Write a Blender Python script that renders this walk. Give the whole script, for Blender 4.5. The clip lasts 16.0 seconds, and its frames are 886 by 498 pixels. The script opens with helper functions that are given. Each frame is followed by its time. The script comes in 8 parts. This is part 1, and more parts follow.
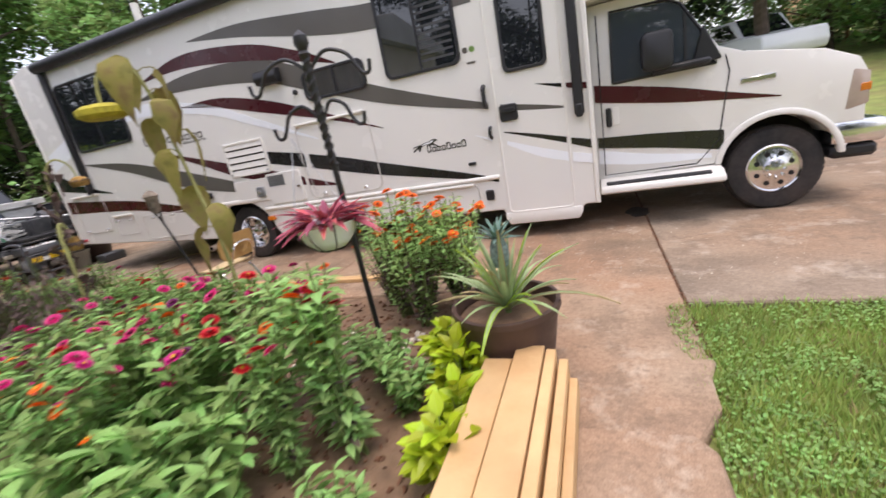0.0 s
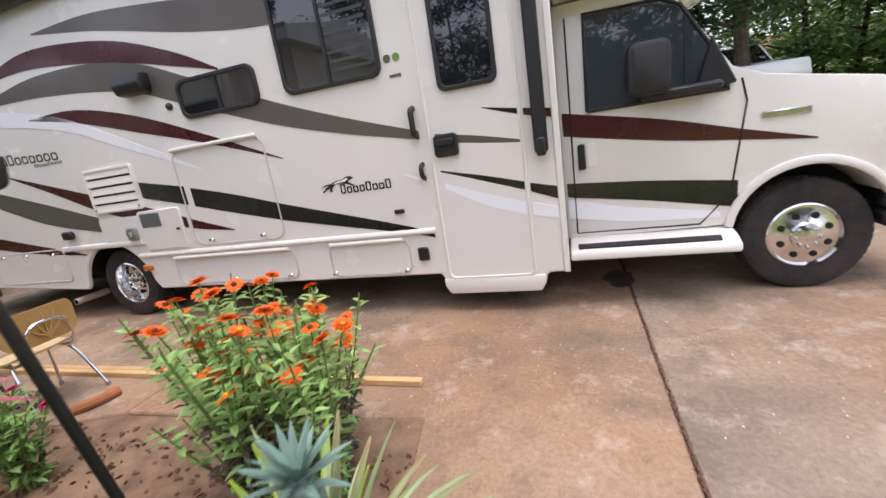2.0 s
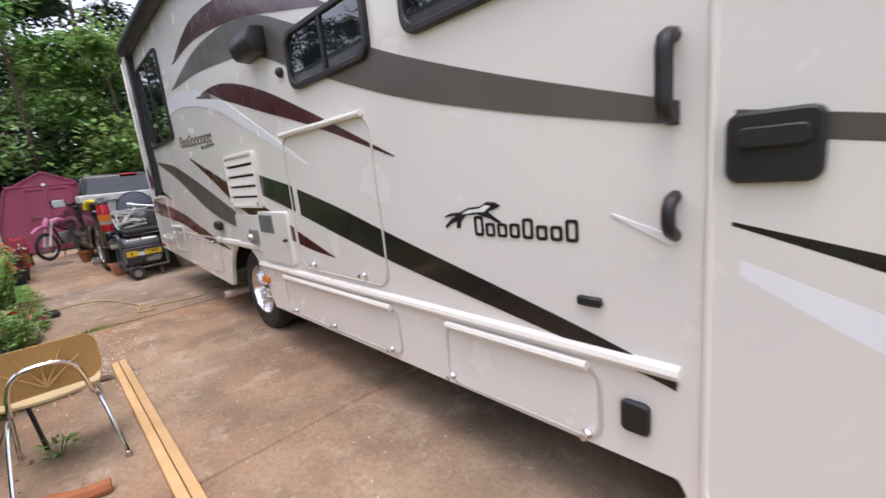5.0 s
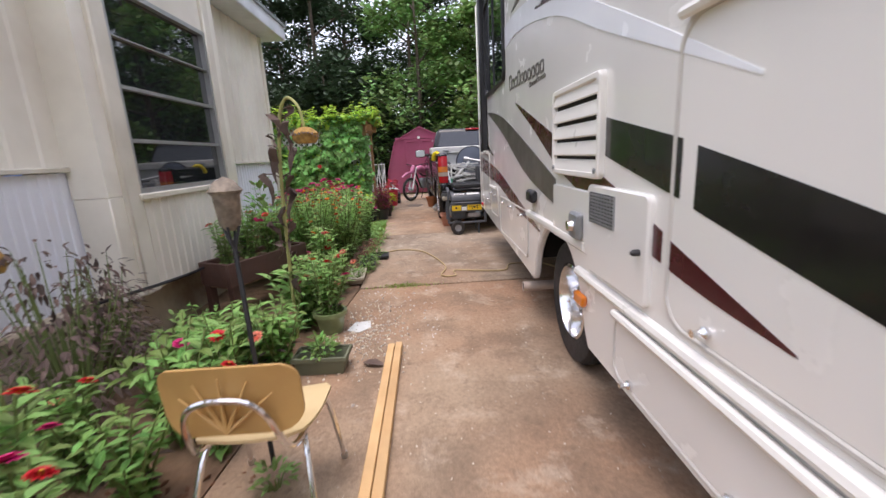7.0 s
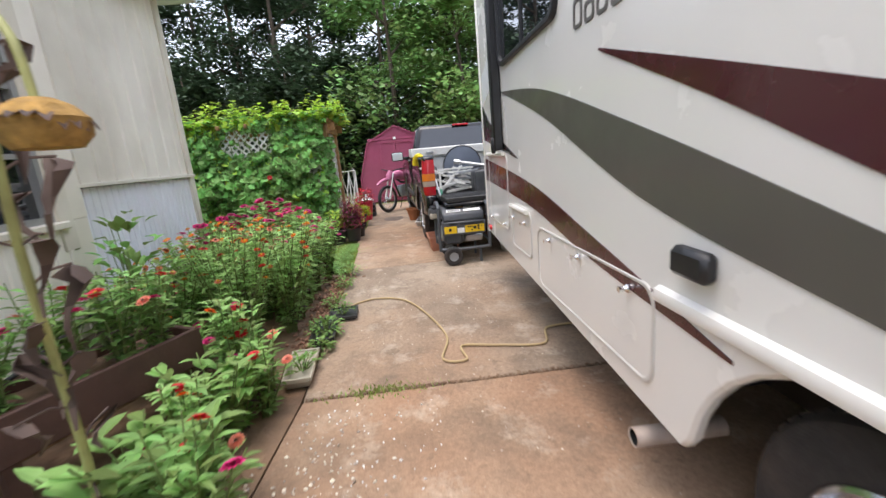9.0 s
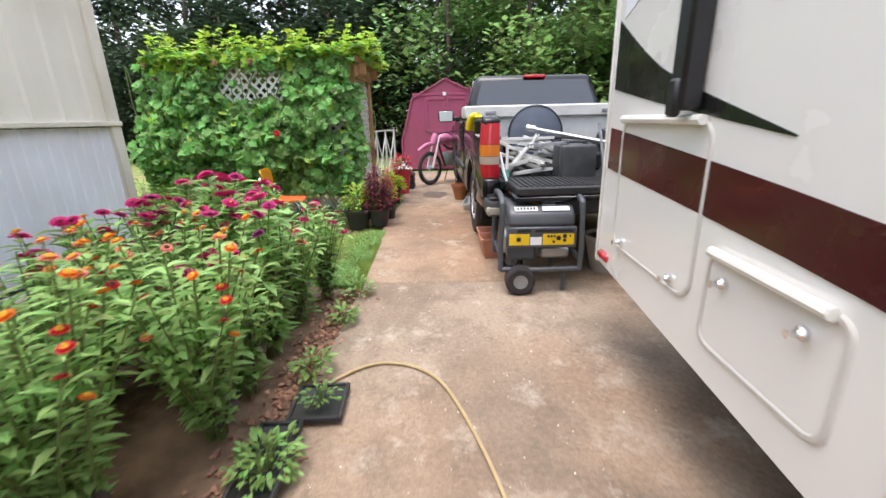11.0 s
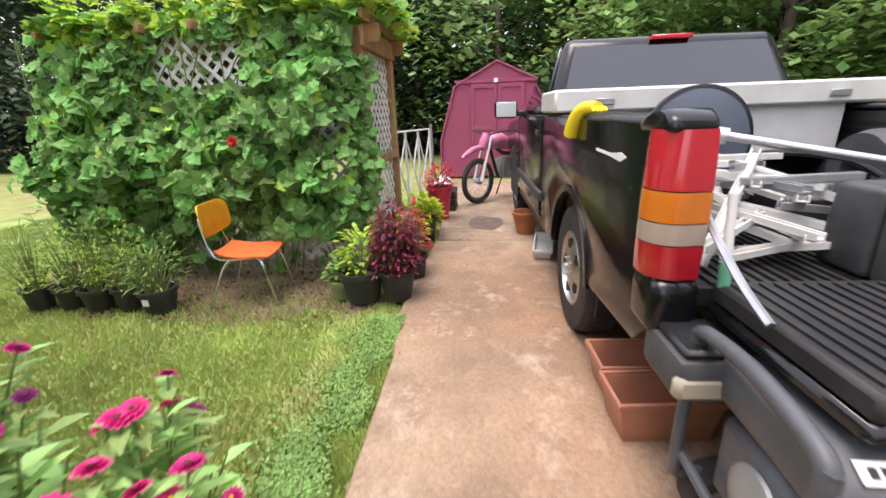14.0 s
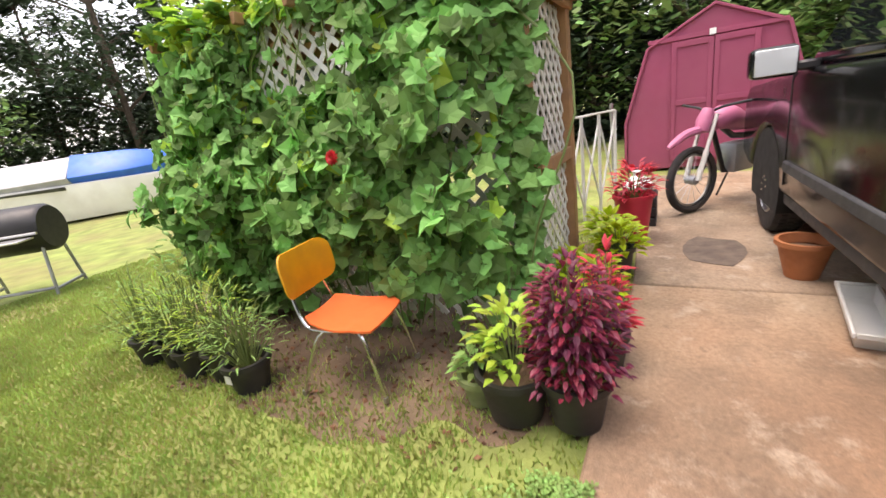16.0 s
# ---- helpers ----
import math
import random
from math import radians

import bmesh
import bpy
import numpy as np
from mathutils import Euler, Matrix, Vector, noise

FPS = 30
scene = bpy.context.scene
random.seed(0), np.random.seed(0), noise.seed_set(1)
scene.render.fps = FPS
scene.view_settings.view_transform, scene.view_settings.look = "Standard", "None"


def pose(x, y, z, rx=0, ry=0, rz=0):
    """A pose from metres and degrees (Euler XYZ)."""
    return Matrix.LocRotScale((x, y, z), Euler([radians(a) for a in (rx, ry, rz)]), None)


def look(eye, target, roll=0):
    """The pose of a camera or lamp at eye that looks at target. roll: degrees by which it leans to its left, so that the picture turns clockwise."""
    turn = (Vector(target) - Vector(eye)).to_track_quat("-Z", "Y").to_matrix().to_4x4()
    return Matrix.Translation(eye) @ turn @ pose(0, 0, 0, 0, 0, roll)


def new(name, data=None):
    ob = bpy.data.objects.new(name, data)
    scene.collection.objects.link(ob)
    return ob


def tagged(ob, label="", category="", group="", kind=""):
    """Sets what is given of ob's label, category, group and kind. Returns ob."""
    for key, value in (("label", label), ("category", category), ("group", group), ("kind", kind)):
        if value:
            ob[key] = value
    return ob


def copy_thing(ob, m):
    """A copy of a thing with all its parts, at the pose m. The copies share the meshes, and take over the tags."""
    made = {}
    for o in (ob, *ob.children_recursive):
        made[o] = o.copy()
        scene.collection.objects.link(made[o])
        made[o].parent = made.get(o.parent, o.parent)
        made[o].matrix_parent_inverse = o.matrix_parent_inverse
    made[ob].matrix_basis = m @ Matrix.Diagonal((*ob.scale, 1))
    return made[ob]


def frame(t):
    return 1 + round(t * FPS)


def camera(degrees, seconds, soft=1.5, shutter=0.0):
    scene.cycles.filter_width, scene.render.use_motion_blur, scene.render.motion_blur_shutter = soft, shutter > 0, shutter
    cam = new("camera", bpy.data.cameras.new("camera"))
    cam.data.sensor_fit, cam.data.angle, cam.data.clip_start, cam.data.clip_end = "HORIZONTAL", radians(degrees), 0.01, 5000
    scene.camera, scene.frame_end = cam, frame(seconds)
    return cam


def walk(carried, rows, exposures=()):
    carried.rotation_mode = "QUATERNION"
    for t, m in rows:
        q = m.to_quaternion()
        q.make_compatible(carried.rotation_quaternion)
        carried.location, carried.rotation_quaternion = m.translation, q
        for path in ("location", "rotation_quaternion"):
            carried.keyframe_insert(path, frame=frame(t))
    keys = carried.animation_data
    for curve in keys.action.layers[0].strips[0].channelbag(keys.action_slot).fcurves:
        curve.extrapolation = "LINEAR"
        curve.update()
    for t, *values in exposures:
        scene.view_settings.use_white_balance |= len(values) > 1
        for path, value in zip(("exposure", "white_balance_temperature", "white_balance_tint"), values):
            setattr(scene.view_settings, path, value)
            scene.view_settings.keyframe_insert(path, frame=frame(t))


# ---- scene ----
cam = camera(92.9, 16.0, 1.5, 0.4)
PATH = [
    (0, (0.117, 0.023, 1.328), (-0.592, 1.806, 0.766), -11.1),
    (0.5, (0.132, 0.401, 1.315), (-0.412, 2.245, 0.767), -10.1),
    (1, (0.189, 0.755, 1.33), (-0.401, 2.595, 0.814), -7.4),
    (1.5, (0.214, 1.093, 1.351), (-0.317, 2.955, 0.851), -9.9),
    (2, (0.201, 1.393, 1.353), (-0.412, 3.23, 0.855), -9.0),
    (2.5, (0.163, 1.699, 1.37), (-0.487, 3.529, 0.891), -9.2),
    (3, (0.07, 1.995, 1.352), (-0.731, 3.769, 0.892), -9.6),
    (3.2, (0.041, 2.125, 1.351), (-0.849, 3.856, 0.89), -8.4),
    (5.3, (-0.651, 3.328, 1.341), (-2.186, 4.547, 0.942), -6.6),
    (5.5, (-0.781, 3.407, 1.338), (-2.408, 4.495, 0.927), -7.2),
    (6, (-1.116, 3.57, 1.334), (-3.02, 4.038, 0.939), -5.2),
    (6.5, (-1.546, 3.64, 1.304), (-3.474, 3.967, 0.883), -3.6),
    (7, (-1.993, 3.705, 1.292), (-3.943, 3.761, 0.853), -3.1),
    (7.5, (-2.438, 3.702, 1.296), (-4.383, 3.813, 0.845), -3.3),
    (8, (-2.888, 3.7, 1.302), (-4.845, 3.828, 0.909), -4.9),
    (8.5, (-3.40, 3.70, 1.325), (-5.358, 3.782, 0.930), -4.9),
    (9, (-3.858, 3.668, 1.328), (-5.803, 3.817, 0.885), -5.0),
    (9.2, (-4.045, 3.668, 1.317), (-5.992, 3.721, 0.870), -4.2),
    (11.3, (-5.996, 3.661, 1.305), (-7.901, 3.587, 0.701), -0.5),
    (11.5, (-6.157, 3.64, 1.309), (-8.074, 3.481, 0.763), 0.1),
    (12, (-6.549, 3.567, 1.298), (-8.458, 3.378, 0.732), -0.5),
    (12.5, (-6.935, 3.488, 1.308), (-8.834, 3.329, 0.702), -4.4),
    (13, (-7.341, 3.473, 1.316), (-9.235, 3.299, 0.699), -3.0),
    (13.5, (-7.735, 3.434, 1.322), (-9.635, 3.386, 0.701), -3.1),
    (14, (-8.123, 3.435, 1.326), (-10.011, 3.201, 0.71), -2.2),
    (14.5, (-8.484, 3.377, 1.333), (-10.403, 3.158, 0.814), -4.7),
    (14.8, (-8.701, 3.322, 1.329), (-10.631, 3.076, 0.863), -7.5),
    (15, (-8.846, 3.276, 1.328), (-10.729, 2.822, 0.827), -5.8),
    (15.5, (-9.2, 3.163, 1.311), (-10.913, 2.296, 0.752), -8.2),
    (16, (-9.513, 3.053, 1.304), (-11.166, 2.101, 0.704), -8.3),
]
walk(cam, [(t, look(eye, target, roll)) for t, eye, target, roll in PATH],
     [(0.0, 0.08, 6550, 20), (3.2, 0.08, 6400, 20), (7.0, 0.15, 6400, 20), (9.0, 0.4, 6350, 14), (11.5, 0.68, 6350, 15), (14.0, 0.72, 6700, 19), (16.0, 0.75, 7200, 20)])

# world, sun and exposure
world = bpy.data.worlds.new("sky")
scene.world = world
world.use_nodes = True
wn = world.node_tree
sky = wn.nodes.new("ShaderNodeTexSky")
sky.sky_type = "NISHITA"
sky.sun_disc = False
sky.sun_elevation = radians(78)
sky.sun_rotation = radians(145)
sky.air_density, sky.dust_density, sky.ozone_density = 1.3, 3.0, 1.0
haze = wn.nodes.new("ShaderNodeMix")
haze.data_type = "RGBA"
haze.inputs["Factor"].default_value = 0.55
haze.inputs["B"].default_value = (7.0, 7.3, 7.8, 1)
wn.links.new(sky.outputs[0], haze.inputs["A"])
wn.links.new(haze.outputs["Result"], wn.nodes["Background"].inputs[0])
wn.nodes["Background"].inputs[1].default_value = 0.24
sun = new("sun", bpy.data.lights.new("sun", "SUN"))
sun.data.energy, sun.data.angle, sun.data.color = 1.9, radians(34), (1.0, 0.95, 0.87)
sun.matrix_world = look((2, -1.4, 12), (0, 0, 0))


# ---- materials ----
def mat(name, col, rough=0.6, metal=0.0, var=0.12, size=6.0, bump=0.0, bsize=60.0, stain=None, stain_amt=0.0, stain_size=1.2,
        coat=0.0, island=0.0, hue=0.0, translucent=0.0, spec=0.5, randobj=0.0, speck=0.0):
    m = bpy.data.materials.new(name)
    m.use_nodes = True
    nt = m.node_tree
    p = nt.nodes["Principled BSDF"]
    p.inputs["Roughness"].default_value = rough
    p.inputs["Metallic"].default_value = metal
    p.inputs["Specular IOR Level"].default_value = spec
    p.inputs["Coat Weight"].default_value = coat
    p.inputs["Coat Roughness"].default_value = 0.08
    tc = nt.nodes.new("ShaderNodeTexCoord")

    def noise_at(scale, detail=5):
        n = nt.nodes.new("ShaderNodeTexNoise")
        n.inputs["Scale"].default_value = scale
        n.inputs["Detail"].default_value = detail
        nt.links.new(tc.outputs["Object"], n.inputs["Vector"])
        return n.outputs["Fac"]

    def ramp(fac, lo, hi, a, b):
        r = nt.nodes.new("ShaderNodeMapRange")
        r.inputs["From Min"].default_value, r.inputs["From Max"].default_value = lo, hi
        r.inputs["To Min"].default_value, r.inputs["To Max"].default_value = a, b
        nt.links.new(fac, r.inputs["Value"])
        return r.outputs["Result"]

    base = nt.nodes.new("ShaderNodeHueSaturation")
    base.inputs["Color"].default_value = (*col, 1)
    val = ramp(noise_at(size), 0.3, 0.7, 1 - var, 1 + var)
    if speck:
        grit = nt.nodes.new("ShaderNodeMath")
        grit.operation = "MULTIPLY"
        nt.links.new(val, grit.inputs[0])
        nt.links.new(ramp(noise_at(size * 50, 8), 0.35, 0.65, 1 - speck, 1 + speck), grit.inputs[1])
        val = grit.outputs[0]
    if island or randobj:
        g = nt.nodes.new("ShaderNodeNewGeometry" if island else "ShaderNodeObjectInfo")
        out = g.outputs["Random Per Island" if island else "Random"]
        k = island or randobj
        mul = nt.nodes.new("ShaderNodeMath")
        mul.operation = "MULTIPLY"
        nt.links.new(val, mul.inputs[0])
        nt.links.new(ramp(out, 0, 1, 1 - k, 1 + k), mul.inputs[1])
        val = mul.outputs[0]
        if hue:
            nt.links.new(ramp(out, 0, 1, 0.5 - hue, 0.5 + hue), base.inputs["Hue"])
    nt.links.new(val, base.inputs["Value"])
    colour = base.outputs["Color"]
    if stain:
        mx = nt.nodes.new("ShaderNodeMix")
        mx.data_type = "RGBA"
        mx.inputs["B"].default_value = (*stain, 1)
        nt.links.new(colour, mx.inputs["A"])
        nt.links.new(ramp(noise_at(stain_size, 7), 0.42, 0.68, 0, stain_amt), mx.inputs["Factor"])
        colour = mx.outputs["Result"]
    nt.links.new(colour, p.inputs["Base Color"])
    if var:
        nt.links.new(ramp(noise_at(size * 2.3), 0.3, 0.7, max(rough - 0.08, 0.02), min(rough + 0.08, 1)), p.inputs["Roughness"])
    if bump:
        b = nt.nodes.new("ShaderNodeBump")
        b.inputs["Strength"].default_value = bump
        b.inputs["Distance"].default_value = 0.01
        nt.links.new(noise_at(bsize, 6), b.inputs["Height"])
        nt.links.new(b.outputs[0], p.inputs["Normal"])
    if translucent:
        tr = nt.nodes.new("ShaderNodeBsdfTranslucent")
        nt.links.new(colour, tr.inputs["Color"])
        ms = nt.nodes.new("ShaderNodeMixShader")
        ms.inputs[0].default_value = translucent
        nt.links.new(p.outputs[0], ms.inputs[1])
        nt.links.new(tr.outputs[0], ms.inputs[2])
        nt.links.new(ms.outputs[0], nt.nodes["Material Output"].inputs["Surface"])
    return m


def glass_mat(name, tint, rough=0.02):
    m = bpy.data.materials.new(name)
    m.use_nodes = True
    p = m.node_tree.nodes["Principled BSDF"]
    p.inputs["Base Color"].default_value = (*tint, 1)
    p.inputs["Roughness"].default_value = rough
    p.inputs["Specular IOR Level"].default_value = 0.6
    p.inputs["Coat Weight"].default_value = 1.0
    p.inputs["Coat Roughness"].default_value = 0.02
    return m


def concrete_mat(name, base, red, dark, pale, red_amt, seed):
    """Weathered concrete: broad rusty clay stains, dark mottling, pale scuffs and fine grit."""
    m = bpy.data.materials.new(name)
    m.use_nodes = True
    nt = m.node_tree
    p = nt.nodes["Principled BSDF"]
    p.inputs["Roughness"].default_value = 0.92
    p.inputs["Specular IOR Level"].default_value = 0.25
    tc = nt.nodes.new("ShaderNodeTexCoord")
    mp = nt.nodes.new("ShaderNodeMapping")
    mp.inputs["Location"].default_value = (seed, seed * 0.7, 0)
    nt.links.new(tc.outputs["Object"], mp.inputs["Vector"])

    def layer(scale, detail, rough, lo, hi, a, b):
        n = nt.nodes.new("ShaderNodeTexNoise")
        n.inputs["Scale"].default_value, n.inputs["Detail"].default_value, n.inputs["Roughness"].default_value = scale, detail, rough
        nt.links.new(mp.outputs[0], n.inputs["Vector"])
        r = nt.nodes.new("ShaderNodeMapRange")
        for k, v in (("From Min", lo), ("From Max", hi), ("To Min", a), ("To Max", b)):
            r.inputs[k].default_value = v
        nt.links.new(n.outputs["Fac"], r.inputs["Value"])
        return r.outputs["Result"]

    def blend(a, b, fac, mode="MIX"):
        x = nt.nodes.new("ShaderNodeMix")
        x.data_type, x.blend_type = "RGBA", mode
        for s, v in (("A", a), ("B", b), ("Factor", fac)):
            if isinstance(v, tuple):
                x.inputs[s].default_value = (*v, 1)
            elif isinstance(v, float):
                x.inputs[s].default_value = v
            else:
                nt.links.new(v, x.inputs[s])
        return x.outputs["Result"]

    c = blend(base, red, layer(0.55, 4, 0.55, 0.40, 0.62, 0.0, red_amt))
    c = blend(c, dark, layer(0.8, 6, 0.6, 0.46, 0.64, 0.0, 0.65))
    c = blend(c, dark, layer(2.1, 11, 0.68, 0.48, 0.62, 0.0, 0.6))
    c = blend(c, pale, layer(3.0, 13, 0.72, 0.54, 0.66, 0.0, 0.6))
    c = blend(c, dark, layer(9.0, 8, 0.7, 0.58, 0.68, 0.0, 0.6))
    c = blend(c, layer(38.0, 6, 0.7, 0.34, 0.66, 0.83, 1.17), 1.0, "MULTIPLY")
    c = blend(c, layer(190.0, 3, 0.6, 0.3, 0.7, 0.82, 1.18), 1.0, "MULTIPLY")
    nt.links.new(c, p.inputs["Base Color"])
    b = nt.nodes.new("ShaderNodeBump")
    b.inputs["Strength"].default_value, b.inputs["Distance"].default_value = 0.6, 0.008
    nt.links.new(layer(70.0, 8, 0.7, 0, 1, 0, 1), b.inputs["Height"])
    nt.links.new(b.outputs[0], p.inputs["Normal"])
    return m


CONCRETE = concrete_mat("concrete", (0.37, 0.275, 0.19), (0.35, 0.19, 0.11), (0.185, 0.13, 0.09), (0.52, 0.42, 0.32), 0.7, 3.0)
CONCRETE_B = concrete_mat("concrete_grey", (0.34, 0.265, 0.195), (0.33, 0.195, 0.115), (0.165, 0.125, 0.092), (0.52, 0.44, 0.355), 0.6, 11.0)
SOIL = mat("soil", (0.19, 0.115, 0.07), 0.95, 0, 0.35, 9, 0.9, 40, (0.33, 0.22, 0.14), 0.5, 3)
# Arbor earth, a darker brown than the bed soil.
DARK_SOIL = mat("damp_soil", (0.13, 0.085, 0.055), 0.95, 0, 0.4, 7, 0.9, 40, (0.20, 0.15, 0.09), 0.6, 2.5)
LAWN = mat("lawn_ground", (0.22, 0.27, 0.07), 0.95, 0, 0.3, 3.5, 0.8, 50, (0.25, 0.18, 0.09), 0.6, 0.9)
BLADE = mat("grass_blade", (0.33, 0.43, 0.105), 0.6, 0, 0.25, 2.0, island=0.22, hue=0.03, translucent=0.3)
STRAW = mat("dry_grass", (0.42, 0.33, 0.16), 0.7, 0, 0.2, 2.0, island=0.3, translucent=0.2)
RV_CREAM = mat("gelcoat_cream", (0.79, 0.77, 0.725), 0.22, 0, 0.015, 1.5, coat=0.5)
RV_TRIM = mat("cream_trim", (0.80, 0.775, 0.72), 0.35, 0, 0.02, 3)
# Hatch rims, darker than the cream trim: their shadow line is put into the colour.
RV_RIM = mat("grey_beige_rim", (0.56, 0.535, 0.49), 0.4, 0, 0.06, 6)
RV_WHITE = mat("white_vinyl", (0.88, 0.90, 0.93), 0.2, 0, 0.01, 2, coat=0.4)
VINYL_GREY = mat("grey_vinyl", (0.10, 0.09, 0.078), 0.38, 0, 0.05, 3, coat=0.4)
VINYL_MAROON = mat("maroon_vinyl", (0.062, 0.008, 0.012), 0.25, 0, 0.05, 3, coat=0.4)
VINYL_BLACK = mat("black_vinyl", (0.012, 0.011, 0.011), 0.25, 0, 0.05, 3, coat=0.4)
BLACK = mat("black_plastic", (0.014, 0.014, 0.016), 0.45, 0, 0.15, 8, 0.1, 200)
# Near-black for underbody and seams, and as painted shade in holes and recesses.
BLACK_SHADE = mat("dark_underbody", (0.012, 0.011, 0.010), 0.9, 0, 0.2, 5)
RUBBER = mat("tyre_rubber", (0.022, 0.021, 0.021), 0.85, 0, 0.25, 12, 0.3, 120, (0.09, 0.06, 0.045), 0.35, 3)
CHROME = mat("polished_metal", (0.75, 0.75, 0.76), 0.16, 1.0, 0.06, 8)
STEEL = mat("worn_steel", (0.5, 0.5, 0.5), 0.38, 1.0, 0.12, 12)
GREY_METAL = mat("grey_metal", (0.32, 0.33, 0.34), 0.45, 0.6, 0.1, 8)
DARK_GLASS = glass_mat("tinted_glass", (0.012, 0.014, 0.017))
CAB_GLASS = glass_mat("cab_glass", (0.045, 0.055, 0.065))
AMBER = mat("amber_lens", (0.62, 0.17, 0.012), 0.2, 0, 0.05, 10, coat=0.6)
RED_LENS = mat("red_lens", (0.46, 0.012, 0.022), 0.15, 0, 0.08, 10, coat=0.7)
CLEAR_LENS = mat("clear_lens", (0.42, 0.33, 0.27), 0.12, 0, 0.08, 10, coat=0.7)
TRUCK_BLACK = mat("black_truck_paint", (0.005, 0.005, 0.006), 0.2, 0, 0.3, 4, 0.02, 10, (0.025, 0.023, 0.021), 0.2, 1.4, coat=0.3, spec=0.3)
TRUCK_GREY = mat("grey_bumper", (0.055, 0.056, 0.06), 0.6, 0, 0.2, 8, 0.2, 100)
BEDLINER = mat("bed_liner", (0.013, 0.013, 0.014), 0.62, 0, 0.2, 6, 0.15, 80, (0.07, 0.065, 0.06), 0.3, 3)
BOX_WHITE = mat("toolbox_white", (0.66, 0.66, 0.63), 0.4, 0, 0.06, 5, 0, 1, (0.42, 0.37, 0.30), 0.3, 4)
GEN_GREY = mat("generator_grey", (0.075, 0.08, 0.09), 0.45, 0, 0.15, 8, 0.1, 90, (0.12, 0.115, 0.11), 0.3, 5)
YELLOW = mat("yellow_panel", (0.80, 0.52, 0.01), 0.45, 0, 0.06, 9)
LABEL_WHITE = mat("label_white", (0.78, 0.78, 0.76), 0.5, 0, 0.05, 20)
TERRACOTTA = mat("terracotta_plastic", (0.44, 0.18, 0.105), 0.7, 0, 0.14, 7, 0.1, 60, (0.30, 0.19, 0.14), 0.4, 6)
CLAY = mat("clay_pot", (0.36, 0.13, 0.05), 0.75, 0, 0.16, 9, 0.2, 60)
POT_BLACK = mat("nursery_pot_black", (0.020, 0.020, 0.021), 0.55, 0, 0.2, 9, 0.1, 70, (0.10, 0.08, 0.06), 0.3, 5)
POT_BROWN = mat("brown_pot", (0.075, 0.042, 0.032), 0.5, 0, 0.2, 7, 0.05, 60)
POT_BEIGE = mat("beige_pot", (0.42, 0.38, 0.30), 0.6, 0, 0.1, 8, 0.1, 60, (0.25, 0.2, 0.14), 0.4, 4)
POT_GREEN = mat("glazed_green_pot", (0.20, 0.25, 0.11), 0.35, 0, 0.2, 14, coat=0.3)
POT_WHITE = mat("white_enamel", (0.72, 0.77, 0.78), 0.4, 0, 0.05, 10)
SIDING = mat("cream_siding", (0.84, 0.79, 0.68), 0.6, 0, 0.05, 1.5, 0.05, 80, (0.45, 0.38, 0.28), 0.4, 1.3)
TRIM_CREAM = mat("cream_house_trim", (0.72, 0.67, 0.56), 0.6, 0, 0.06, 3, 0.05, 80, (0.4, 0.34, 0.25), 0.35, 2)
SKIRT = mat("white_metal_skirting", (0.84, 0.85, 0.90), 0.5, 0, 0.04, 2, 0.03, 60, (0.55, 0.48, 0.42), 0.25, 1.6)
FASCIA = mat("white_fascia", (0.68, 0.70, 0.73), 0.55, 0, 0.06, 2.5, 0, 1, (0.36, 0.37, 0.36), 0.5, 2.2)
BLOCK = mat("painted_footing", (0.58, 0.51, 0.38), 0.85, 0, 0.12, 5, 0.5, 60, (0.17, 0.10, 0.06), 0.75, 2.2)
WINDOW_GLASS = glass_mat("house_glass", (0.015, 0.017, 0.018), 0.03)
CURTAIN = mat("dark_curtain", (0.10, 0.085, 0.08), 0.9, 0, 0.2, 7, 0.2, 40)
ALUMINIUM = mat("aluminium", (0.42, 0.42, 0.41), 0.5, 0.7, 0.1, 8)
SHED_RED = mat("shed_magenta_paint", (0.31, 0.055, 0.115), 0.7, 0, 0.1, 3, 0.15, 60, (0.22, 0.06, 0.09), 0.4, 1.5)
LUMBER = mat("fresh_lumber", (0.62, 0.40, 0.19), 0.65, 0, 0.12, 3, 0.2, 50, (0.48, 0.27, 0.11), 0.5, 5, randobj=0.12)
LUMBER_END = mat("lumber_grain", (0.56, 0.43, 0.24), 0.8, 0, 0.2, 30, 0.3, 90)
POST_WOOD = mat("treated_post", (0.38, 0.205, 0.09), 0.8, 0, 0.16, 8, 0.3, 60, (0.2, 0.12, 0.07), 0.5, 5)
BROWN_BOARD = mat("brown_board", (0.085, 0.042, 0.030), 0.7, 0, 0.2, 6, 0.2, 60)
LATTICE = mat("white_lattice", (0.80, 0.79, 0.75), 0.7, 0, 0.1, 8, 0.1, 70, (0.36, 0.31, 0.23), 0.4, 4)
LAMINATE_TAN = mat("tan_moulded_plastic", (0.50, 0.30, 0.10), 0.45, 0, 0.06, 6, 0.05, 80, (0.38, 0.22, 0.08), 0.3, 5)
LAMINATE_SEAT = mat("cream_moulded_plastic", (0.62, 0.47, 0.25), 0.45, 0, 0.05, 6, 0.05, 80)
YELLOW_SHELL = mat("mustard_plastic", (0.74, 0.36, 0.02), 0.4, 0, 0.06, 8, stain=(0.45, 0.22, 0.03), stain_amt=0.3, stain_size=9)
ORANGE_SHELL = mat("orange_plastic", (0.85, 0.17, 0.05), 0.4, 0, 0.05, 8)
TARP_BLUE = mat("blue_tarp", (0.02, 0.13, 0.52), 0.4, 0, 0.12, 4, 0.3, 6)
COVER_GREY = mat("grey_cover", (0.42, 0.42, 0.45), 0.7, 0, 0.15, 3, 0.3, 8)
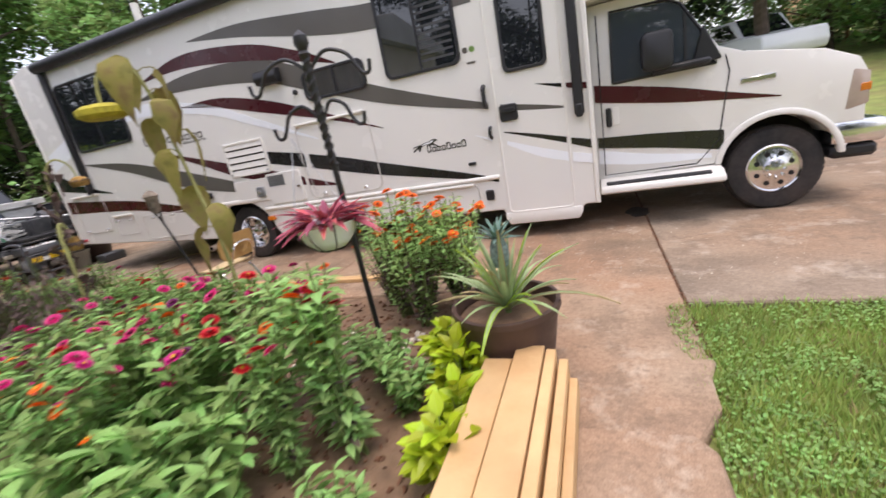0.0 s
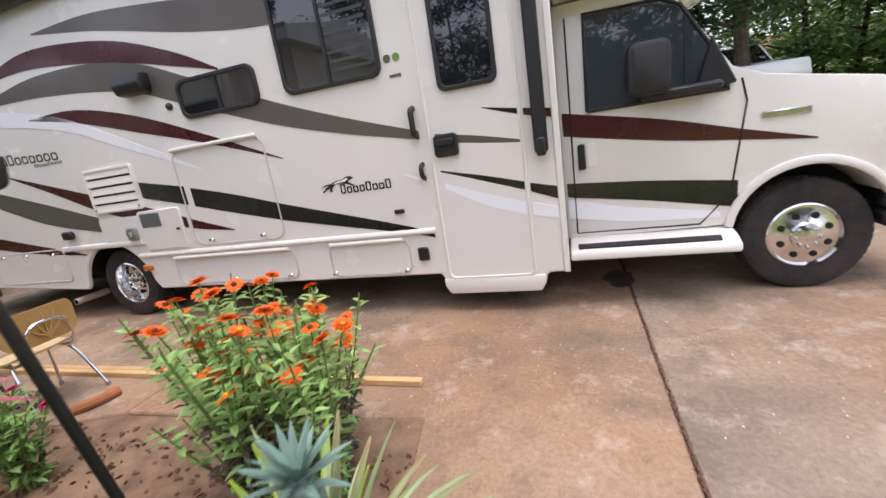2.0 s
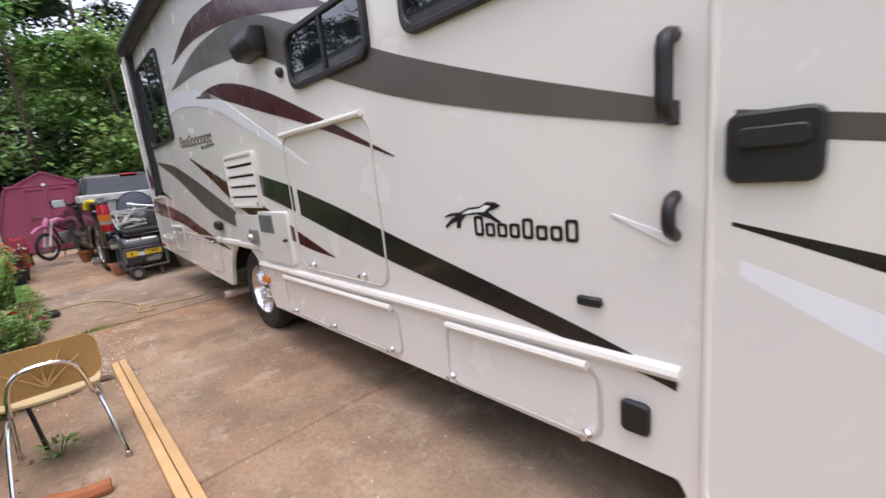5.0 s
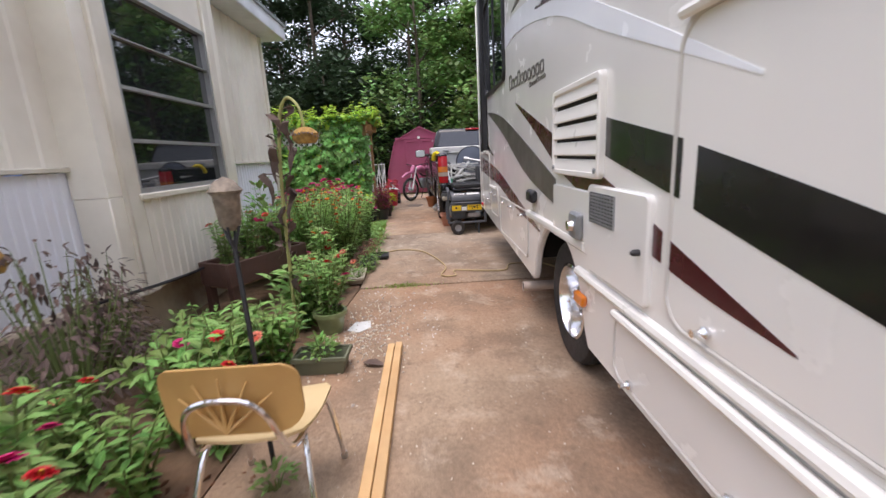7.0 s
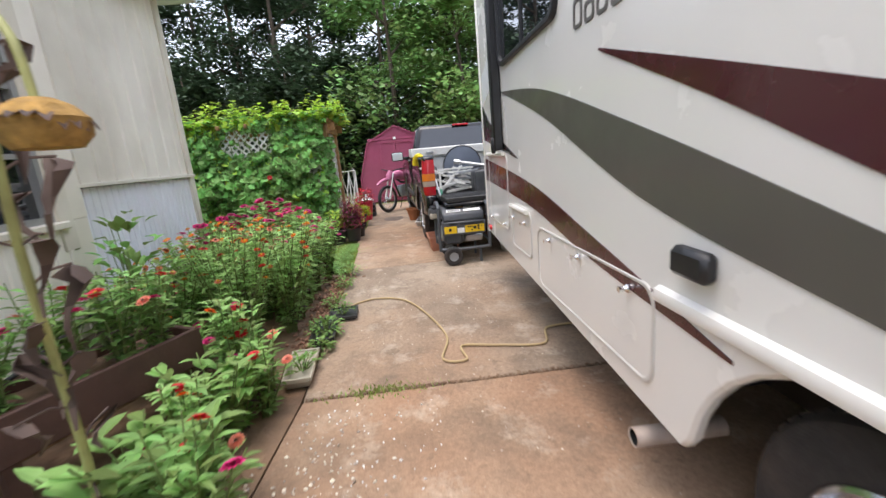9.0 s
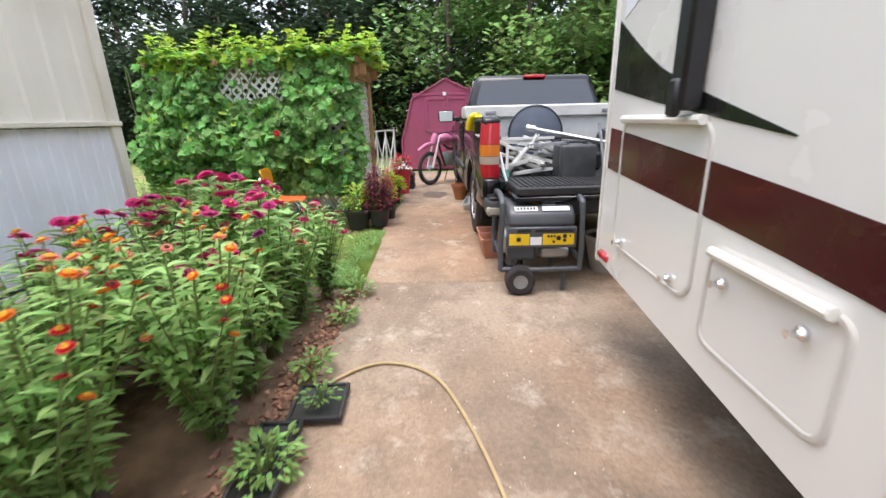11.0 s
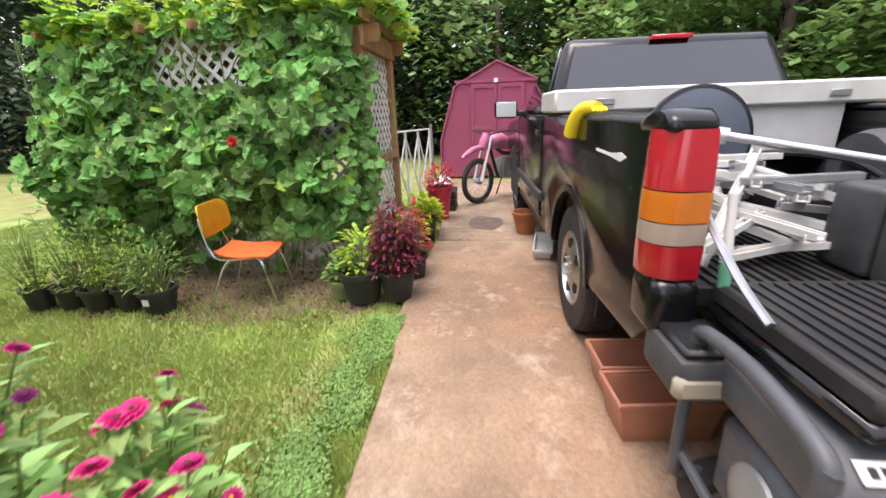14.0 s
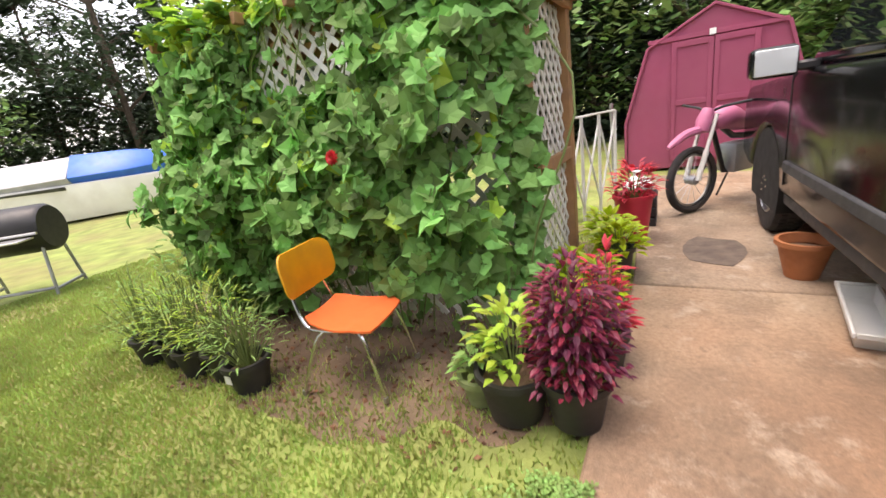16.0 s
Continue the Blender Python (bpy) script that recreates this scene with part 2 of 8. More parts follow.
HULL_WHITE = mat("white_hull", (0.74, 0.73, 0.70), 0.45, 0, 0.05, 3, 0, 1, (0.5, 0.46, 0.4), 0.3, 2)
PINK = mat("pink_plastic", (0.50, 0.15, 0.26), 0.4, 0, 0.08, 8)
GLOVE = mat("yellow_rubber", (0.80, 0.62, 0.02), 0.5, 0, 0.08, 12)
GREEN_PLASTIC = mat("green_plastic", (0.11, 0.36, 0.24), 0.5, 0, 0.08, 12)
RED_PLASTIC = mat("red_plastic", (0.55, 0.03, 0.06), 0.45, 0, 0.06, 8)
DISC_GREY = mat("slate_disc", (0.12, 0.14, 0.18), 0.4, 0, 0.12, 5)
CORD = mat("tan_cord", (0.45, 0.33, 0.17), 0.7, 0, 0.1, 20)
PEBBLE = mat("pebbles", (0.60, 0.53, 0.44), 0.85, 0, 0.2, 30, 0.2, 80, island=0.4, hue=0.02)
BARK_CHIP = mat("bark_chips", (0.16, 0.075, 0.04), 0.9, 0, 0.2, 30, island=0.45)
LEAF_GREEN = mat("leaf_green", (0.20, 0.35, 0.09), 0.5, 0, 0.2, 5, island=0.4, hue=0.03, translucent=0.3, spec=0.28)
LEAF_MID = mat("leaf_mid", (0.27, 0.43, 0.13), 0.5, 0, 0.25, 5, island=0.42, hue=0.025, translucent=0.38, spec=0.28)
LEAF_PALE = mat("leaf_pale", (0.36, 0.55, 0.19), 0.5, 0, 0.2, 5, island=0.32, hue=0.02, translucent=0.42, spec=0.28)
LEAF_VINE = mat("leaf_vine", (0.20, 0.39, 0.11), 0.6, 0, 0.3, 2.0, island=0.6, hue=0.02, translucent=0.35, spec=0.28)
LEAF_VINE_Y = mat("leaf_vine_young", (0.42, 0.58, 0.07), 0.45, 0, 0.2, 3, island=0.3, hue=0.025, translucent=0.4)
LEAF_LIME = mat("leaf_lime", (0.44, 0.55, 0.02), 0.45, 0, 0.15, 6, island=0.3, hue=0.02, translucent=0.35)
LEAF_DRY = mat("leaf_dry", (0.125, 0.085, 0.07), 0.85, 0, 0.3, 8, island=0.4, translucent=0.15)
LEAF_SUN = mat("leaf_fading_yellow", (0.30, 0.27, 0.06), 0.7, 0, 0.4, 9, 0.2, 40, (0.17, 0.10, 0.05), 0.8, 9, island=0.25, translucent=0.2)
LEAF_COLEUS = mat("leaf_burgundy", (0.19, 0.02, 0.055), 0.5, 0, 0.3, 8, island=0.6, hue=0.02, translucent=0.2)
LEAF_RED = mat("leaf_red", (0.55, 0.04, 0.065), 0.5, 0, 0.2, 8, island=0.35, translucent=0.25)
LEAF_PINK = mat("leaf_rose", (0.44, 0.085, 0.13), 0.5, 0, 0.3, 8, island=0.45, hue=0.02, translucent=0.2)
LEAF_PINE = mat("leaf_pineapple", (0.33, 0.42, 0.20), 0.5, 0, 0.25, 7, island=0.3, hue=0.02, translucent=0.15)
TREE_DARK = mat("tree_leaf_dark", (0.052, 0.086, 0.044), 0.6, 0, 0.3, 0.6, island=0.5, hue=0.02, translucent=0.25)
TREE_MID = mat("tree_leaf_mid", (0.19, 0.32, 0.10), 0.6, 0, 0.3, 0.6, island=0.5, hue=0.03, translucent=0.3)
TREE_LIGHT = mat("tree_leaf_light", (0.23, 0.36, 0.115), 0.6, 0, 0.3, 0.6, island=0.5, hue=0.03, translucent=0.45)
BARK = mat("bark", (0.10, 0.075, 0.055), 0.95, 0, 0.3, 6, 0.8, 25)
STEM = mat("green_stem", (0.15, 0.20, 0.06), 0.6, 0, 0.2, 10)
STEM_SUN = mat("pale_stem", (0.34, 0.34, 0.12), 0.6, 0, 0.25, 9)
PETAL = {n: mat("petal_" + n, c, 0.55, 0, 0.12, 20, island=0.18, translucent=0.25) for n, c in dict(
    pink=(0.72, 0.03, 0.22), magenta=(0.55, 0.015, 0.19), red=(0.66, 0.02, 0.03), orange=(0.86, 0.17, 0.01), salmon=(0.80, 0.26, 0.17),
    purple=(0.22, 0.012, 0.14), yellow=(0.85, 0.55, 0.02), peach=(0.80, 0.45, 0.30)).items()}
DISC_BROWN = mat("flower_disc", (0.10, 0.03, 0.015), 0.9, 0, 0.3, 60, 0.4, 150)
DISC_YELLOW = mat("flower_disc_yellow", (0.62, 0.33, 0.02), 0.9, 0, 0.3, 60, 0.4, 150)
SEED_HEAD = mat("sunflower_head", (0.33, 0.19, 0.05), 0.9, 0, 0.4, 30, 0.6, 120)


# ---- mesh tools ----
class MB:
    """Vertices and faces of one mesh."""

    def __init__(self):
        self.v, self.f = [], []

    def add(self, vs, fs):
        k = len(self.v)
        self.v += [tuple(p) for p in vs]
        self.f += [tuple(i + k for i in f) for f in fs]
        return self

    def box(self, x0, x1, y0, y1, z0, z1):
        vs = [(x, y, z) for z in (z0, z1) for y in (y0, y1) for x in (x0, x1)]
        return self.add(vs, [(0, 2, 3, 1), (4, 5, 7, 6), (0, 1, 5, 4), (2, 6, 7, 3), (0, 4, 6, 2), (1, 3, 7, 5)])

    def obox(self, m, sx, sy, sz):
        vs = [m @ Vector((x * sx / 2, y * sy / 2, z * sz / 2)) for z in (-1, 1) for y in (-1, 1) for x in (-1, 1)]
        return self.add(vs, [(0, 2, 3, 1), (4, 5, 7, 6), (0, 1, 5, 4), (2, 6, 7, 3), (0, 4, 6, 2), (1, 3, 7, 5)])

    def prism(self, pts, axis, a, b):
        """A polygon given in the plane across axis, drawn out from a to b."""
        def at(p, c):
            return {"x": (c, p[0], p[1]), "y": (p[0], c, p[1]), "z": (p[0], p[1], c)}[axis]
        n = len(pts)
        vs = [at(p, a) for p in pts] + [at(p, b) for p in pts]
        fs = [tuple(range(n)), tuple(range(2 * n - 1, n - 1, -1))] + [(i, i + n, (i + 1) % n + n, (i + 1) % n) for i in range(n)]
        return self.add(vs, fs)

    def tube(self, pts, r, seg=8, cap=True):
        pts = [Vector(p) for p in pts]
        rs = r if isinstance(r, (list, tuple)) else [r] * len(pts)
        vs, prev = [], None
        for i, p in enumerate(pts):
            d = (pts[min(i + 1, len(pts) - 1)] - pts[max(i - 1, 0)]).normalized()
            if prev is None:
                side = d.orthogonal().normalized()
            else:
                side = (prev - d * prev.dot(d))
                side = side.normalized() if side.length > 1e-6 else d.orthogonal().normalized()
            prev = side
            up = d.cross(side)
            vs += [p + (side * math.cos(2 * math.pi * k / seg) + up * math.sin(2 * math.pi * k / seg)) * rs[i] for k in range(seg)]
        fs = [(i * seg + k, i * seg + (k + 1) % seg, (i + 1) * seg + (k + 1) % seg, (i + 1) * seg + k) for i in range(len(pts) - 1) for k in range(seg)]
        if cap:
            fs += [tuple(range(seg - 1, -1, -1)), tuple(range((len(pts) - 1) * seg, len(pts) * seg))]
        return self.add(vs, fs)

    def lathe(self, prof, c=(0, 0, 0), axis="z", seg=24, close=True):
        vs = []
        for r, h in prof:
            for k in range(seg):
                a = 2 * math.pi * k / seg
                u, w = r * math.cos(a), r * math.sin(a)
                vs.append({"z": (c[0] + u, c[1] + w, c[2] + h), "y": (c[0] + u, c[1] + h, c[2] + w), "x": (c[0] + h, c[1] + u, c[2] + w)}[axis])
        n = len(prof)
        fs = [(i * seg + k, i * seg + (k + 1) % seg, (i + 1) * seg + (k + 1) % seg, (i + 1) * seg + k) for i in range(n - 1) for k in range(seg)]
        if close:
            fs += [tuple(range(seg - 1, -1, -1)), tuple(range((n - 1) * seg, n * seg))]
        return self.add(vs, fs)

    def chip(self, p, d, up, length, width):
        """A flat pointed leaf of two triangles."""
        s = d.cross(up)
        s = (s.normalized() if s.length > 1e-5 else d.orthogonal().normalized()) * width / 2
        m = p + d * length * 0.5
        return self.add([p, m + s, p + d * length, m - s], [(0, 1, 2), (0, 2, 3)])

    def leaf(self, p, d, up, length, width, droop=0.25, lobes=False):
        """A folded leaf from p along d."""
        d = d.normalized()
        s = d.cross(up)
        s = s.normalized() if s.length > 1e-5 else d.orthogonal().normalized()
        n = s.cross(d)
        tip = p + d * length - n * droop * length
        mid = p + d * length * 0.45 - n * droop * 0.15 * length
        lift = n * width * 0.18
        if lobes:
            a, b = s * width * 0.5, d * length
            lift = lift * 0.4
            vs = [p, p + a * 0.8 - b * 0.14 + lift, p + a * 0.92 + b * 0.18, p + a * 1.12 + b * 0.46 + lift, p + a * 0.66 + b * 0.68, tip,
                  p - a * 0.66 + b * 0.68, p - a * 1.12 + b * 0.46 + lift, p - a * 0.92 + b * 0.18, p - a * 0.8 - b * 0.14 + lift, mid]
            return self.add(vs, [(10, i, i + 1) for i in range(0, 9)] + [(10, 9, 0)])
        rows = [p]
        for u, w in ((0.22, 0.36), (0.5, 0.5), (0.8, 0.27)):
            c = p + d * length * u - n * droop * length * u * u
            k = s * width * w
            rows += [c + k + lift * w * 2, c, c - k + lift * w * 2]
        rows.append(tip)
        return self.add(rows, [(0, 1, 2), (0, 2, 3), (1, 4, 5, 2), (2, 5, 6, 3), (4, 7, 8, 5), (5, 8, 9, 6), (7, 10, 8), (8, 10, 9)])

    def mesh(self, name, material, smooth=False, bevel=0.0, segs=1, angle=35):
        me = bpy.data.meshes.new(name)
        me.from_pydata(self.v, [], self.f)
        if bevel:
            bm = bmesh.new()
            bm.from_mesh(me)
            bmesh.ops.recalc_face_normals(bm, faces=bm.faces)
            es = [e for e in bm.edges if len(e.link_faces) == 2 and e.calc_face_angle(0) > radians(angle)]
            bmesh.ops.bevel(bm, geom=es, offset=bevel, segments=segs, profile=0.5, affect="EDGES", clamp_overlap=True)
            bm.to_mesh(me)
            bm.free()
        elif len(self.v) < 9000:
            bm = bmesh.new()
            bm.from_mesh(me)
            bmesh.ops.recalc_face_normals(bm, faces=bm.faces)
            bm.to_mesh(me)
            bm.free()
        me.materials.append(material)
        if smooth or bevel:
            me.shade_smooth()
            me.set_sharp_from_angle(angle=radians(40))
        return me


def thing(name, at=(0, 0, 0), label="", category="", group="", kind="", rz=0):
    ob = new(name)
    ob.empty_display_size = 0.1
    ob.matrix_world = pose(*at, 0, 0, rz)
    return tagged(ob, label, category, group, kind)


def part(name, mb, material, parent=None, label="", smooth=False, bevel=0.0, segs=1, angle=35, local=False):
    """One mesh under a thing or a part; its numbers are the world's, or the parent's own when local."""
    ob = new(name, mb.mesh(name, material, smooth, bevel, segs, angle))
    if parent is not None:
        ob.parent = parent
        if not local:
            m = parent.matrix_basis.copy()
            if parent.parent is not None:
                m = parent.parent.matrix_basis @ parent.matrix_parent_inverse @ m
            ob.matrix_parent_inverse = m.inverted()
    return tagged(ob, label)


def solo(name, mb, material, label, category, kind="", group="", **kw):
    return tagged(part(name, mb, material, **kw), label, category, group, kind)


def arc(cx, cz, r, a0, a1, n):
    return [(cx + r * math.cos(radians(a0 + (a1 - a0) * i / n)), cz + r * math.sin(radians(a0 + (a1 - a0) * i / n))) for i in range(n + 1)]


def rrect(x0, x1, z0, z1, r, n=5):
    return arc(x1 - r, z1 - r, r, 0, 90, n) + arc(x0 + r, z1 - r, r, 90, 180, n) + arc(x0 + r, z0 + r, r, 180, 270, n) + arc(x1 - r, z0 + r, r, 270, 360, n)


def spline(pts, n=6):
    """A smooth line through the points."""
    pts = [Vector(p) for p in pts]
    out = []
    for i in range(len(pts) - 1):
        a, b, c, d = pts[max(i - 1, 0)], pts[i], pts[i + 1], pts[min(i + 2, len(pts) - 1)]
        for k in range(n):
            t = k / n
            out.append(0.5 * ((2 * b) + (c - a) * t + (2 * a - 5 * b + 4 * c - d) * t * t + (3 * b - a - 3 * c + d) * t ** 3))
    return out + [pts[-1]]


def ring(outline, inset, axis, a, b):
    """A frame: the outline less the same outline drawn in by inset, from a to b."""
    mb = MB()
    cx = sum(p[0] for p in outline) / len(outline)
    cz = sum(p[1] for p in outline) / len(outline)
    w = max(abs(p[0] - cx) for p in outline)
    h = max(abs(p[1] - cz) for p in outline)
    inner = [(cx + (p[0] - cx) * (1 - inset / w), cz + (p[1] - cz) * (1 - inset / h)) for p in outline]
    n = len(outline)

    def at(p, c):
        return {"x": (c, p[0], p[1]), "y": (p[0], c, p[1]), "z": (p[0], p[1], c)}[axis]
    vs = [at(p, c) for pl in (outline, inner) for c in (a, b) for p in pl]
    fs = []
    for i in range(n):
        j = (i + 1) % n
        fs += [(i, j, n + j, n + i), (2 * n + i, 3 * n + i, 3 * n + j, 2 * n + j), (i, 2 * n + i, 2 * n + j, j), (n + i, n + j, 3 * n + j, 3 * n + i)]
    return mb.add(vs, fs)


# ---- ground ----
g = MB()
N = 40
xs = [-400, -150, -70] + [-40 + 2 * i for i in range(31)] + [40, 80, 200, 400]
ys = [-400, -150, -60] + [-30 + 2 * i for i in range(31)] + [60, 150, 400]


def ground_z(x, y):
    z = -0.045
    far = max(0.0, math.hypot(x + 4, y - 3) - 14)
    z += min(0.12 * max(0.0, y - 9.8), 2.2) * min(max((x + 5) / 6, 0), 1)
    z += 0.25 * noise.noise((x * 0.05, y * 0.05, 0)) * min(1, far / 10)
    return z


g.add([(x, y, ground_z(x, y)) for y in ys for x in xs],
      [(j * len(xs) + i, j * len(xs) + i + 1, (j + 1) * len(xs) + i + 1, (j + 1) * len(xs) + i) for j in range(len(ys) - 1) for i in range(len(xs) - 1)])
solo("ground", g, LAWN, "mown green lawn with dry straw-coloured patches", "ground", "structure", smooth=True)

# driveway slabs with open joints
drive = thing("road", (-4, 5.5, 0), "stained reddish tan concrete driveway of large slabs", "driveway", kind="structure")


def slab(pts, z1, material=CONCRETE):
    part("slab", MB().prism(pts, "z", -0.12, z1), material, drive, bevel=0.012)


J = 0.010
slab([(0.57 + 0.004, 2.72), (1.4, 2.70), (2.6, 2.66), (9.0, 2.5), (9.0, 9.6), (0.57 + 0.004, 9.6)], 0, CONCRETE_B)
slab([(-0.62, 3.1), (-0.45, 2.06 + J), (0.57 - 0.004, 2.06 + J), (0.57 - 0.004, 9.6), (-2.6, 9.6), (-2.6, 3.0), (-1.2, 3.05)], 0)
slab([(-2.6 - 0.004, 3.0), (-2.6 - 0.004, 9.6), (-6.12 + J, 9.6), (-6.12 + J, 2.95), (-5.5, 2.9), (-4.6, 2.8), (-3.4, 2.72)], 0)
slab([(-6.12 - J, 2.95), (-6.12 - J, 9.6), (-9.02 + 0.004, 9.6), (-9.02 + 0.004, 2.9), (-8.2, 2.9), (-7.2, 2.93)], 0, CONCRETE_B)
slab([(-9.02 - 0.004, 2.9), (-9.02 - 0.004, 9.6), (-12.5 + J, 9.6), (-12.5 + J, 2.82), (-11.4, 2.78), (-10.6, 2.78), (-10.2, 2.86)], 0)
slab([(-12.5 - J, 2.82), (-12.5 - J, 9.6), (-16.6, 9.6), (-16.6, 2.7), (-14.5, 2.74)], 0, CONCRETE_B)
slab([(-0.42, 1.48), (0.40, 1.48), (0.52, 1.7), (0.53, 1.9), (0.58, 2.06 - J), (-0.42, 2.06 - J)], 0.03)
slab([(-0.42, -1.2), (0.44, -1.2), (0.46, 0.6), (0.44, 1.4), (0.38, 1.48), (-0.42, 1.48)], 0.075)
solo("oil_stain", MB().prism([(0.50 + 0.11 * math.cos(a * 0.45) * (1 + 0.25 * math.sin(a * 2.1)), 5.02 + 0.22 * math.sin(a * 0.45)) for a in range(14)], "z", 0.001, 0.004),
     mat("oil", (0.07, 0.05, 0.04), 0.7, 0, 0.3, 8), "dark oil stain on the concrete driveway", "stain", "structure")
solo("damp_stain", MB().prism([(-13.25 + 0.33 * math.cos(a * 0.45) * (1 + 0.2 * math.sin(a * 1.7)), 3.35 + 0.22 * math.sin(a * 0.45)) for a in range(14)], "z", 0.001, 0.004),
     mat("damp", (0.12, 0.09, 0.07), 0.8, 0, 0.3, 8), "dark damp patch on the concrete driveway", "stain", "structure")

# flower bed soil
bed = [(-0.6, 3.12), (-1.2, 3.04), (-2.6, 2.99), (-3.4, 2.71), (-4.6, 2.79), (-5.5, 2.89), (-6.12, 2.94), (-7.2, 2.92), (-8.2, 2.89), (-8.9, 2.88), (-9.0, 2.4), (-8.7, 1.43),
       (-3.7, 1.43), (-3.7, 0.2), (-3.0, -0.6), (-0.9, -0.8), (-0.44, -0.6), (-0.44, 2.05), (-0.47, 2.1)]
solo("flower_bed_soil", MB().prism(bed, "z", -0.2, -0.012), SOIL, "brown bare earth of the flower bed", "soil", "structure")


def ragged(pts, n=9, amp=0.07):
    """An outline with its edges broken up."""
    out = []
    for i, p in enumerate(pts):
        q = Vector(pts[(i + 1) % len(pts)])
        for k in range(n):
            c = Vector(p).lerp(q, k / n)
            out.append((c.x + amp * noise.noise((c.x * 4, c.y * 4, 1)), c.y + amp * noise.noise((c.x * 4, c.y * 4, 8))))
    return out


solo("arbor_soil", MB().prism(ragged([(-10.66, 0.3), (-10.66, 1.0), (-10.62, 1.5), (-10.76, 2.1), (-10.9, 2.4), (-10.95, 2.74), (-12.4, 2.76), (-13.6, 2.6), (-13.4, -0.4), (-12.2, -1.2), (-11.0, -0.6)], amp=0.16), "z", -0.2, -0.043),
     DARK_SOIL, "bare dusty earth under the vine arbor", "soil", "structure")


# ---- motorhome ----
Y0 = 4.43
rv = thing("motorhome", (-3.2, 5.6, 0), "long cream motorhome with grey, maroon and black swooshes on a driveway", "motorhome")
side = [(-8.0, 0.52), (-4.93, 0.36)] + arc(-4.40, 0.33, 0.50, 170, 10, 14) + [(-3.85, 0.33), (-0.84, 0.33), (-0.80, 0.25), (-0.04, 0.25), (0.0, 0.30), (0.14, 0.30), (0.14, 2.10),
        (1.05, 2.10), (1.55, 2.30), (1.72, 2.6), (1.66, 2.95), (1.3, 3.2), (-7.7, 3.24), (-7.96, 3.16)]
part("side_wall", MB().prism(side, "y", Y0, Y0 + 0.05), RV_CREAM, rv, bevel=0.012)
part("side_wall", MB().prism(side, "y", 6.87, 6.92), RV_CREAM, rv, bevel=0.012)
part("rear_wall", MB().prism([(4.48, 0.52), (6.87, 0.52), (6.87, 3.2), (4.48, 3.2)], "x", -8.02, -7.92), RV_CREAM, rv, bevel=0.02)
part("roof", MB().prism([(-7.96, 3.16), (-7.7, 3.235), (1.3, 3.195), (1.66, 2.95), (1.72, 2.6), (1.55, 2.3), (1.05, 2.1), (0.14, 2.1), (0.14, 2.14), (1.0, 2.14), (1.45, 2.33), (1.6, 2.6),
                             (1.55, 2.9), (1.25, 3.15), (-7.7, 3.18)], "y", 4.485, 6.865), RV_CREAM, rv, "white fibreglass roof and cab-over nose", bevel=0.02)
part("floor_pan", MB().prism([(-7.9, 0.62), (-5.0, 0.5), (-5.0, 0.9), (-3.75, 0.9), (-3.75, 0.45), (0.1, 0.45), (0.1, 0.95), (-7.9, 0.95)], "y", 4.5, 6.85), BLACK_SHADE, rv)
part("chassis", MB().box(-7.0, 1.9, 5.0, 5.12, 0.32, 0.46).box(-7.0, 1.9, 6.2, 6.32, 0.32, 0.46).box(-4.5, -4.3, 4.9, 6.5, 0.30, 0.46).box(1.5, 1.66, 4.9, 6.5, 0.30, 0.46)
     .box(-3.4, -2.2, 5.2, 6.1, 0.30, 0.45), BLACK_SHADE, rv)


def swoosh(rows, material, y=Y0, label=""):
    line = spline([(x, 0.5 * (a + b), max(a - b, 0.002)) for x, a, b in rows], 6)
    pts = [(p.x, p.y + p.z / 2) for p in line] + [(p.x, p.y - p.z / 2) for p in reversed(line)]
    part("stripe", MB().prism(pts, "y", y - 0.004, y + 0.004), material, rv, label)


swoosh([(-4.4, 2.84, 2.83), (-3.6, 2.84, 2.70), (-2.6, 2.72, 2.48), (-1.9, 2.62, 2.38), (-1.0, 2.6, 2.36), (-0.86, 2.6, 2.36)], VINYL_GREY)
swoosh([(-0.74, 2.56, 2.36), (-0.4, 2.54, 2.36), (-0.12, 2.52, 2.36)], VINYL_GREY)
swoosh([(-5.4, 2.56, 2.55), (-4.6, 2.72, 2.57), (-3.6, 2.62, 2.44), (-2.9, 2.40, 2.28), (-2.45, 2.18, 2.165)], VINYL_MAROON)
swoosh([(-5.6, 2.36, 2.35), (-4.6, 2.50, 2.32), (-3.5, 2.43, 2.18), (-2.7, 2.14, 1.90), (-2.0, 1.84, 1.66), (-1.4, 1.62, 1.50), (-0.84, 1.44, 1.38)], VINYL_GREY)
swoosh([(-0.72, 1.40, 1.34), (-0.4, 1.34, 1.29), (-0.12, 1.275, 1.255)], VINYL_GREY)
swoosh([(-4.85, 2.15, 2.14), (-4.2, 2.14, 2.02), (-3.5, 1.98, 1.83), (-2.8, 1.72, 1.64), (-2.04, 1.405, 1.40)], VINYL_MAROON)
swoosh([(-7.9, 1.98, 1.72), (-6.8, 2.26, 2.04), (-5.6, 2.32, 2.16), (-4.5, 2.13, 2.0), (-3.7, 1.80, 1.71), (-2.9, 1.43, 1.42)], RV_WHITE)
swoosh([(-3.70, 1.40, 1.25), (-3.17, 1.30, 1.13)], VINYL_BLACK)
swoosh([(-3.10, 1.28, 1.11), (-2.6, 1.16, 0.99), (-2.1, 1.02, 0.88), (-1.08, 0.75, 0.69), (-0.84, 0.66, 0.635)], VINYL_BLACK)
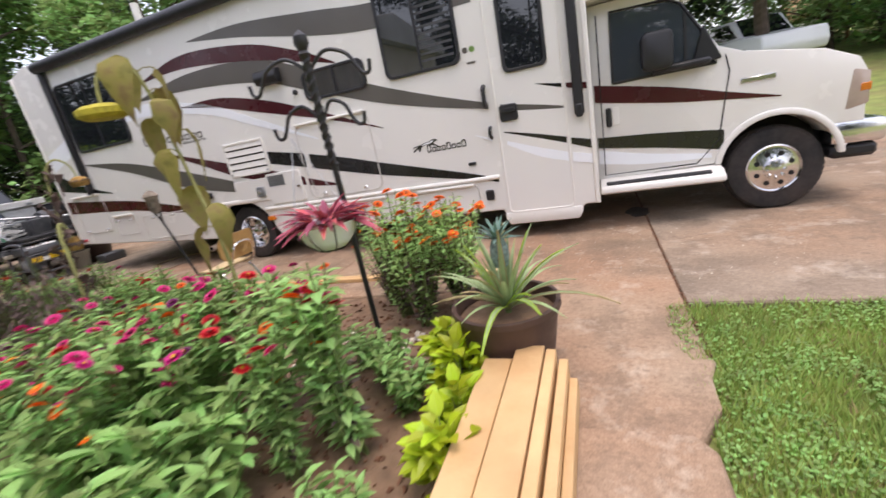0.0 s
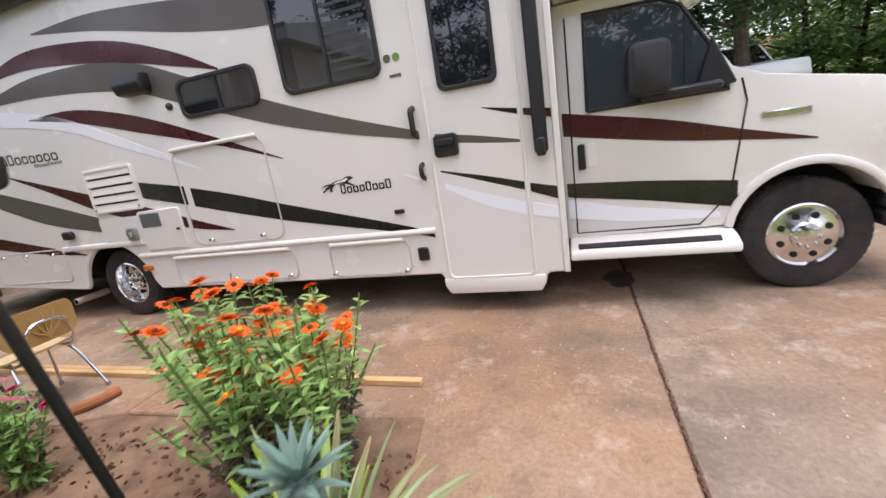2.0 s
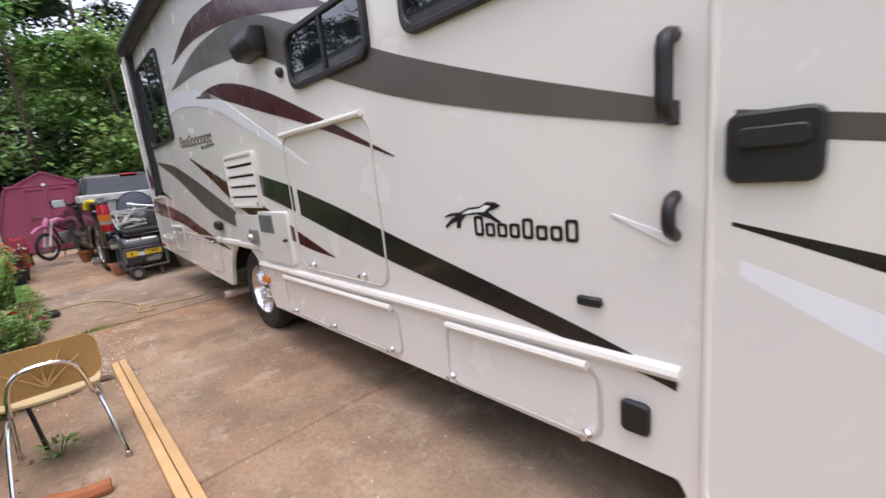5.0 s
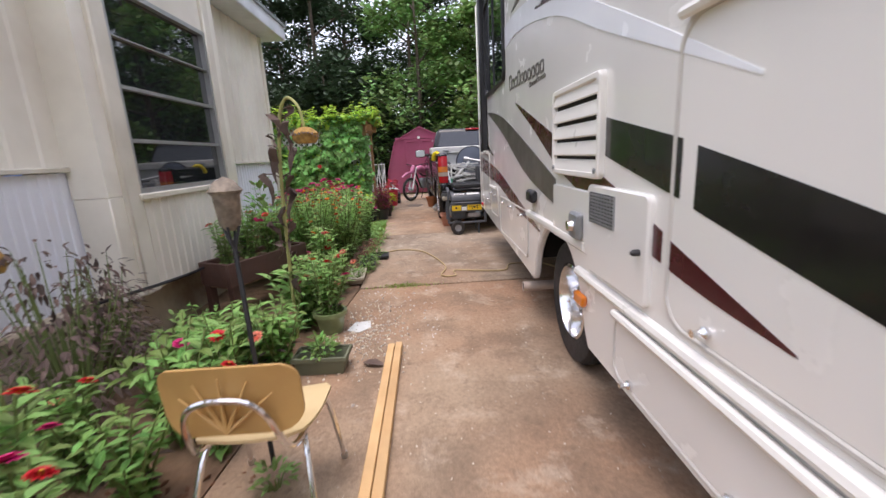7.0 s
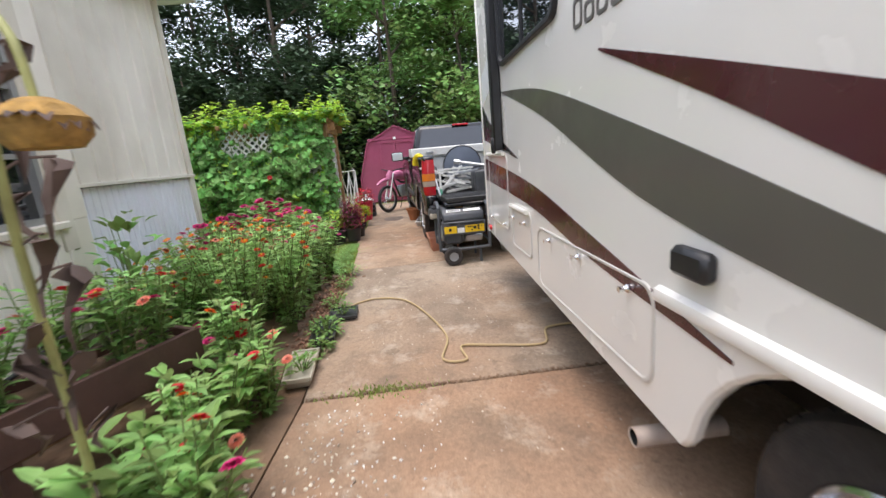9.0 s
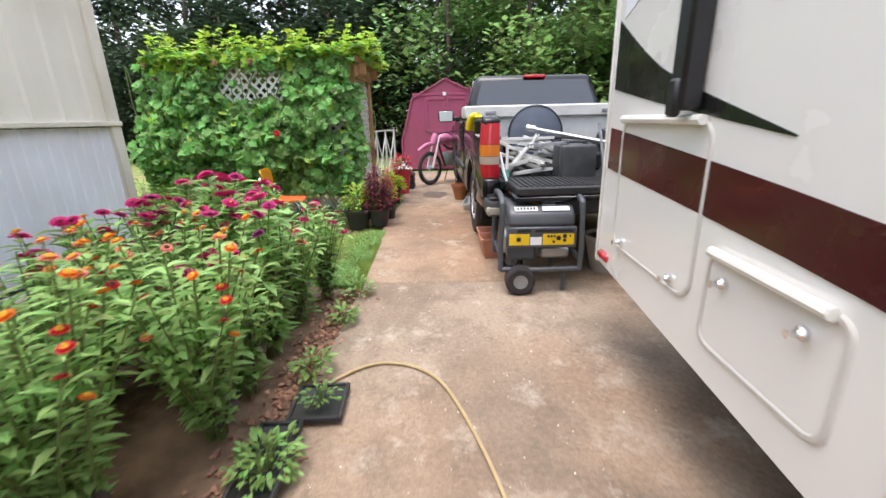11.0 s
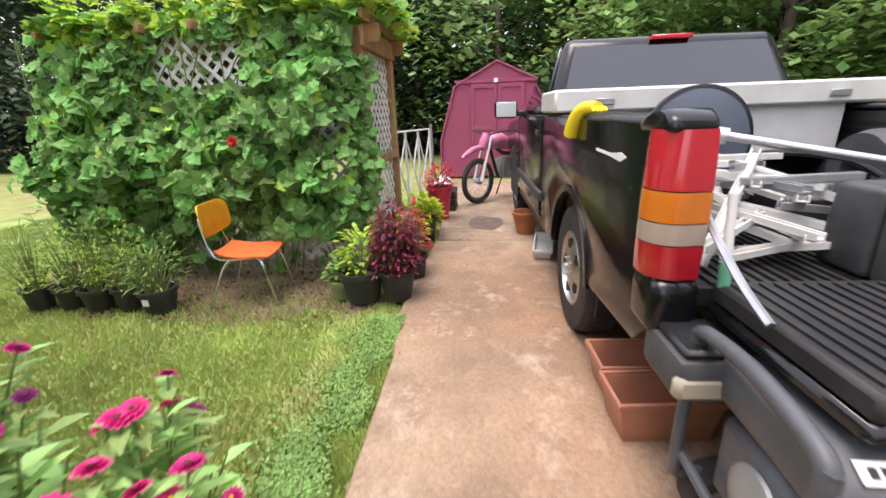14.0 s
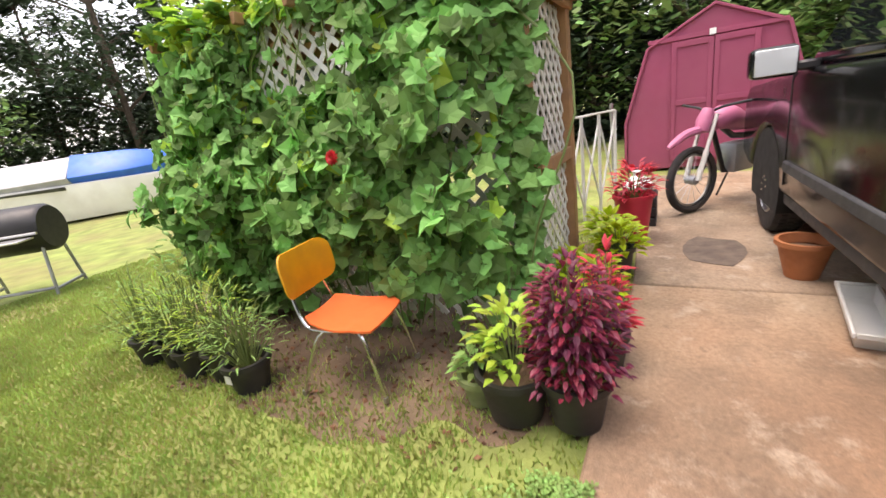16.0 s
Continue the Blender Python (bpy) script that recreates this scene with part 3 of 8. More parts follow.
swoosh([(-5.5, 1.665, 1.655), (-4.9, 1.50, 1.42), (-4.3, 1.33, 1.17), (-3.7, 1.16, 1.01), (-3.25, 1.02, 0.92)], VINYL_MAROON)
swoosh([(-3.2, 1.0, 0.91), (-3.0, 0.94, 0.88), (-2.73, 0.86, 0.855)], VINYL_MAROON)
swoosh([(-7.15, 1.74, 1.73), (-6.2, 1.62, 1.48), (-5.2, 1.36, 1.13), (-4.39, 1.12, 0.97)], VINYL_GREY)
swoosh([(-7.95, 1.24, 1.04), (-6.5, 1.10, 0.95), (-5.6, 0.93, 0.82), (-4.75, 0.755, 0.745)], VINYL_MAROON)
swoosh([(-7.95, 1.72, 1.42), (-7.45, 1.46, 1.34), (-6.75, 1.25, 1.245)], VINYL_BLACK)
swoosh([(-0.72, 1.135, 1.125), (-0.4, 1.06, 1.02), (-0.12, 0.985, 0.925)], VINYL_BLACK)
swoosh([(-0.08, 0.97, 0.91), (0.13, 0.92, 0.83)], VINYL_BLACK)
swoosh([(-1.02, 1.15, 1.145), (-0.85, 1.09, 1.06)], RV_WHITE)
swoosh([(-0.70, 1.04, 1.0), (-0.4, 0.93, 0.84), (-0.12, 0.84, 0.75)], RV_WHITE)
swoosh([(-0.08, 0.83, 0.74), (0.13, 0.78, 0.69)], RV_WHITE)
swoosh([(-0.36, 1.525, 1.52), (-0.12, 1.48, 1.44)], VINYL_BLACK)
swoosh([(-0.08, 1.475, 1.43), (0.13, 1.44, 1.38)], VINYL_MAROON)


def rv_window(x0, x1, z0, z1, r=0.09, bars=(), frame_w=0.03):
    o = rrect(x0, x1, z0, z1, r)
    w = part("window", ring(o, frame_w, "y", Y0 - 0.028, Y0 + 0.01), BLACK, rv, "black rubber window frame", bevel=0.005)
    part("pane", MB().prism(rrect(x0 + 0.01, x1 - 0.01, z0 + 0.01, z1 - 0.01, r), "y", Y0 - 0.014, Y0 + 0.008), DARK_GLASS, w, "dark tinted glass")
    for x in bars:
        part("mullion", MB().box(x - 0.012, x + 0.012, Y0 - 0.024, Y0 - 0.01, z0 + 0.02, z1 - 0.02), BLACK, w)
    return w


rv_window(-2.92, -2.11, 1.845, 2.16, 0.08, [-2.5])
W = rv_window(-1.87, -1.04, 1.855, 2.75, 0.08, [-1.46])
part("blind", MB().add([], []).box(-1.42, -1.10, Y0 - 0.0155, Y0 - 0.0145, 1.95, 1.965), GREY_METAL, W)
for i in range(12):
    part("slat", MB().box(-1.44, -1.1, Y0 - 0.0165, Y0 - 0.015, 1.95 + i * 0.062, 1.972 + i * 0.062), TRUCK_GREY, W)
rv_window(-7.12, -5.92, 1.90, 2.86, 0.08, [-6.5])

door = part("entry_door", ring(rrect(-0.775, -0.095, 0.285, 2.62, 0.05), 0.018, "y", Y0 - 0.012, Y0 + 0.01), RV_TRIM, rv, "cream framed entry door", bevel=0.004)
part("door_leaf", MB().prism(rrect(-0.757, -0.113, 0.30, 2.60, 0.04), "y", Y0 - 0.0035, Y0 + 0.01), RV_CREAM, door)
part("door_window", ring(rrect(-0.645, -0.225, 1.67, 2.36, 0.06), 0.03, "y", Y0 - 0.026, Y0), BLACK, door, bevel=0.005)
part("pane", MB().prism(rrect(-0.63, -0.24, 1.685, 2.345, 0.05), "y", Y0 - 0.014, Y0), DARK_GLASS, door, "dark tinted glass")
lock = part("door_latch", MB().prism(rrect(-0.735, -0.555, 1.23, 1.39, 0.03), "y", Y0 - 0.03, Y0), BLACK, door, "black plastic latch", bevel=0.008)
part("latch_handle", MB().prism(rrect(-0.71, -0.58, 1.31, 1.355, 0.015), "y", Y0 - 0.045, Y0 - 0.02), BLACK, lock, bevel=0.004)
part("entry_step_cover", MB().prism([(-0.82, 0.23), (-0.78, 0.16), (-0.07, 0.16), (-0.03, 0.23), (-0.03, 0.29), (-0.82, 0.29)], "y", Y0 - 0.012, Y0 + 0.12), RV_TRIM, rv, bevel=0.015, segs=2)
part("grab_handle", MB().tube(spline([(-0.86, Y0 + 0.01, 1.60), (-0.86, Y0 - 0.05, 1.58), (-0.86, Y0 - 0.055, 1.50), (-0.86, Y0 - 0.05, 1.42), (-0.86, Y0 + 0.01, 1.40)]), 0.022), BLACK, rv, smooth=True)
part("grab_handle", MB().tube(spline([(-0.85, Y0 + 0.01, 1.20), (-0.85, Y0 - 0.045, 1.18), (-0.85, Y0 - 0.045, 1.12), (-0.85, Y0 + 0.01, 1.09)]), 0.018), BLACK, rv, smooth=True)
# awning: roller and two arms
aw = part("awning_roller", MB().lathe([(0.05, -7.28), (0.075, -7.24), (0.075, 0.12), (0.05, 0.16)], (0, Y0 - 0.07, 3.13), "x", 16), BLACK, rv, "rolled black awning", smooth=True)
for x, z0 in ((-7.2, 1.31), (0.02, 1.17)):
    part("awning_arm", MB().box(x - 0.045, x + 0.045, Y0 - 0.075, Y0 - 0.002, z0, 3.1), BLACK, rv, bevel=0.012)
    part("arm_foot", MB().box(x - 0.03, x + 0.03, Y0 - 0.09, Y0 - 0.06, z0 - 0.02, z0 + 0.1), BLACK, rv, bevel=0.01)
# belt moulding and lower panels
for a, b in ((-3.99, -0.83),):
    part("belt_moulding", MB().prism([(Y0, 0.665), (Y0 - 0.022, 0.675), (Y0 - 0.028, 0.69), (Y0 - 0.022, 0.705), (Y0, 0.715)], "x", a, b), RV_TRIM, rv, smooth=True)


part("belt_moulding", MB().prism([(Y0, 0.80), (Y0 - 0.02, 0.81), (Y0 - 0.026, 0.83), (Y0 - 0.02, 0.85), (Y0, 0.86)], "x", -5.07, -3.88), RV_TRIM, rv, smooth=True)


def hatch(x0, x1, z0, z1, latches=(), hinge=True, r=0.05, proud=0.002):
    h = part("compartment_door", MB().prism(rrect(x0, x1, z0, z1, r), "y", Y0 - proud, Y0 + 0.01), RV_CREAM, rv, bevel=0.004)
    part("door_rim", ring(rrect(x0 - 0.014, x1 + 0.014, z0 - 0.014, z1 + 0.014, r + 0.012), 0.016, "y", Y0 - proud - 0.006, Y0 + 0.01), RV_RIM, h, bevel=0.004)
    if hinge:
        part("hinge", MB().tube([(x0 + 0.02, Y0 - 0.02, z1 + 0.012), (x1 - 0.03, Y0 - 0.02, z1 + 0.012)], 0.017), RV_TRIM, h, smooth=True)
    for x, z in latches:
        part("latch", MB().lathe([(0.016, 0), (0.018, -0.012), (0.010, -0.02), (0.008, -0.035), (0.012, -0.045)], (x, Y0 - proud, z), "y", 10), CHROME, h, smooth=True)
    return h


hatch(-3.20, -2.21, 0.75, 1.61, [(-3.0, 0.79), (-2.42, 0.79)], r=0.09)
hatch(-1.80, -1.08, 0.365, 0.63, [(-1.78, 0.39), (-1.12, 0.38)], r=0.06)
hatch(-3.55, -2.17, 0.375, 0.63, [(-3.4, 0.40), (-2.85, 0.40), (-2.24, 0.40)], r=0.06)
hatch(-6.34, -5.10, 0.485, 0.83, [(-6.1, 0.80), (-5.7, 0.80), (-5.25, 0.79)], hinge=False, r=0.06)
hatch(-6.98, -6.50, 0.60, 0.89, [(-6.9, 0.82), (-6.6, 0.82)], r=0.04)
hatch(-7.78, -7.08, 0.69, 1.27, [(-7.68, 0.72), (-7.2, 0.72)], r=0.07)
# refrigerator louvre
lv = part("louvre", ring(rrect(-4.37, -3.71, 1.155, 1.585, 0.03), 0.03, "y", Y0 - 0.03, Y0 + 0.01), RV_TRIM, rv, bevel=0.006)
# Near-black backing: the shade between the slats is in its colour.
part("louvre_back", MB().box(-4.36, -3.72, Y0 - 0.008, Y0 + 0.01, 1.165, 1.575), BLACK_SHADE, lv)
for i in range(5):
    z = 1.175 + i * 0.082
    part("slat", MB().prism([(Y0 - 0.024, z - 0.006), (Y0 - 0.028, z), (Y0 - 0.016, z + 0.058), (Y0 - 0.008, z + 0.060), (Y0 - 0.012, z)], "x", -4.34, -3.74), RV_TRIM, lv)
for x in (-4.335, -3.745):
    part("screw", MB().lathe([(0.012, 0.0), (0.012, -0.006), (0.0, -0.008)], (x, Y0 - 0.03, 1.19), "y", 8), GREY_METAL, lv)
# water heater, exhaust vent and furnace
wh = part("service_door", MB().prism(rrect(-3.84, -3.30, 0.74, 1.13, 0.03), "y", Y0 - 0.022, Y0 + 0.01), RV_CREAM, rv, bevel=0.008)
# Near-black backing, coloured as the shade behind the vent bars.
part("vent_back", MB().box(-3.80, -3.55, Y0 - 0.0245, Y0 - 0.01, 0.97, 1.10), BLACK_SHADE, wh)
for i in range(9):
    part("slat", MB().box(-3.80, -3.55, Y0 - 0.029, Y0 - 0.022, 0.975 + i * 0.014, 0.982 + i * 0.014), GREY_METAL, wh)
for i in range(9):
    part("bar", MB().box(-3.795 + i * 0.03, -3.789 + i * 0.03, Y0 - 0.03, Y0 - 0.022, 0.97, 1.10), GREY_METAL, wh)
part("latch", MB().lathe([(0.012, 0), (0.012, -0.02), (0.006, -0.03)], (-3.35, Y0 - 0.022, 0.93), "y", 8), BLACK, wh, smooth=True)
part("furnace_panel", MB().prism(rrect(-4.39, -3.83, 0.80, 1.095, 0.02), "y", Y0 - 0.016, Y0 + 0.01), RV_CREAM, rv, bevel=0.006)
fv = part("exhaust_hood", MB().prism(rrect(-4.02, -3.89, 0.86, 0.99, 0.02), "y", Y0 - 0.05, Y0 - 0.014), GREY_METAL, rv, "small metal exhaust hood", bevel=0.012)
part("hood_port", MB().lathe([(0.03, -0.052), (0.025, -0.075), (0.0, -0.08)], (-3.955, Y0, 0.925), "y", 12), CHROME, fv, smooth=True)
part("marker_light", MB().box(-4.96, -4.81, Y0 - 0.05, Y0, 0.935, 1.02), BLACK, rv, "black plastic cord hatch", bevel=0.015)
part("marker_light", MB().prism(rrect(-3.98, -3.86, 0.535, 0.595, 0.02), "y", Y0 - 0.03, Y0), AMBER, rv, "amber side marker light", bevel=0.008)
part("marker_light", MB().box(-7.95, -7.83, Y0 - 0.022, Y0 + 0.02, 0.56, 0.605), RED_LENS, rv, "red side reflector", bevel=0.012)
part("marker_light", MB().box(-1.14, -1.055, Y0 - 0.02, Y0, 0.85, 0.882), BLACK, rv, bevel=0.006)
part("outlet_cover", MB().prism(rrect(-1.0, -0.91, 0.455, 0.565, 0.02), "y", Y0 - 0.025, Y0), BLACK, rv, bevel=0.008)
part("porch_light", MB().prism([(Y0, 2.12), (Y0 - 0.1, 2.13), (Y0 - 0.13, 2.2), (Y0 - 0.1, 2.28), (Y0, 2.29)], "x", -3.50, -3.18), BLACK, rv, "black outdoor speaker", bevel=0.02, segs=2)
part("knob", MB().lathe([(0.03, 0), (0.03, -0.02), (0.015, -0.035)], (-3.05, Y0, 1.98), "y", 10), BLACK, rv, smooth=True)
for x in (-0.99, -0.92):
    part("sticker", MB().lathe([(0.028, 0.0), (0.028, -0.004)], (x, Y0, 1.96), "y", 14), VINYL_GREY if x < -0.95 else LEAF_MID, rv)
part("sticker", MB().box(-0.99, -0.90, Y0 - 0.004, Y0, 1.83, 1.85), VINYL_GREY, rv)
part("corner_trim", MB().box(0.10, 0.145, Y0 - 0.012, Y0 + 0.05, 0.30, 2.12), RV_TRIM, rv, bevel=0.006)
part("corner_trim", MB().box(-8.02, -7.985, Y0 - 0.008, Y0 + 0.05, 0.52, 3.15), RV_TRIM, rv, bevel=0.006)
ex = part("exhaust_pipe", MB().lathe([(0.031, 4.40), (0.037, 4.40), (0.037, 4.75), (0.031, 4.75)], (-5.16, 0, 0.235), "y", 18, False), mat("dull_tailpipe", (0.55, 0.45, 0.38), 0.5, 0.3, 0.15, 12), rv, smooth=True)
part("pipe_bore", MB().lathe([(0.0, 4.47), (0.032, 4.47), (0.032, 4.405)], (-5.16, 0, 0.235), "y", 18, False), BLACK_SHADE, ex)
part("ladder_rail", MB().tube(spline([(-8.03, 4.62, 0.95), (-8.16, 4.62, 1.0), (-8.18, 4.62, 1.9), (-8.16, 4.62, 3.1), (-7.95, 4.62, 3.3)]), 0.016), CHROME, rv, smooth=True)
part("ladder_rail", MB().tube(spline([(-8.03, 4.98, 0.95), (-8.16, 4.98, 1.0), (-8.18, 4.98, 1.9), (-8.16, 4.98, 3.1), (-7.95, 4.98, 3.3)]), 0.016), CHROME, rv, smooth=True)
for i in range(6):
    part("ladder_rung", MB().tube([(-8.18, 4.62, 1.15 + i * 0.3), (-8.18, 4.98, 1.15 + i * 0.3)], 0.014), CHROME, rv, smooth=True)
part("rear_bumper", MB().box(-8.10, -8.02, 5.2, 6.85, 0.54, 0.66), RV_TRIM, rv, bevel=0.03)


def wheel(parent, cx, yf, cz, r, rim_r, width, inward, style, rim_mat):
    """A road wheel whose outer face lies at y = yf."""
    s = inward
    t = part("wheel", MB().lathe([(rim_r, yf + s * width * 0.95), (r * 0.9, yf + s * width), (r, yf + s * width * 0.85), (r, yf + s * width * 0.15), (r * 0.96, yf + s * width * 0.04), (r * 0.88, yf),
                                  (rim_r * 1.04, yf + s * 0.01), (rim_r, yf + s * 0.03)], (cx, 0, cz), "y", 40, False), RUBBER, parent, "black rubber tyre", smooth=True)
    tread = MB()
    for k in range(48):
        a = 2 * math.pi * k / 48
        for row in range(3):
            tread.obox(pose(cx + (r + 0.002) * math.cos(a + row * 0.05), yf + s * width * (0.27 + 0.23 * row), cz + (r + 0.002) * math.sin(a + row * 0.05), 0, -math.degrees(a), 0), 0.012, width * 0.17, r * 0.1)
    part("tread", tread, RUBBER, t)
    d = 0.02 if style == "bed" else 0.13
    part("rim", MB().lathe([(rim_r * 1.02, yf + s * 0.012), (rim_r * 0.97, yf + s * 0.004), (rim_r * 0.92, yf + s * 0.03), (rim_r * 0.84, yf + s * (0.03 if style != "dual" else d)), (rim_r * 0.42, yf + s * (0.0 if style != "dual" else d)),
                            (rim_r * 0.40, yf + s * {"front": -0.03, "dual": 0.07, "bed": 0.01}[style]), (rim_r * 0.12, yf + s * {"front": -0.045, "dual": 0.04, "bed": 0.005}[style]), (0.001, yf + s * {"front": -0.045, "dual": 0.04, "bed": 0.005}[style])], (cx, 0, cz), "y", 40, False), rim_mat, t, smooth=True)
    n = {"front": 8, "dual": 8, "bed": 5}[style]
    for k in range(n):
        a = 2 * math.pi * (k + 0.5) / n
        rr = rim_r * 0.66
        hx = rim_r * (0.10 if style != "bed" else 0.15)
        # Solid black plugs: the shade inside each hole is put into their colour.
        part("rim_hole", MB().lathe([(hx, yf + s * (0.008 if style != "dual" else d - 0.01)), (hx, yf + s * 0.05 + (s * 0.1 if style == "dual" else 0))], (cx + rr * math.cos(a), 0, cz + rr * math.sin(a)), "y", 12), BLACK_SHADE, t)
    for k in range(8 if style != "bed" else 6):
        a = 2 * math.pi * k / 8
        part("wheel_nut", MB().lathe([(0.013, 0), (0.013, -s * 0.02), (0.006, -s * 0.03)], (cx + rim_r * 0.32 * math.cos(a), yf + s * {"front": -0.03, "dual": 0.06, "bed": 0.015}[style], cz + rim_r * 0.32 * math.sin(a)), "y", 6), CHROME, t)
    return t


wheel(rv, -4.40, 4.52, 0.375, 0.375, 0.225, 0.22, 1, "dual", CHROME)
wheel(rv, 1.645, 4.70, 0.375, 0.375, 0.215, 0.22, 1, "front", CHROME)
wheel(rv, -4.40, 6.83, 0.375, 0.375, 0.225, 0.22, -1, "dual", CHROME)
wheel(rv, 1.645, 6.55, 0.375, 0.375, 0.215, 0.22, -1, "front", CHROME)

# cab
YC = 4.66
cab = part("cab_body", MB().prism([(0.14, 0.48), (1.16, 0.5), (1.22, 0.6)] + arc(1.645, 0.42, 0.44, 165, 12, 12) + [(2.12, 0.50), (2.24, 0.62), (2.24, 1.10), (2.18, 1.22), (1.95, 1.33), (1.38, 1.44), (1.20, 1.52), (0.86, 2.02), (0.6, 2.09), (0.14, 2.09)],
                                  "y", YC, 6.66), RV_CREAM, rv, "white van cab", bevel=0.05, segs=3)
part("wheel_well", MB().prism(arc(1.645, 0.42, 0.43, 190, -10, 12), "y", 4.95, 5.05), BLACK_SHADE, rv)
part("fender_flare", MB().add([], []).prism(arc(1.645, 0.42, 0.49, 172, 5, 16) + list(reversed(arc(1.645, 0.42, 0.435, 172, 5, 16))), "y", YC - 0.028, YC + 0.05), RV_CREAM, rv, bevel=0.015, segs=2)
part("cab_door_seam", MB().tube([(0.22, YC - 0.001, 2.0), (0.21, YC - 0.001, 0.52), (1.02, YC - 0.001, 0.52), (1.20, YC - 0.001, 0.72), (1.28, YC - 0.001, 1.3), (1.25, YC - 0.001, 1.44)], 0.006, 6), BLACK_SHADE, rv)
part("cab_window", MB().prism([(0.33, 1.395), (1.17, 1.40), (1.13, 1.56), (0.90, 1.92), (0.80, 1.97), (0.35, 1.99)], "y", YC - 0.006, YC + 0.01), CAB_GLASS, rv, "cab side window glass")
part("window_seal", MB().tube([(0.33, YC - 0.006, 1.385), (1.18, YC - 0.006, 1.39), (1.14, YC - 0.006, 1.56), (0.91, YC - 0.006, 1.93), (0.80, YC - 0.006, 1.985), (0.34, YC - 0.006, 2.0), (0.33, YC - 0.006, 1.385)], 0.014, 6), BLACK, rv)
part("window_post", MB().box(0.93, 0.955, YC - 0.012, YC, 1.40, 1.86), BLACK, rv)
mir = part("mirror", MB().prism(rrect(0.57, 0.82, 1.42, 1.74, 0.06), "y", YC - 0.24, YC - 0.1), BLACK, rv, "black door mirror", bevel=0.03, segs=2)
part("mirror_arm", MB().box(0.66, 1.12, YC - 0.14, YC, 1.39, 1.45), BLACK, mir, bevel=0.02)
part("mirror_foot", MB().prism([(0.98, 1.40), (1.22, 1.42), (1.08, 1.72)], "y", YC - 0.03, YC), BLACK, mir, bevel=0.01)
part("door_handle", MB().prism(rrect(0.25, 0.30, 0.99, 1.17, 0.015), "y", YC - 0.022, YC), BLACK, rv, bevel=0.008)
part("handle_cup", MB().prism(rrect(0.31, 0.37, 1.0, 1.17, 0.02), "y", YC - 0.006, YC), RV_TRIM, rv, bevel=0.004)
swoosh([(0.16, 1.40, 1.24), (0.8, 1.26, 1.12), (1.25, 1.13, 1.06), (1.66, 1.02, 1.01)], VINYL_MAROON, YC)
swoosh([(0.16, 0.90, 0.80), (0.7, 0.86, 0.72), (1.24, 0.80, 0.62)], VINYL_BLACK, YC)
swoosh([(0.16, 0.78, 0.64), (0.6, 0.68, 0.58), (1.14, 0.60, 0.56)], RV_WHITE, YC)
part("badge", MB().box(1.36, 1.62, YC - 0.012, YC, 1.17, 1.215), CHROME, rv, bevel=0.005)
rb = part("running_board", MB().prism([(YC + 0.1, 0.50), (YC - 0.10, 0.47), (YC - 0.20, 0.43), (YC - 0.21, 0.37), (YC - 0.1, 0.34), (YC + 0.1, 0.33)], "x", 0.15, 1.22), RV_TRIM, rv, "cream running board", bevel=0.02, segs=2)
part("step_tread", MB().add([], []).obox(pose(0.66, YC - 0.15, 0.456, 22, 0, 0), 0.9, 0.05, 0.012), BLACK, rb)
hl = part("headlight", MB().prism([(2.10, 0.80), (2.262, 0.84), (2.262, 1.10), (2.14, 1.14)], "y", YC - 0.006, YC + 0.36), CLEAR_LENS, rv, "clear headlight with amber corner", bevel=0.02, segs=2)
part("turn_signal", MB().prism([(2.19, 0.94), (2.268, 0.945), (2.268, 1.01), (2.195, 1.015)], "y", YC - 0.010, YC + 0.1), AMBER, hl, bevel=0.008)
part("grille", MB().box(2.22, 2.275, YC + 0.40, 6.26, 0.80, 1.10), BLACK, rv, bevel=0.01)
part("front_bumper", MB().box(2.02, 2.40, YC - 0.015, 6.68, 0.52, 0.72), CHROME, rv, "chrome front bumper", bevel=0.04, segs=2)
part("air_dam", MB().box(2.04, 2.36, YC + 0.01, 6.64, 0.40, 0.515), BLACK, rv, bevel=0.03)
part("windscreen", MB().add([(1.235, YC + 0.1, 1.50), (1.235, 6.56, 1.50), (0.895, 6.5, 2.0), (0.895, YC + 0.16, 2.0), (1.22, YC + 0.1, 1.50), (1.22, 6.56, 1.50), (0.88, 6.5, 2.0), (0.88, YC + 0.16, 2.0)],
                           [(0, 1, 2, 3), (4, 7, 6, 5), (0, 4, 5, 1), (1, 5, 6, 2), (2, 6, 7, 3), (3, 7, 4, 0)]), DARK_GLASS, rv)

# plain strokes where names are lettered on the side
def word_strokes(x0, z0, w, h, n, material, seed, slope=0.0):
    """Plain rounded rings, as wide and heavy as a painted word."""
    rng = random.Random(seed)
    for k in range(n):
        a, g, b = x0 + w * k / n, w / n, z0 + slope * k
        top = h * rng.choice((0.66, 0.68, 0.7, 0.95)) if k else h
        mb = ring(rrect(a, a + g * 0.8, b, b + top, g * 0.2, 4), h * 0.14, "y", Y0 - 0.004, Y0)
        part("name_bar", mb, material, rv)


word_strokes(-1.575, 1.055, 0.455, 0.078, 8, VINYL_BLACK, 3)
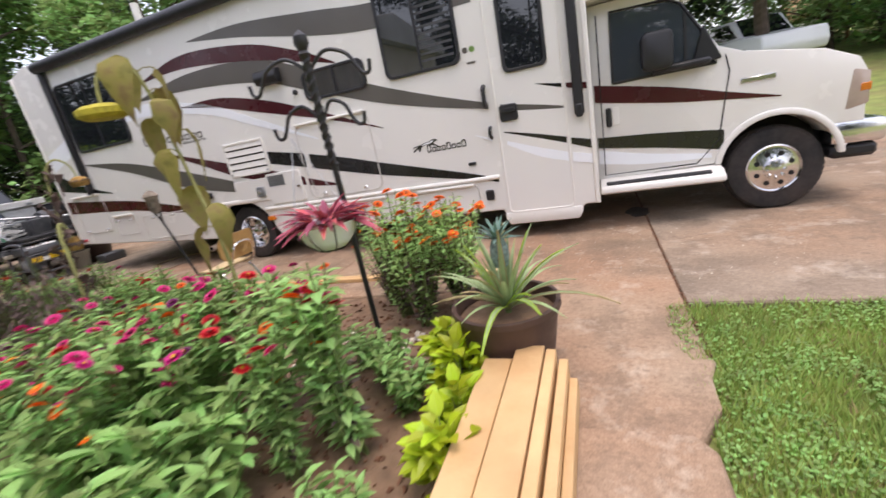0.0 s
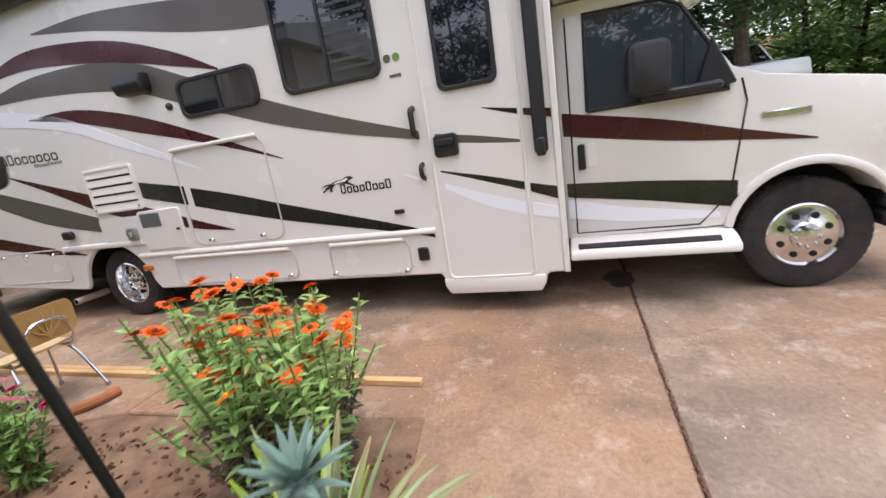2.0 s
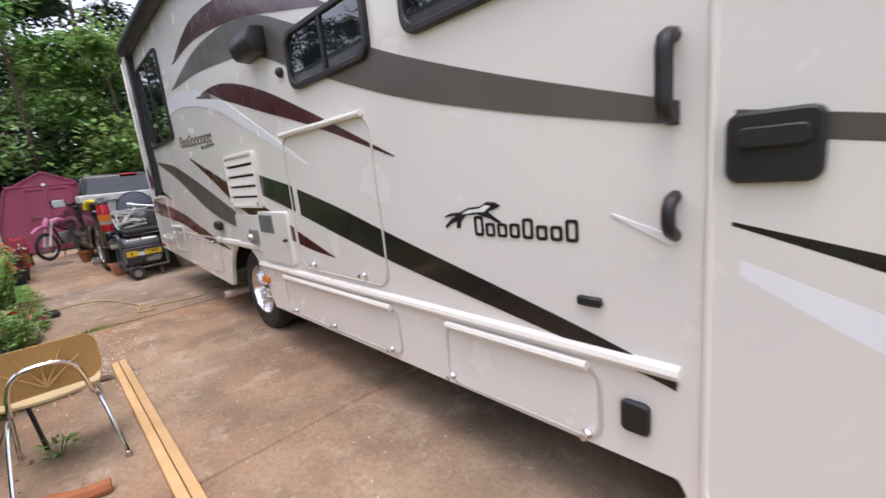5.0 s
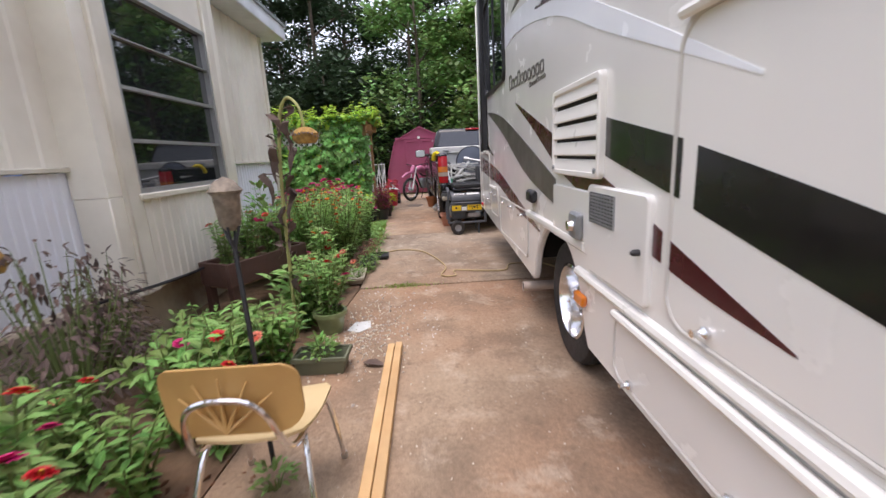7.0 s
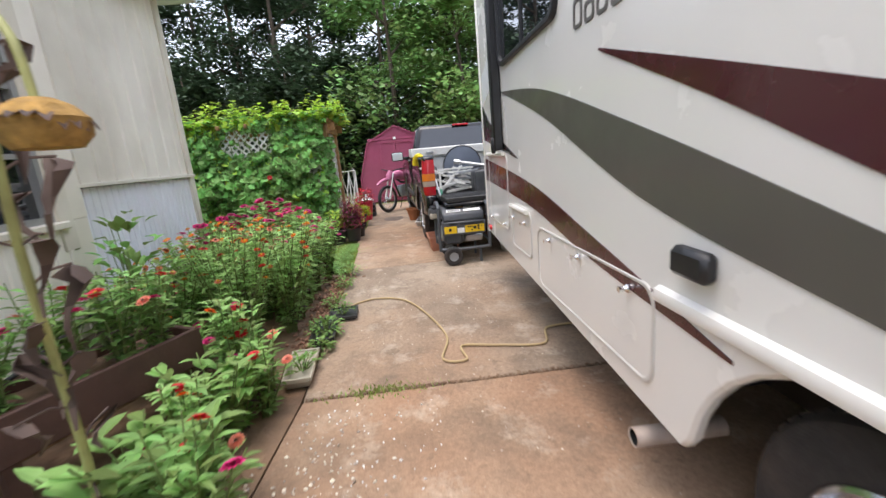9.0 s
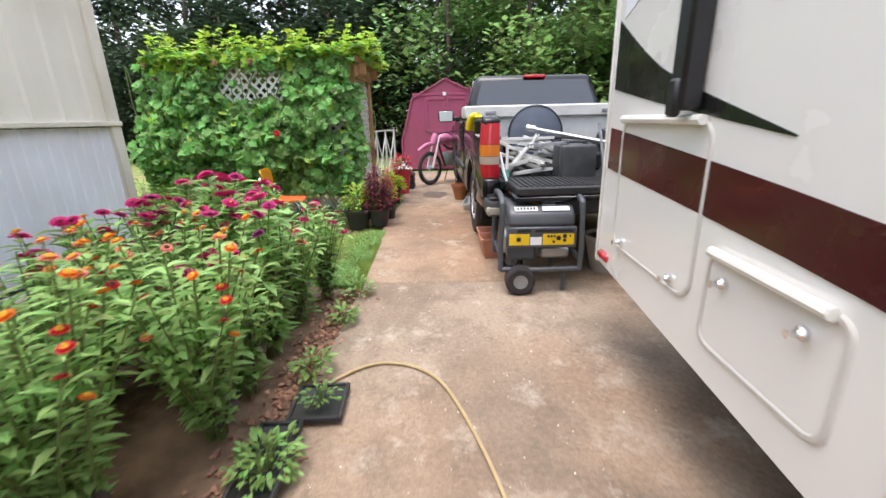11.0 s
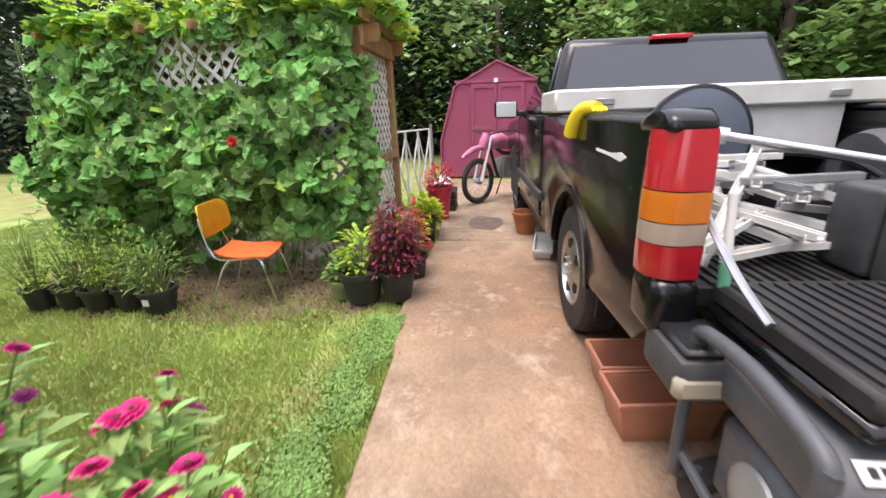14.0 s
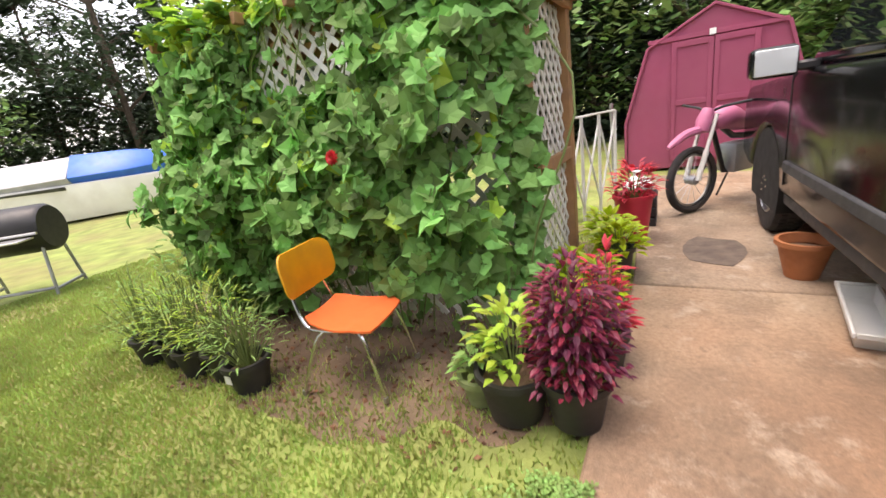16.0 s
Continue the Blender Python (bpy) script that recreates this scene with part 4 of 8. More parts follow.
hound = [(-1.745, 1.125), (-1.70, 1.142), (-1.65, 1.146), (-1.60, 1.165), (-1.54, 1.170), (-1.505, 1.188), (-1.465, 1.186), (-1.44, 1.172), (-1.465, 1.162), (-1.50, 1.150), (-1.475, 1.132), (-1.44, 1.112), (-1.455, 1.108),
         (-1.50, 1.126), (-1.56, 1.140), (-1.615, 1.135), (-1.645, 1.112), (-1.655, 1.080), (-1.675, 1.082), (-1.668, 1.108), (-1.70, 1.10), (-1.735, 1.078), (-1.742, 1.086), (-1.70, 1.118), (-1.672, 1.132), (-1.71, 1.128)]
part("emblem", MB().prism(hound, "y", Y0 - 0.004, Y0), VINYL_BLACK, rv, "running hound emblem")
part("emblem", MB().prism([(-1.64, 1.140), (-1.595, 1.157), (-1.54, 1.163), (-1.51, 1.176), (-1.485, 1.172), (-1.52, 1.150), (-1.57, 1.147), (-1.61, 1.141)], "y", Y0 - 0.0065, Y0 - 0.003), RV_WHITE, rv)
word_strokes(-5.74, 1.785, 1.12, 0.115, 10, VINYL_GREY, 8, -0.005)
word_strokes(-5.02, 1.705, 0.42, 0.035, 8, VINYL_GREY, 5)
rv.matrix_basis = pose(-3.2, 5.6, 0, 0, 0, -0.5)


# ---- house ----
house = thing("mobile_home", (-6.2, 0, 0), "cream mobile home with white corrugated skirting", "house")
HX0, HX1, HY = -8.64, -3.75, 1.42


def corrugated(x0, x1, y, z0, z1, pitch, depth):
    """An upright ribbed sheet facing +y."""
    pts, x = [], x0
    while x < x1 - 1e-6:
        pts += [(x, y), (x + pitch * 0.55, y), (x + pitch * 0.62, y + depth), (x + pitch * 0.93, y + depth)]
        x += pitch
    pts = [(min(px, x1), py) for px, py in pts] + [(x1, y), (x1, y - 0.02), (x0, y - 0.02)]
    return MB().prism(pts, "z", z0, z1)


part("wall", corrugated(HX0, HX1, HY, 1.32, 3.05, 0.20, 0.012), SIDING, house, "vertical ribbed cream siding")
part("wall", MB().box(HX0, HX0 + 0.05, -2.6, HY - 0.02, 1.32, 3.05), SIDING, house)
part("wall", MB().box(HX1 - 0.05, HX1, -2.6, HY - 0.02, 0.0, 3.05), SIDING, house)
part("wall", MB().box(HX0, HX1, -2.65, -2.6, 0.0, 3.05), SIDING, house)
part("corner_trim", MB().box(HX0 - 0.015, HX0 + 0.07, HY - 0.03, HY + 0.025, 0.55, 3.05), TRIM_CREAM, house, bevel=0.006)
part("drip_edge", MB().box(HX0 - 0.02, HX1, HY - 0.02, HY + 0.035, 1.305, 1.335), TRIM_CREAM, house, bevel=0.005)
part("skirting", corrugated(HX0, HX1, HY - 0.01, 0.46, 1.30, 0.075, 0.008), SKIRT, house, "white corrugated metal skirting")
part("skirting", MB().box(HX0 + 0.01, HX0 + 0.04, -2.6, HY - 0.04, 0.0, 1.30), SKIRT, house)
part("footing", MB().box(HX0 + 0.05, HX1, HY - 0.12, HY + 0.06, -0.1, 0.47), BLOCK, house, "weathered painted block footing", bevel=0.015)
part("roof", MB().prism([(HY + 0.30, 3.06), (HY + 0.30, 3.26), (0.0, 3.62), (-2.9, 3.26), (-2.9, 3.06)], "x", HX0 - 0.28, HX1 + 0.2), FASCIA, house, "white painted roof edge and fascia", bevel=0.01)
part("roof_edge", MB().box(HX0 - 0.30, HX1 + 0.2, HY + 0.28, HY + 0.325, 3.24, 3.275), GREY_METAL, house)
# projecting window bay
BX0, BX1, BY = -6.72, -4.80, 1.65
part("bay_wall", MB().box(BX0, BX1, HY, BY, 0.42, 1.13), SIDING, house, bevel=0.008)
for a, b, c in ((BX0, -6.44, 1.13), (-5.08, BX1, 1.13), (-6.44, -5.08, 2.54)):
    part("bay_wall", MB().box(a, b, HY, BY, c, 3.05), SIDING, house)
part("bay_post", MB().box(-5.08, -4.93, BY - 0.02, BY + 0.035, 0.42, 3.05), TRIM_CREAM, house, bevel=0.01)
part("bay_post", MB().box(-6.56, -6.44, BY - 0.02, BY + 0.035, 0.95, 3.05), TRIM_CREAM, house, bevel=0.01)
part("bay_ribs", corrugated(-6.56, -5.08, BY + 0.024, 0.44, 1.09, 0.10, 0.01), SIDING, house)
win = part("window", ring([(-6.44, 1.13), (-5.08, 1.13), (-5.08, 2.54), (-6.44, 2.54)], 0.035, "y", BY - 0.06, BY + 0.02), ALUMINIUM, house, "tall aluminium framed window")
part("window_sill", MB().box(-6.50, -5.04, BY - 0.02, BY + 0.06, 1.085, 1.13), TRIM_CREAM, win, bevel=0.008)
for i, (a, b) in enumerate(((1.15, 1.50), (1.50, 1.86), (1.86, 2.19), (2.19, 2.52))):
    part("pane", MB().box(-6.42, -5.10, BY - 0.035, BY - 0.028, a, b), WINDOW_GLASS, win, "dark reflecting glass")
    part("rail", MB().box(-6.42, -5.10, BY - 0.03, BY + 0.008, b - (0.013 if i < 2 else 0.005), b + (0.013 if i < 2 else 0.005)), ALUMINIUM, win)
pleats = [(-6.40 + i * 0.055, BY - 0.12 + 0.03 * math.sin(i * 1.9)) for i in range(25)]
part("curtain", MB().prism(pleats + [(-5.08, BY - 0.16), (-6.40, BY - 0.16)], "z", 1.15, 2.5), CURTAIN, win, "dark drawn curtain", smooth=True)
# Near-black sheet behind the curtain, coloured as the unlit room.
part("interior_dark", MB().box(-6.44, -5.08, HY - 0.02, HY + 0.02, 1.13, 2.54), BLACK_SHADE, win)
solo("hose", MB().tube(spline([(-4.4, 1.62, 0.52), (-5.0, 1.80, 0.50), (-5.6, 1.78, 0.47), (-6.3, 1.74, 0.55), (-7.0, 1.6, 0.60), (-7.9, 1.52, 0.52), (-8.5, 1.5, 0.54)], 8), 0.012), BLACK,
     "black cable run along the house footing", "cable", smooth=True)
trough = thing("raised_planter", (-5.75, 2.26, 0), "long brown wooden raised planter beside the house", "planter", rz=-27)
for x0, x1, y0, y1 in ((-0.45, 0.45, -0.03, 0.0), (-0.45, 0.45, -0.36, -0.33), (-0.45, -0.42, -0.33, -0.03), (0.42, 0.45, -0.33, -0.03)):
    part("board", MB().box(x0, x1, y0, y1, 0.31, 0.51), BROWN_BOARD, trough, bevel=0.005, local=True)
part("soil_fill", MB().box(-0.42, 0.42, -0.33, -0.03, 0.29, 0.46), SOIL, trough, local=True)
for x in (-0.43, 0.37):
    for y in (-0.35, -0.07):
        part("leg", MB().box(x, x + 0.06, y, y + 0.06, -0.03, 0.33), BROWN_BOARD, trough, local=True)

# ---- pickup truck (built with its tail at the origin, nose along -x) ----
truck = thing("pickup_truck", (-9.44, 3.94, 0), "black pickup truck, tailgate down, bed full of scrap", "truck")
TW = 1.96


def tp(name, mb, material, parent=None, label="", **kw):
    return part(name, mb, material, parent or truck, label, local=True, **kw)


bed_side = [(-0.095, 1.27), (-0.095, 0.80), (0.0, 0.80), (0.0, 0.62), (-0.10, 0.52), (-0.74, 0.48)] + arc(-1.20, 0.40, 0.46, 10, 170, 12) + [(-1.66, 0.42), (-2.14, 0.42), (-2.14, 1.27)]
tp("bed_side", MB().prism(bed_side, "y", 0.0, 0.07), TRUCK_BLACK, bevel=0.025, segs=2)
tp("bed_side", MB().prism(bed_side, "y", TW - 0.07, TW), TRUCK_BLACK, bevel=0.025, segs=2)
tp("bed_rail", MB().box(-2.14, -0.10, 0.01, 0.10, 1.255, 1.285), BLACK, bevel=0.012)
tp("bed_rail", MB().box(-2.14, -0.10, TW - 0.10, TW - 0.01, 1.255, 1.285), TRUCK_GREY, bevel=0.012)
tp("bed_floor", MB().box(-2.14, 0.0, 0.07, TW - 0.07, 0.70, 0.76), BEDLINER)
for i in range(38):
    tp("liner_rib", MB().box(-2.1, -0.02, 0.20 + i * 0.0415, 0.218 + i * 0.0415, 0.755, 0.771), BEDLINER)
tp("bed_front", MB().box(-2.14, -2.08, 0.07, TW - 0.07, 0.76, 1.27), BEDLINER)
for s0, s1 in ((0.07, 0.10), (TW - 0.10, TW - 0.07)):
    tp("liner_side", MB().box(-2.08, -0.02, s0, s1, 0.76, 1.24), BEDLINER)
    for i in range(9):
        tp("liner_rib", MB().box(-2.06, -0.03, s0 - (0.008 if s0 > 1 else -0.022), s1 + (0.008 if s0 < 1 else -0.022), 0.80 + i * 0.047, 0.818 + i * 0.047), BEDLINER)
for y in (0.10, TW - 0.32):
    tp("wheel_housing", MB().prism(arc(-1.2, 0.72, 0.42, 0, 180, 12), "y", y, y + 0.22), BEDLINER, bevel=0.02)
gate = tp("tailgate", MB().box(0.03, 0.60, 0.17, TW - 0.17, 0.735, 0.80), BEDLINER, label="lowered black tailgate with ribbed liner", bevel=0.012)
for i in range(38):
    tp("gate_rib", MB().box(0.07, 0.565, 0.20 + i * 0.0415, 0.218 + i * 0.0415, 0.795, 0.808), BEDLINER, gate)
tp("gate_skin", MB().box(0.02, 0.605, 0.16, TW - 0.16, 0.69, 0.735), TRUCK_BLACK, gate, bevel=0.015)
for y in (0.14, TW - 0.14):
    tp("gate_cable", MB().tube(spline([(0.0, y, 1.0), (0.10, y, 0.93), (0.22, y, 0.86), (0.34, y, 0.81)]), 0.012, 6), STEEL, gate, smooth=True)
def lens(s, z0, z1, grow=0.0):
    """A band of the tall tail light, bellied and rounded round the outer corner; s is +1 on the near side."""
    mb, n, rows = MB(), 0, []
    for k in range(5):
        z = z0 + (z1 - z0) * k / 4
        u = (z - 1.02) / 0.24
        o = 0.016 * (1 - u * u) + 0.006 + grow
        rim = [(0.02 + o - 0.10 + 0.10 * math.cos(radians(a)), -0.012 - o + 0.085 - 0.085 * math.sin(radians(a))) for a in range(0, 91, 10)]
        ring_ = [(0.012 + o, 0.13)] + rim + [(-0.108 + 0.012 * u, -0.012 - o * 0.4), (-0.115, 0.06), (-0.115, 0.13)]
        n = len(ring_)
        rows += [(x, y if s > 0 else TW - y, z) for x, y in ring_]
    fs = [(k * n + i, k * n + (i + 1) % n, (k + 1) * n + (i + 1) % n, (k + 1) * n + i) for k in range(4) for i in range(n)]
    return mb.add(rows, fs + [tuple(range(n - 1, -1, -1)), tuple(range(4 * n, 5 * n))])


for s_, yy in ((1, 0.0), (-1, TW)):
    tl = tp("tail_light", lens(s_, 1.082, 1.255), RED_LENS, label="tall red and amber tail light", smooth=True)
    tp("turn_lens", lens(s_, 0.985, 1.078), AMBER, tl, smooth=True)
    tp("reverse_lens", lens(s_, 0.915, 0.981), CLEAR_LENS, tl, smooth=True)
    tp("red_lens", lens(s_, 0.80, 0.911), RED_LENS, tl, smooth=True)
    tp("lens_seat", lens(s_, 0.79, 1.25, -0.006), BLACK, tl, smooth=True)
    tp("corner_post", MB().box(-0.16, -0.03, min(yy + 0.03 * s_, yy + 0.14 * s_), max(yy + 0.03 * s_, yy + 0.14 * s_), 0.62, 1.25), TRUCK_BLACK, bevel=0.02, segs=2)
    tp("corner_skirt", MB().box(-0.16, 0.045, min(yy - 0.012 * s_, yy + 0.15 * s_), max(yy - 0.012 * s_, yy + 0.15 * s_), 0.60, 0.80), TRUCK_BLACK, bevel=0.05, segs=4)
    tp("cap", MB().prism([(-0.22, 1.24), (0.022, 1.245), (0.015, 1.285), (-0.03, 1.312), (-0.12, 1.312), (-0.22, 1.28)], "y", min(yy - 0.008 * s_, yy + 0.135 * s_), max(yy - 0.008 * s_, yy + 0.135 * s_)), TRUCK_BLACK, bevel=0.022, segs=3)
bumper = tp("rear_bumper", MB().box(-0.02, 0.24, 0.0, TW, 0.50, 0.64), TRUCK_GREY, label="dark grey step bumper", bevel=0.03, segs=2)
tp("bumper_pad", MB().box(0.02, 0.225, 0.02, 0.48, 0.64, 0.665), BLACK, bumper, bevel=0.01)
tp("bumper_corner", MB().box(0.20, 0.247, -0.006, 0.17, 0.51, 0.595), POT_BEIGE, bumper, "scuffed pale bumper corner", bevel=0.02)
cab_prof = [(-2.20, 1.28), (-2.20, 0.42), (-3.9, 0.42)] + arc(-4.40, 0.40, 0.46, 8, 172, 12) + [(-5.02, 0.46), (-5.32, 0.55), (-5.34, 1.05), (-5.2, 1.16), (-3.85, 1.25), (-3.70, 1.28)]
tp("cab_body", MB().prism(cab_prof, "y", 0.0, TW), TRUCK_BLACK, bevel=0.05, segs=3)
roofm = MB().add([(-2.20, 0.03, 1.27), (-3.78, 0.03, 1.27), (-3.78, TW - 0.03, 1.27), (-2.20, TW - 0.03, 1.27), (-2.42, 0.20, 1.84), (-3.15, 0.20, 1.86), (-3.15, TW - 0.20, 1.86), (-2.42, TW - 0.20, 1.84)],
                  [(0, 1, 2, 3), (4, 7, 6, 5), (0, 4, 5, 1), (1, 5, 6, 2), (2, 6, 7, 3), (3, 7, 4, 0)])
tp("cab_roof", roofm, TRUCK_BLACK, bevel=0.07, segs=3)


def lerp_panel(a, b, c, d, off, material, name, parent=None, label=""):
    a, b, c, d = (Vector(p) for p in (a, b, c, d))
    n = (b - a).cross(d - a).normalized() * off
    mb = MB().add([a + n, b + n, c + n, d + n, a - n, b - n, c - n, d - n], [(0, 1, 2, 3), (4, 7, 6, 5), (0, 4, 5, 1), (1, 5, 6, 2), (2, 6, 7, 3), (3, 7, 4, 0)])
    return tp(name, mb, material, parent, label, bevel=0.003)


lerp_panel((-2.255, 0.16, 1.40), (-2.255, TW - 0.16, 1.40), (-2.395, TW - 0.27, 1.77), (-2.395, 0.27, 1.77), 0.012, DARK_GLASS, "rear_window", label="tinted rear window")
lerp_panel((-2.40, 0.055, 1.34), (-3.58, 0.055, 1.34), (-3.14, 0.178, 1.78), (-2.50, 0.178, 1.78), 0.012, DARK_GLASS, "side_window")
lerp_panel((-2.40, TW - 0.055, 1.34), (-3.58, TW - 0.055, 1.34), (-3.14, TW - 0.178, 1.78), (-2.50, TW - 0.178, 1.78), 0.012, DARK_GLASS, "side_window")
tp("brake_light", MB().box(-2.46, -2.34, TW / 2 - 0.15, TW / 2 + 0.15, 1.80, 1.832), RED_LENS, label="high red brake light", bevel=0.008)
for x in (-2.26, -3.82):
    tp("door_seam", MB().box(x - 0.006, x + 0.006, -0.003, 0.02, 0.5, 1.27), BLACK_SHADE)
tp("side_moulding", MB().box(-3.8, -2.18, -0.018, 0.02, 0.60, 0.68), TRUCK_GREY, label="grey door moulding", bevel=0.012)
tp("rocker", MB().box(-3.9, -2.15, 0.03, 0.10, 0.34, 0.45), TRUCK_GREY, label="dark step bar", bevel=0.025, segs=2)
tp("door_handle", MB().box(-2.48, -2.30, -0.018, 0.0, 1.12, 1.16), BLACK, bevel=0.008)
mr = tp("mirror", MB().box(-3.62, -3.46, -0.30, -0.06, 1.24, 1.42), TRUCK_BLACK, label="black door mirror", bevel=0.035, segs=3)
tp("mirror_glass", MB().box(-3.462, -3.452, -0.285, -0.075, 1.255, 1.405), glass_mat("mirror_glass", (0.55, 0.60, 0.62)), mr, bevel=0.01)
tp("mirror_arm", MB().box(-3.60, -3.50, -0.08, 0.06, 1.26, 1.32), BLACK, mr, bevel=0.015)
for yy in (0.0, TW):
    tp("fender_lip", MB().prism(arc(-1.20, 0.40, 0.50, 6, 174, 16) + list(reversed(arc(-1.20, 0.40, 0.455, 6, 174, 16))), "y", yy - 0.008, yy + 0.02), TRUCK_BLACK, bevel=0.006)
    tp("wheel_well", MB().prism(arc(-1.2, 0.40, 0.45, -20, 200, 14), "y", 0.08 if yy == 0 else TW - 0.32, 0.32 if yy == 0 else TW - 0.08), BLACK_SHADE)
    tp("wheel_well", MB().prism(arc(-4.4, 0.40, 0.45, -20, 200, 14), "y", 0.012 if yy == 0 else TW - 0.3, 0.3 if yy == 0 else TW - 0.012), BLACK_SHADE)
tp("decal", MB().prism([(-0.70, 1.150), (-0.50, 1.145), (-0.38, 1.158), (-0.32, 1.145), (-0.38, 1.122), (-0.50, 1.132), (-0.70, 1.138)], "y", -0.003, 0.005), LABEL_WHITE, label="small white decal")
tp("frame_rail", MB().box(-5.0, 0.0, 0.45, 0.55, 0.42, 0.56).box(-5.0, 0.0, TW - 0.55, TW - 0.45, 0.42, 0.56).box(-1.28, -1.12, 0.2, TW - 0.2, 0.34, 0.46), BLACK_SHADE)
TIRE = []
for cx in (-1.20, -4.40):
    w = wheel(truck, cx, 0.025, 0.385, 0.385, 0.225, 0.24, 1, "bed", STEEL)
    w2 = wheel(truck, cx, TW + 0.005, 0.385, 0.385, 0.225, 0.24, -1, "bed", STEEL)
    TIRE += [w, w2]
for w in TIRE:
    for o in (w, *w.children):
        o.matrix_parent_inverse = Matrix()
truck.matrix_basis = pose(-9.44, 3.94, 0, 0, 0, 3.0)
TM = truck.matrix_basis.copy()


def on_truck(name, label, category, at, **kw):
    p = TM @ Vector(at)
    return thing(name, p, label, category, rz=3.0, **kw)


def lp(name, mb, material, parent, label="", **kw):
    return part(name, mb, material, parent, label, local=True, **kw)


tb = on_truck("toolbox", "white metal truck toolbox across the bed", "toolbox", (-1.85, TW / 2, 1.295))
lp("body", MB().box(-0.22, 0.22, -0.80, 0.80, -0.30, 0.06), BOX_WHITE, tb, bevel=0.015)
lid = lp("lid", MB().box(-0.26, 0.27, -1.01, 1.01, 0.0, 0.14), BOX_WHITE, tb, bevel=0.015)
for y in (-0.7, 0.7):
    lp("latch", MB().box(0.27, 0.285, y - 0.06, y + 0.06, 0.04, 0.08), GREY_METAL, lid, bevel=0.004)
dsc = on_truck("disc_lid", "round slate-grey plastic lid leaning upright", "lid", (-1.42, 0.78, 0.772))
lp("panel", MB().lathe([(0.30, 0.0), (0.315, 0.01), (0.315, 0.025), (0.29, 0.035), (0.0, 0.045)], (0, 0, 0.335), "x", 32), DISC_GREY, dsc, smooth=True)
lp("rim", MB().lathe([(0.305, -0.012), (0.322, -0.005), (0.322, 0.03), (0.305, 0.035)], (0, 0, 0.335), "x", 32, False), BLACK, dsc, smooth=True)
case = on_truck("tool_case", "dark grey moulded plastic tool case", "case", (-0.06, 0.80, 0.775))
CASE_GREY = mat("case_plastic", (0.040, 0.042, 0.046), 0.5, 0, 0.2, 8, 0.15, 90, (0.11, 0.105, 0.10), 0.35, 7)
lp("shell", MB().prism([(-0.17, 0.0), (0.04, 0.0), (0.04, 0.29), (-0.14, 0.29)], "y", -0.15, 0.15), CASE_GREY, case, bevel=0.025, segs=3)
lp("shell", MB().prism([(0.048, 0.0), (0.16, 0.0), (0.14, 0.29), (0.048, 0.29)], "y", -0.15, 0.15), CASE_GREY, case, bevel=0.025, segs=3)
lp("handle", MB().tube(spline([(0.04, -0.07, 0.285), (0.04, -0.06, 0.31), (0.04, 0.06, 0.31), (0.04, 0.07, 0.285)], 4), 0.011, 8), CASE_GREY, case, smooth=True)
lp("latch", MB().box(0.01, 0.09, -0.13, -0.09, 0.283, 0.298), BLACK, case, bevel=0.005)
lp("latch", MB().box(0.01, 0.09, 0.09, 0.13, 0.283, 0.298), BLACK, case, bevel=0.005)
random.seed(5)


def strut(ends, material, w=0.034):
    """A channel section bar between two places in the truck bed."""
    a, e = Vector(ends[0]), Vector(ends[1])
    mid, d = (a + e) / 2, e - a
    t = on_truck("metal_strut", "white metal canopy strut in a pile", "strut", tuple(mid), group="scrap struts in the truck bed")
    q = d.to_track_quat("X", "Z").to_matrix().to_4x4()
    h = d.length
    lp("bar", MB().obox(q, h, w, 0.006), material, t, bevel=0.001)
    for s in (-1, 1):
        lp("flange", MB().obox(q @ pose(0, s * (w / 2 - 0.003), 0.012), h, 0.005, 0.022), material, t, bevel=0.001)


strut([(-0.10, 0.20, 0.80), (-0.55, 0.60, 1.12)], BOX_WHITE, 0.036)
strut([(-0.72, 0.20, 1.08), (-0.25, 0.58, 0.86)], BOX_WHITE, 0.036)
strut([(-0.66, 0.26, 1.08), (-0.70, 0.80, 1.08)], BOX_WHITE)
strut([(-0.15, 0.30, 0.80), (-0.22, 0.60, 0.83)], BOX_WHITE, 0.04)
strut([(-0.45, 0.20, 0.96), (-0.20, 0.58, 0.82)], BOX_WHITE)
for i in range(34):
    c = Vector((-random.uniform(0.2, 0.95), random.uniform(0.34, 0.68), 0.80 + 0.008 * i))
    a = radians(random.uniform(-80, 80))
    h = random.uniform(0.12, 0.24)
    v = Vector((h * math.cos(a), h * math.sin(a), random.uniform(-0.04, 0.04)))
    strut([c - v, c + v], BOX_WHITE if i % 3 else GREY_METAL, random.uniform(0.02, 0.04))
st = on_truck("metal_pole", "long galvanised pole lying over the bed", "pole", (-0.6, 0.9, 1.14))
lp("tube", MB().tube([(-0.26, -0.30, 0.04), (0.40, 0.84, -0.20)], 0.021, 12), STEEL, st, smooth=True)
lp("collar", MB().tube([(-0.28, -0.34, 0.045), (-0.24, -0.26, 0.03)], 0.040, 12), STEEL, st, smooth=True)
lp("end_block", MB().tube([(0.37, 0.80, -0.19), (0.43, 0.89, -0.21)], 0.038, 10), POST_WOOD, st, "rusty end fitting", smooth=True)
st = on_truck("metal_bracket", "dull grey steel bar standing against the case", "bar", (0.2, 0.96, 0.79))
lp("bar", MB().tube([(0.02, 0.02, 0.0), (-0.10, -0.02, 0.45)], 0.013, 8), GREY_METAL, st, smooth=True)
st = on_truck("plastic_grip", "white strut standing in a green plastic grip", "grip", (0.06, 0.19, 0.778))
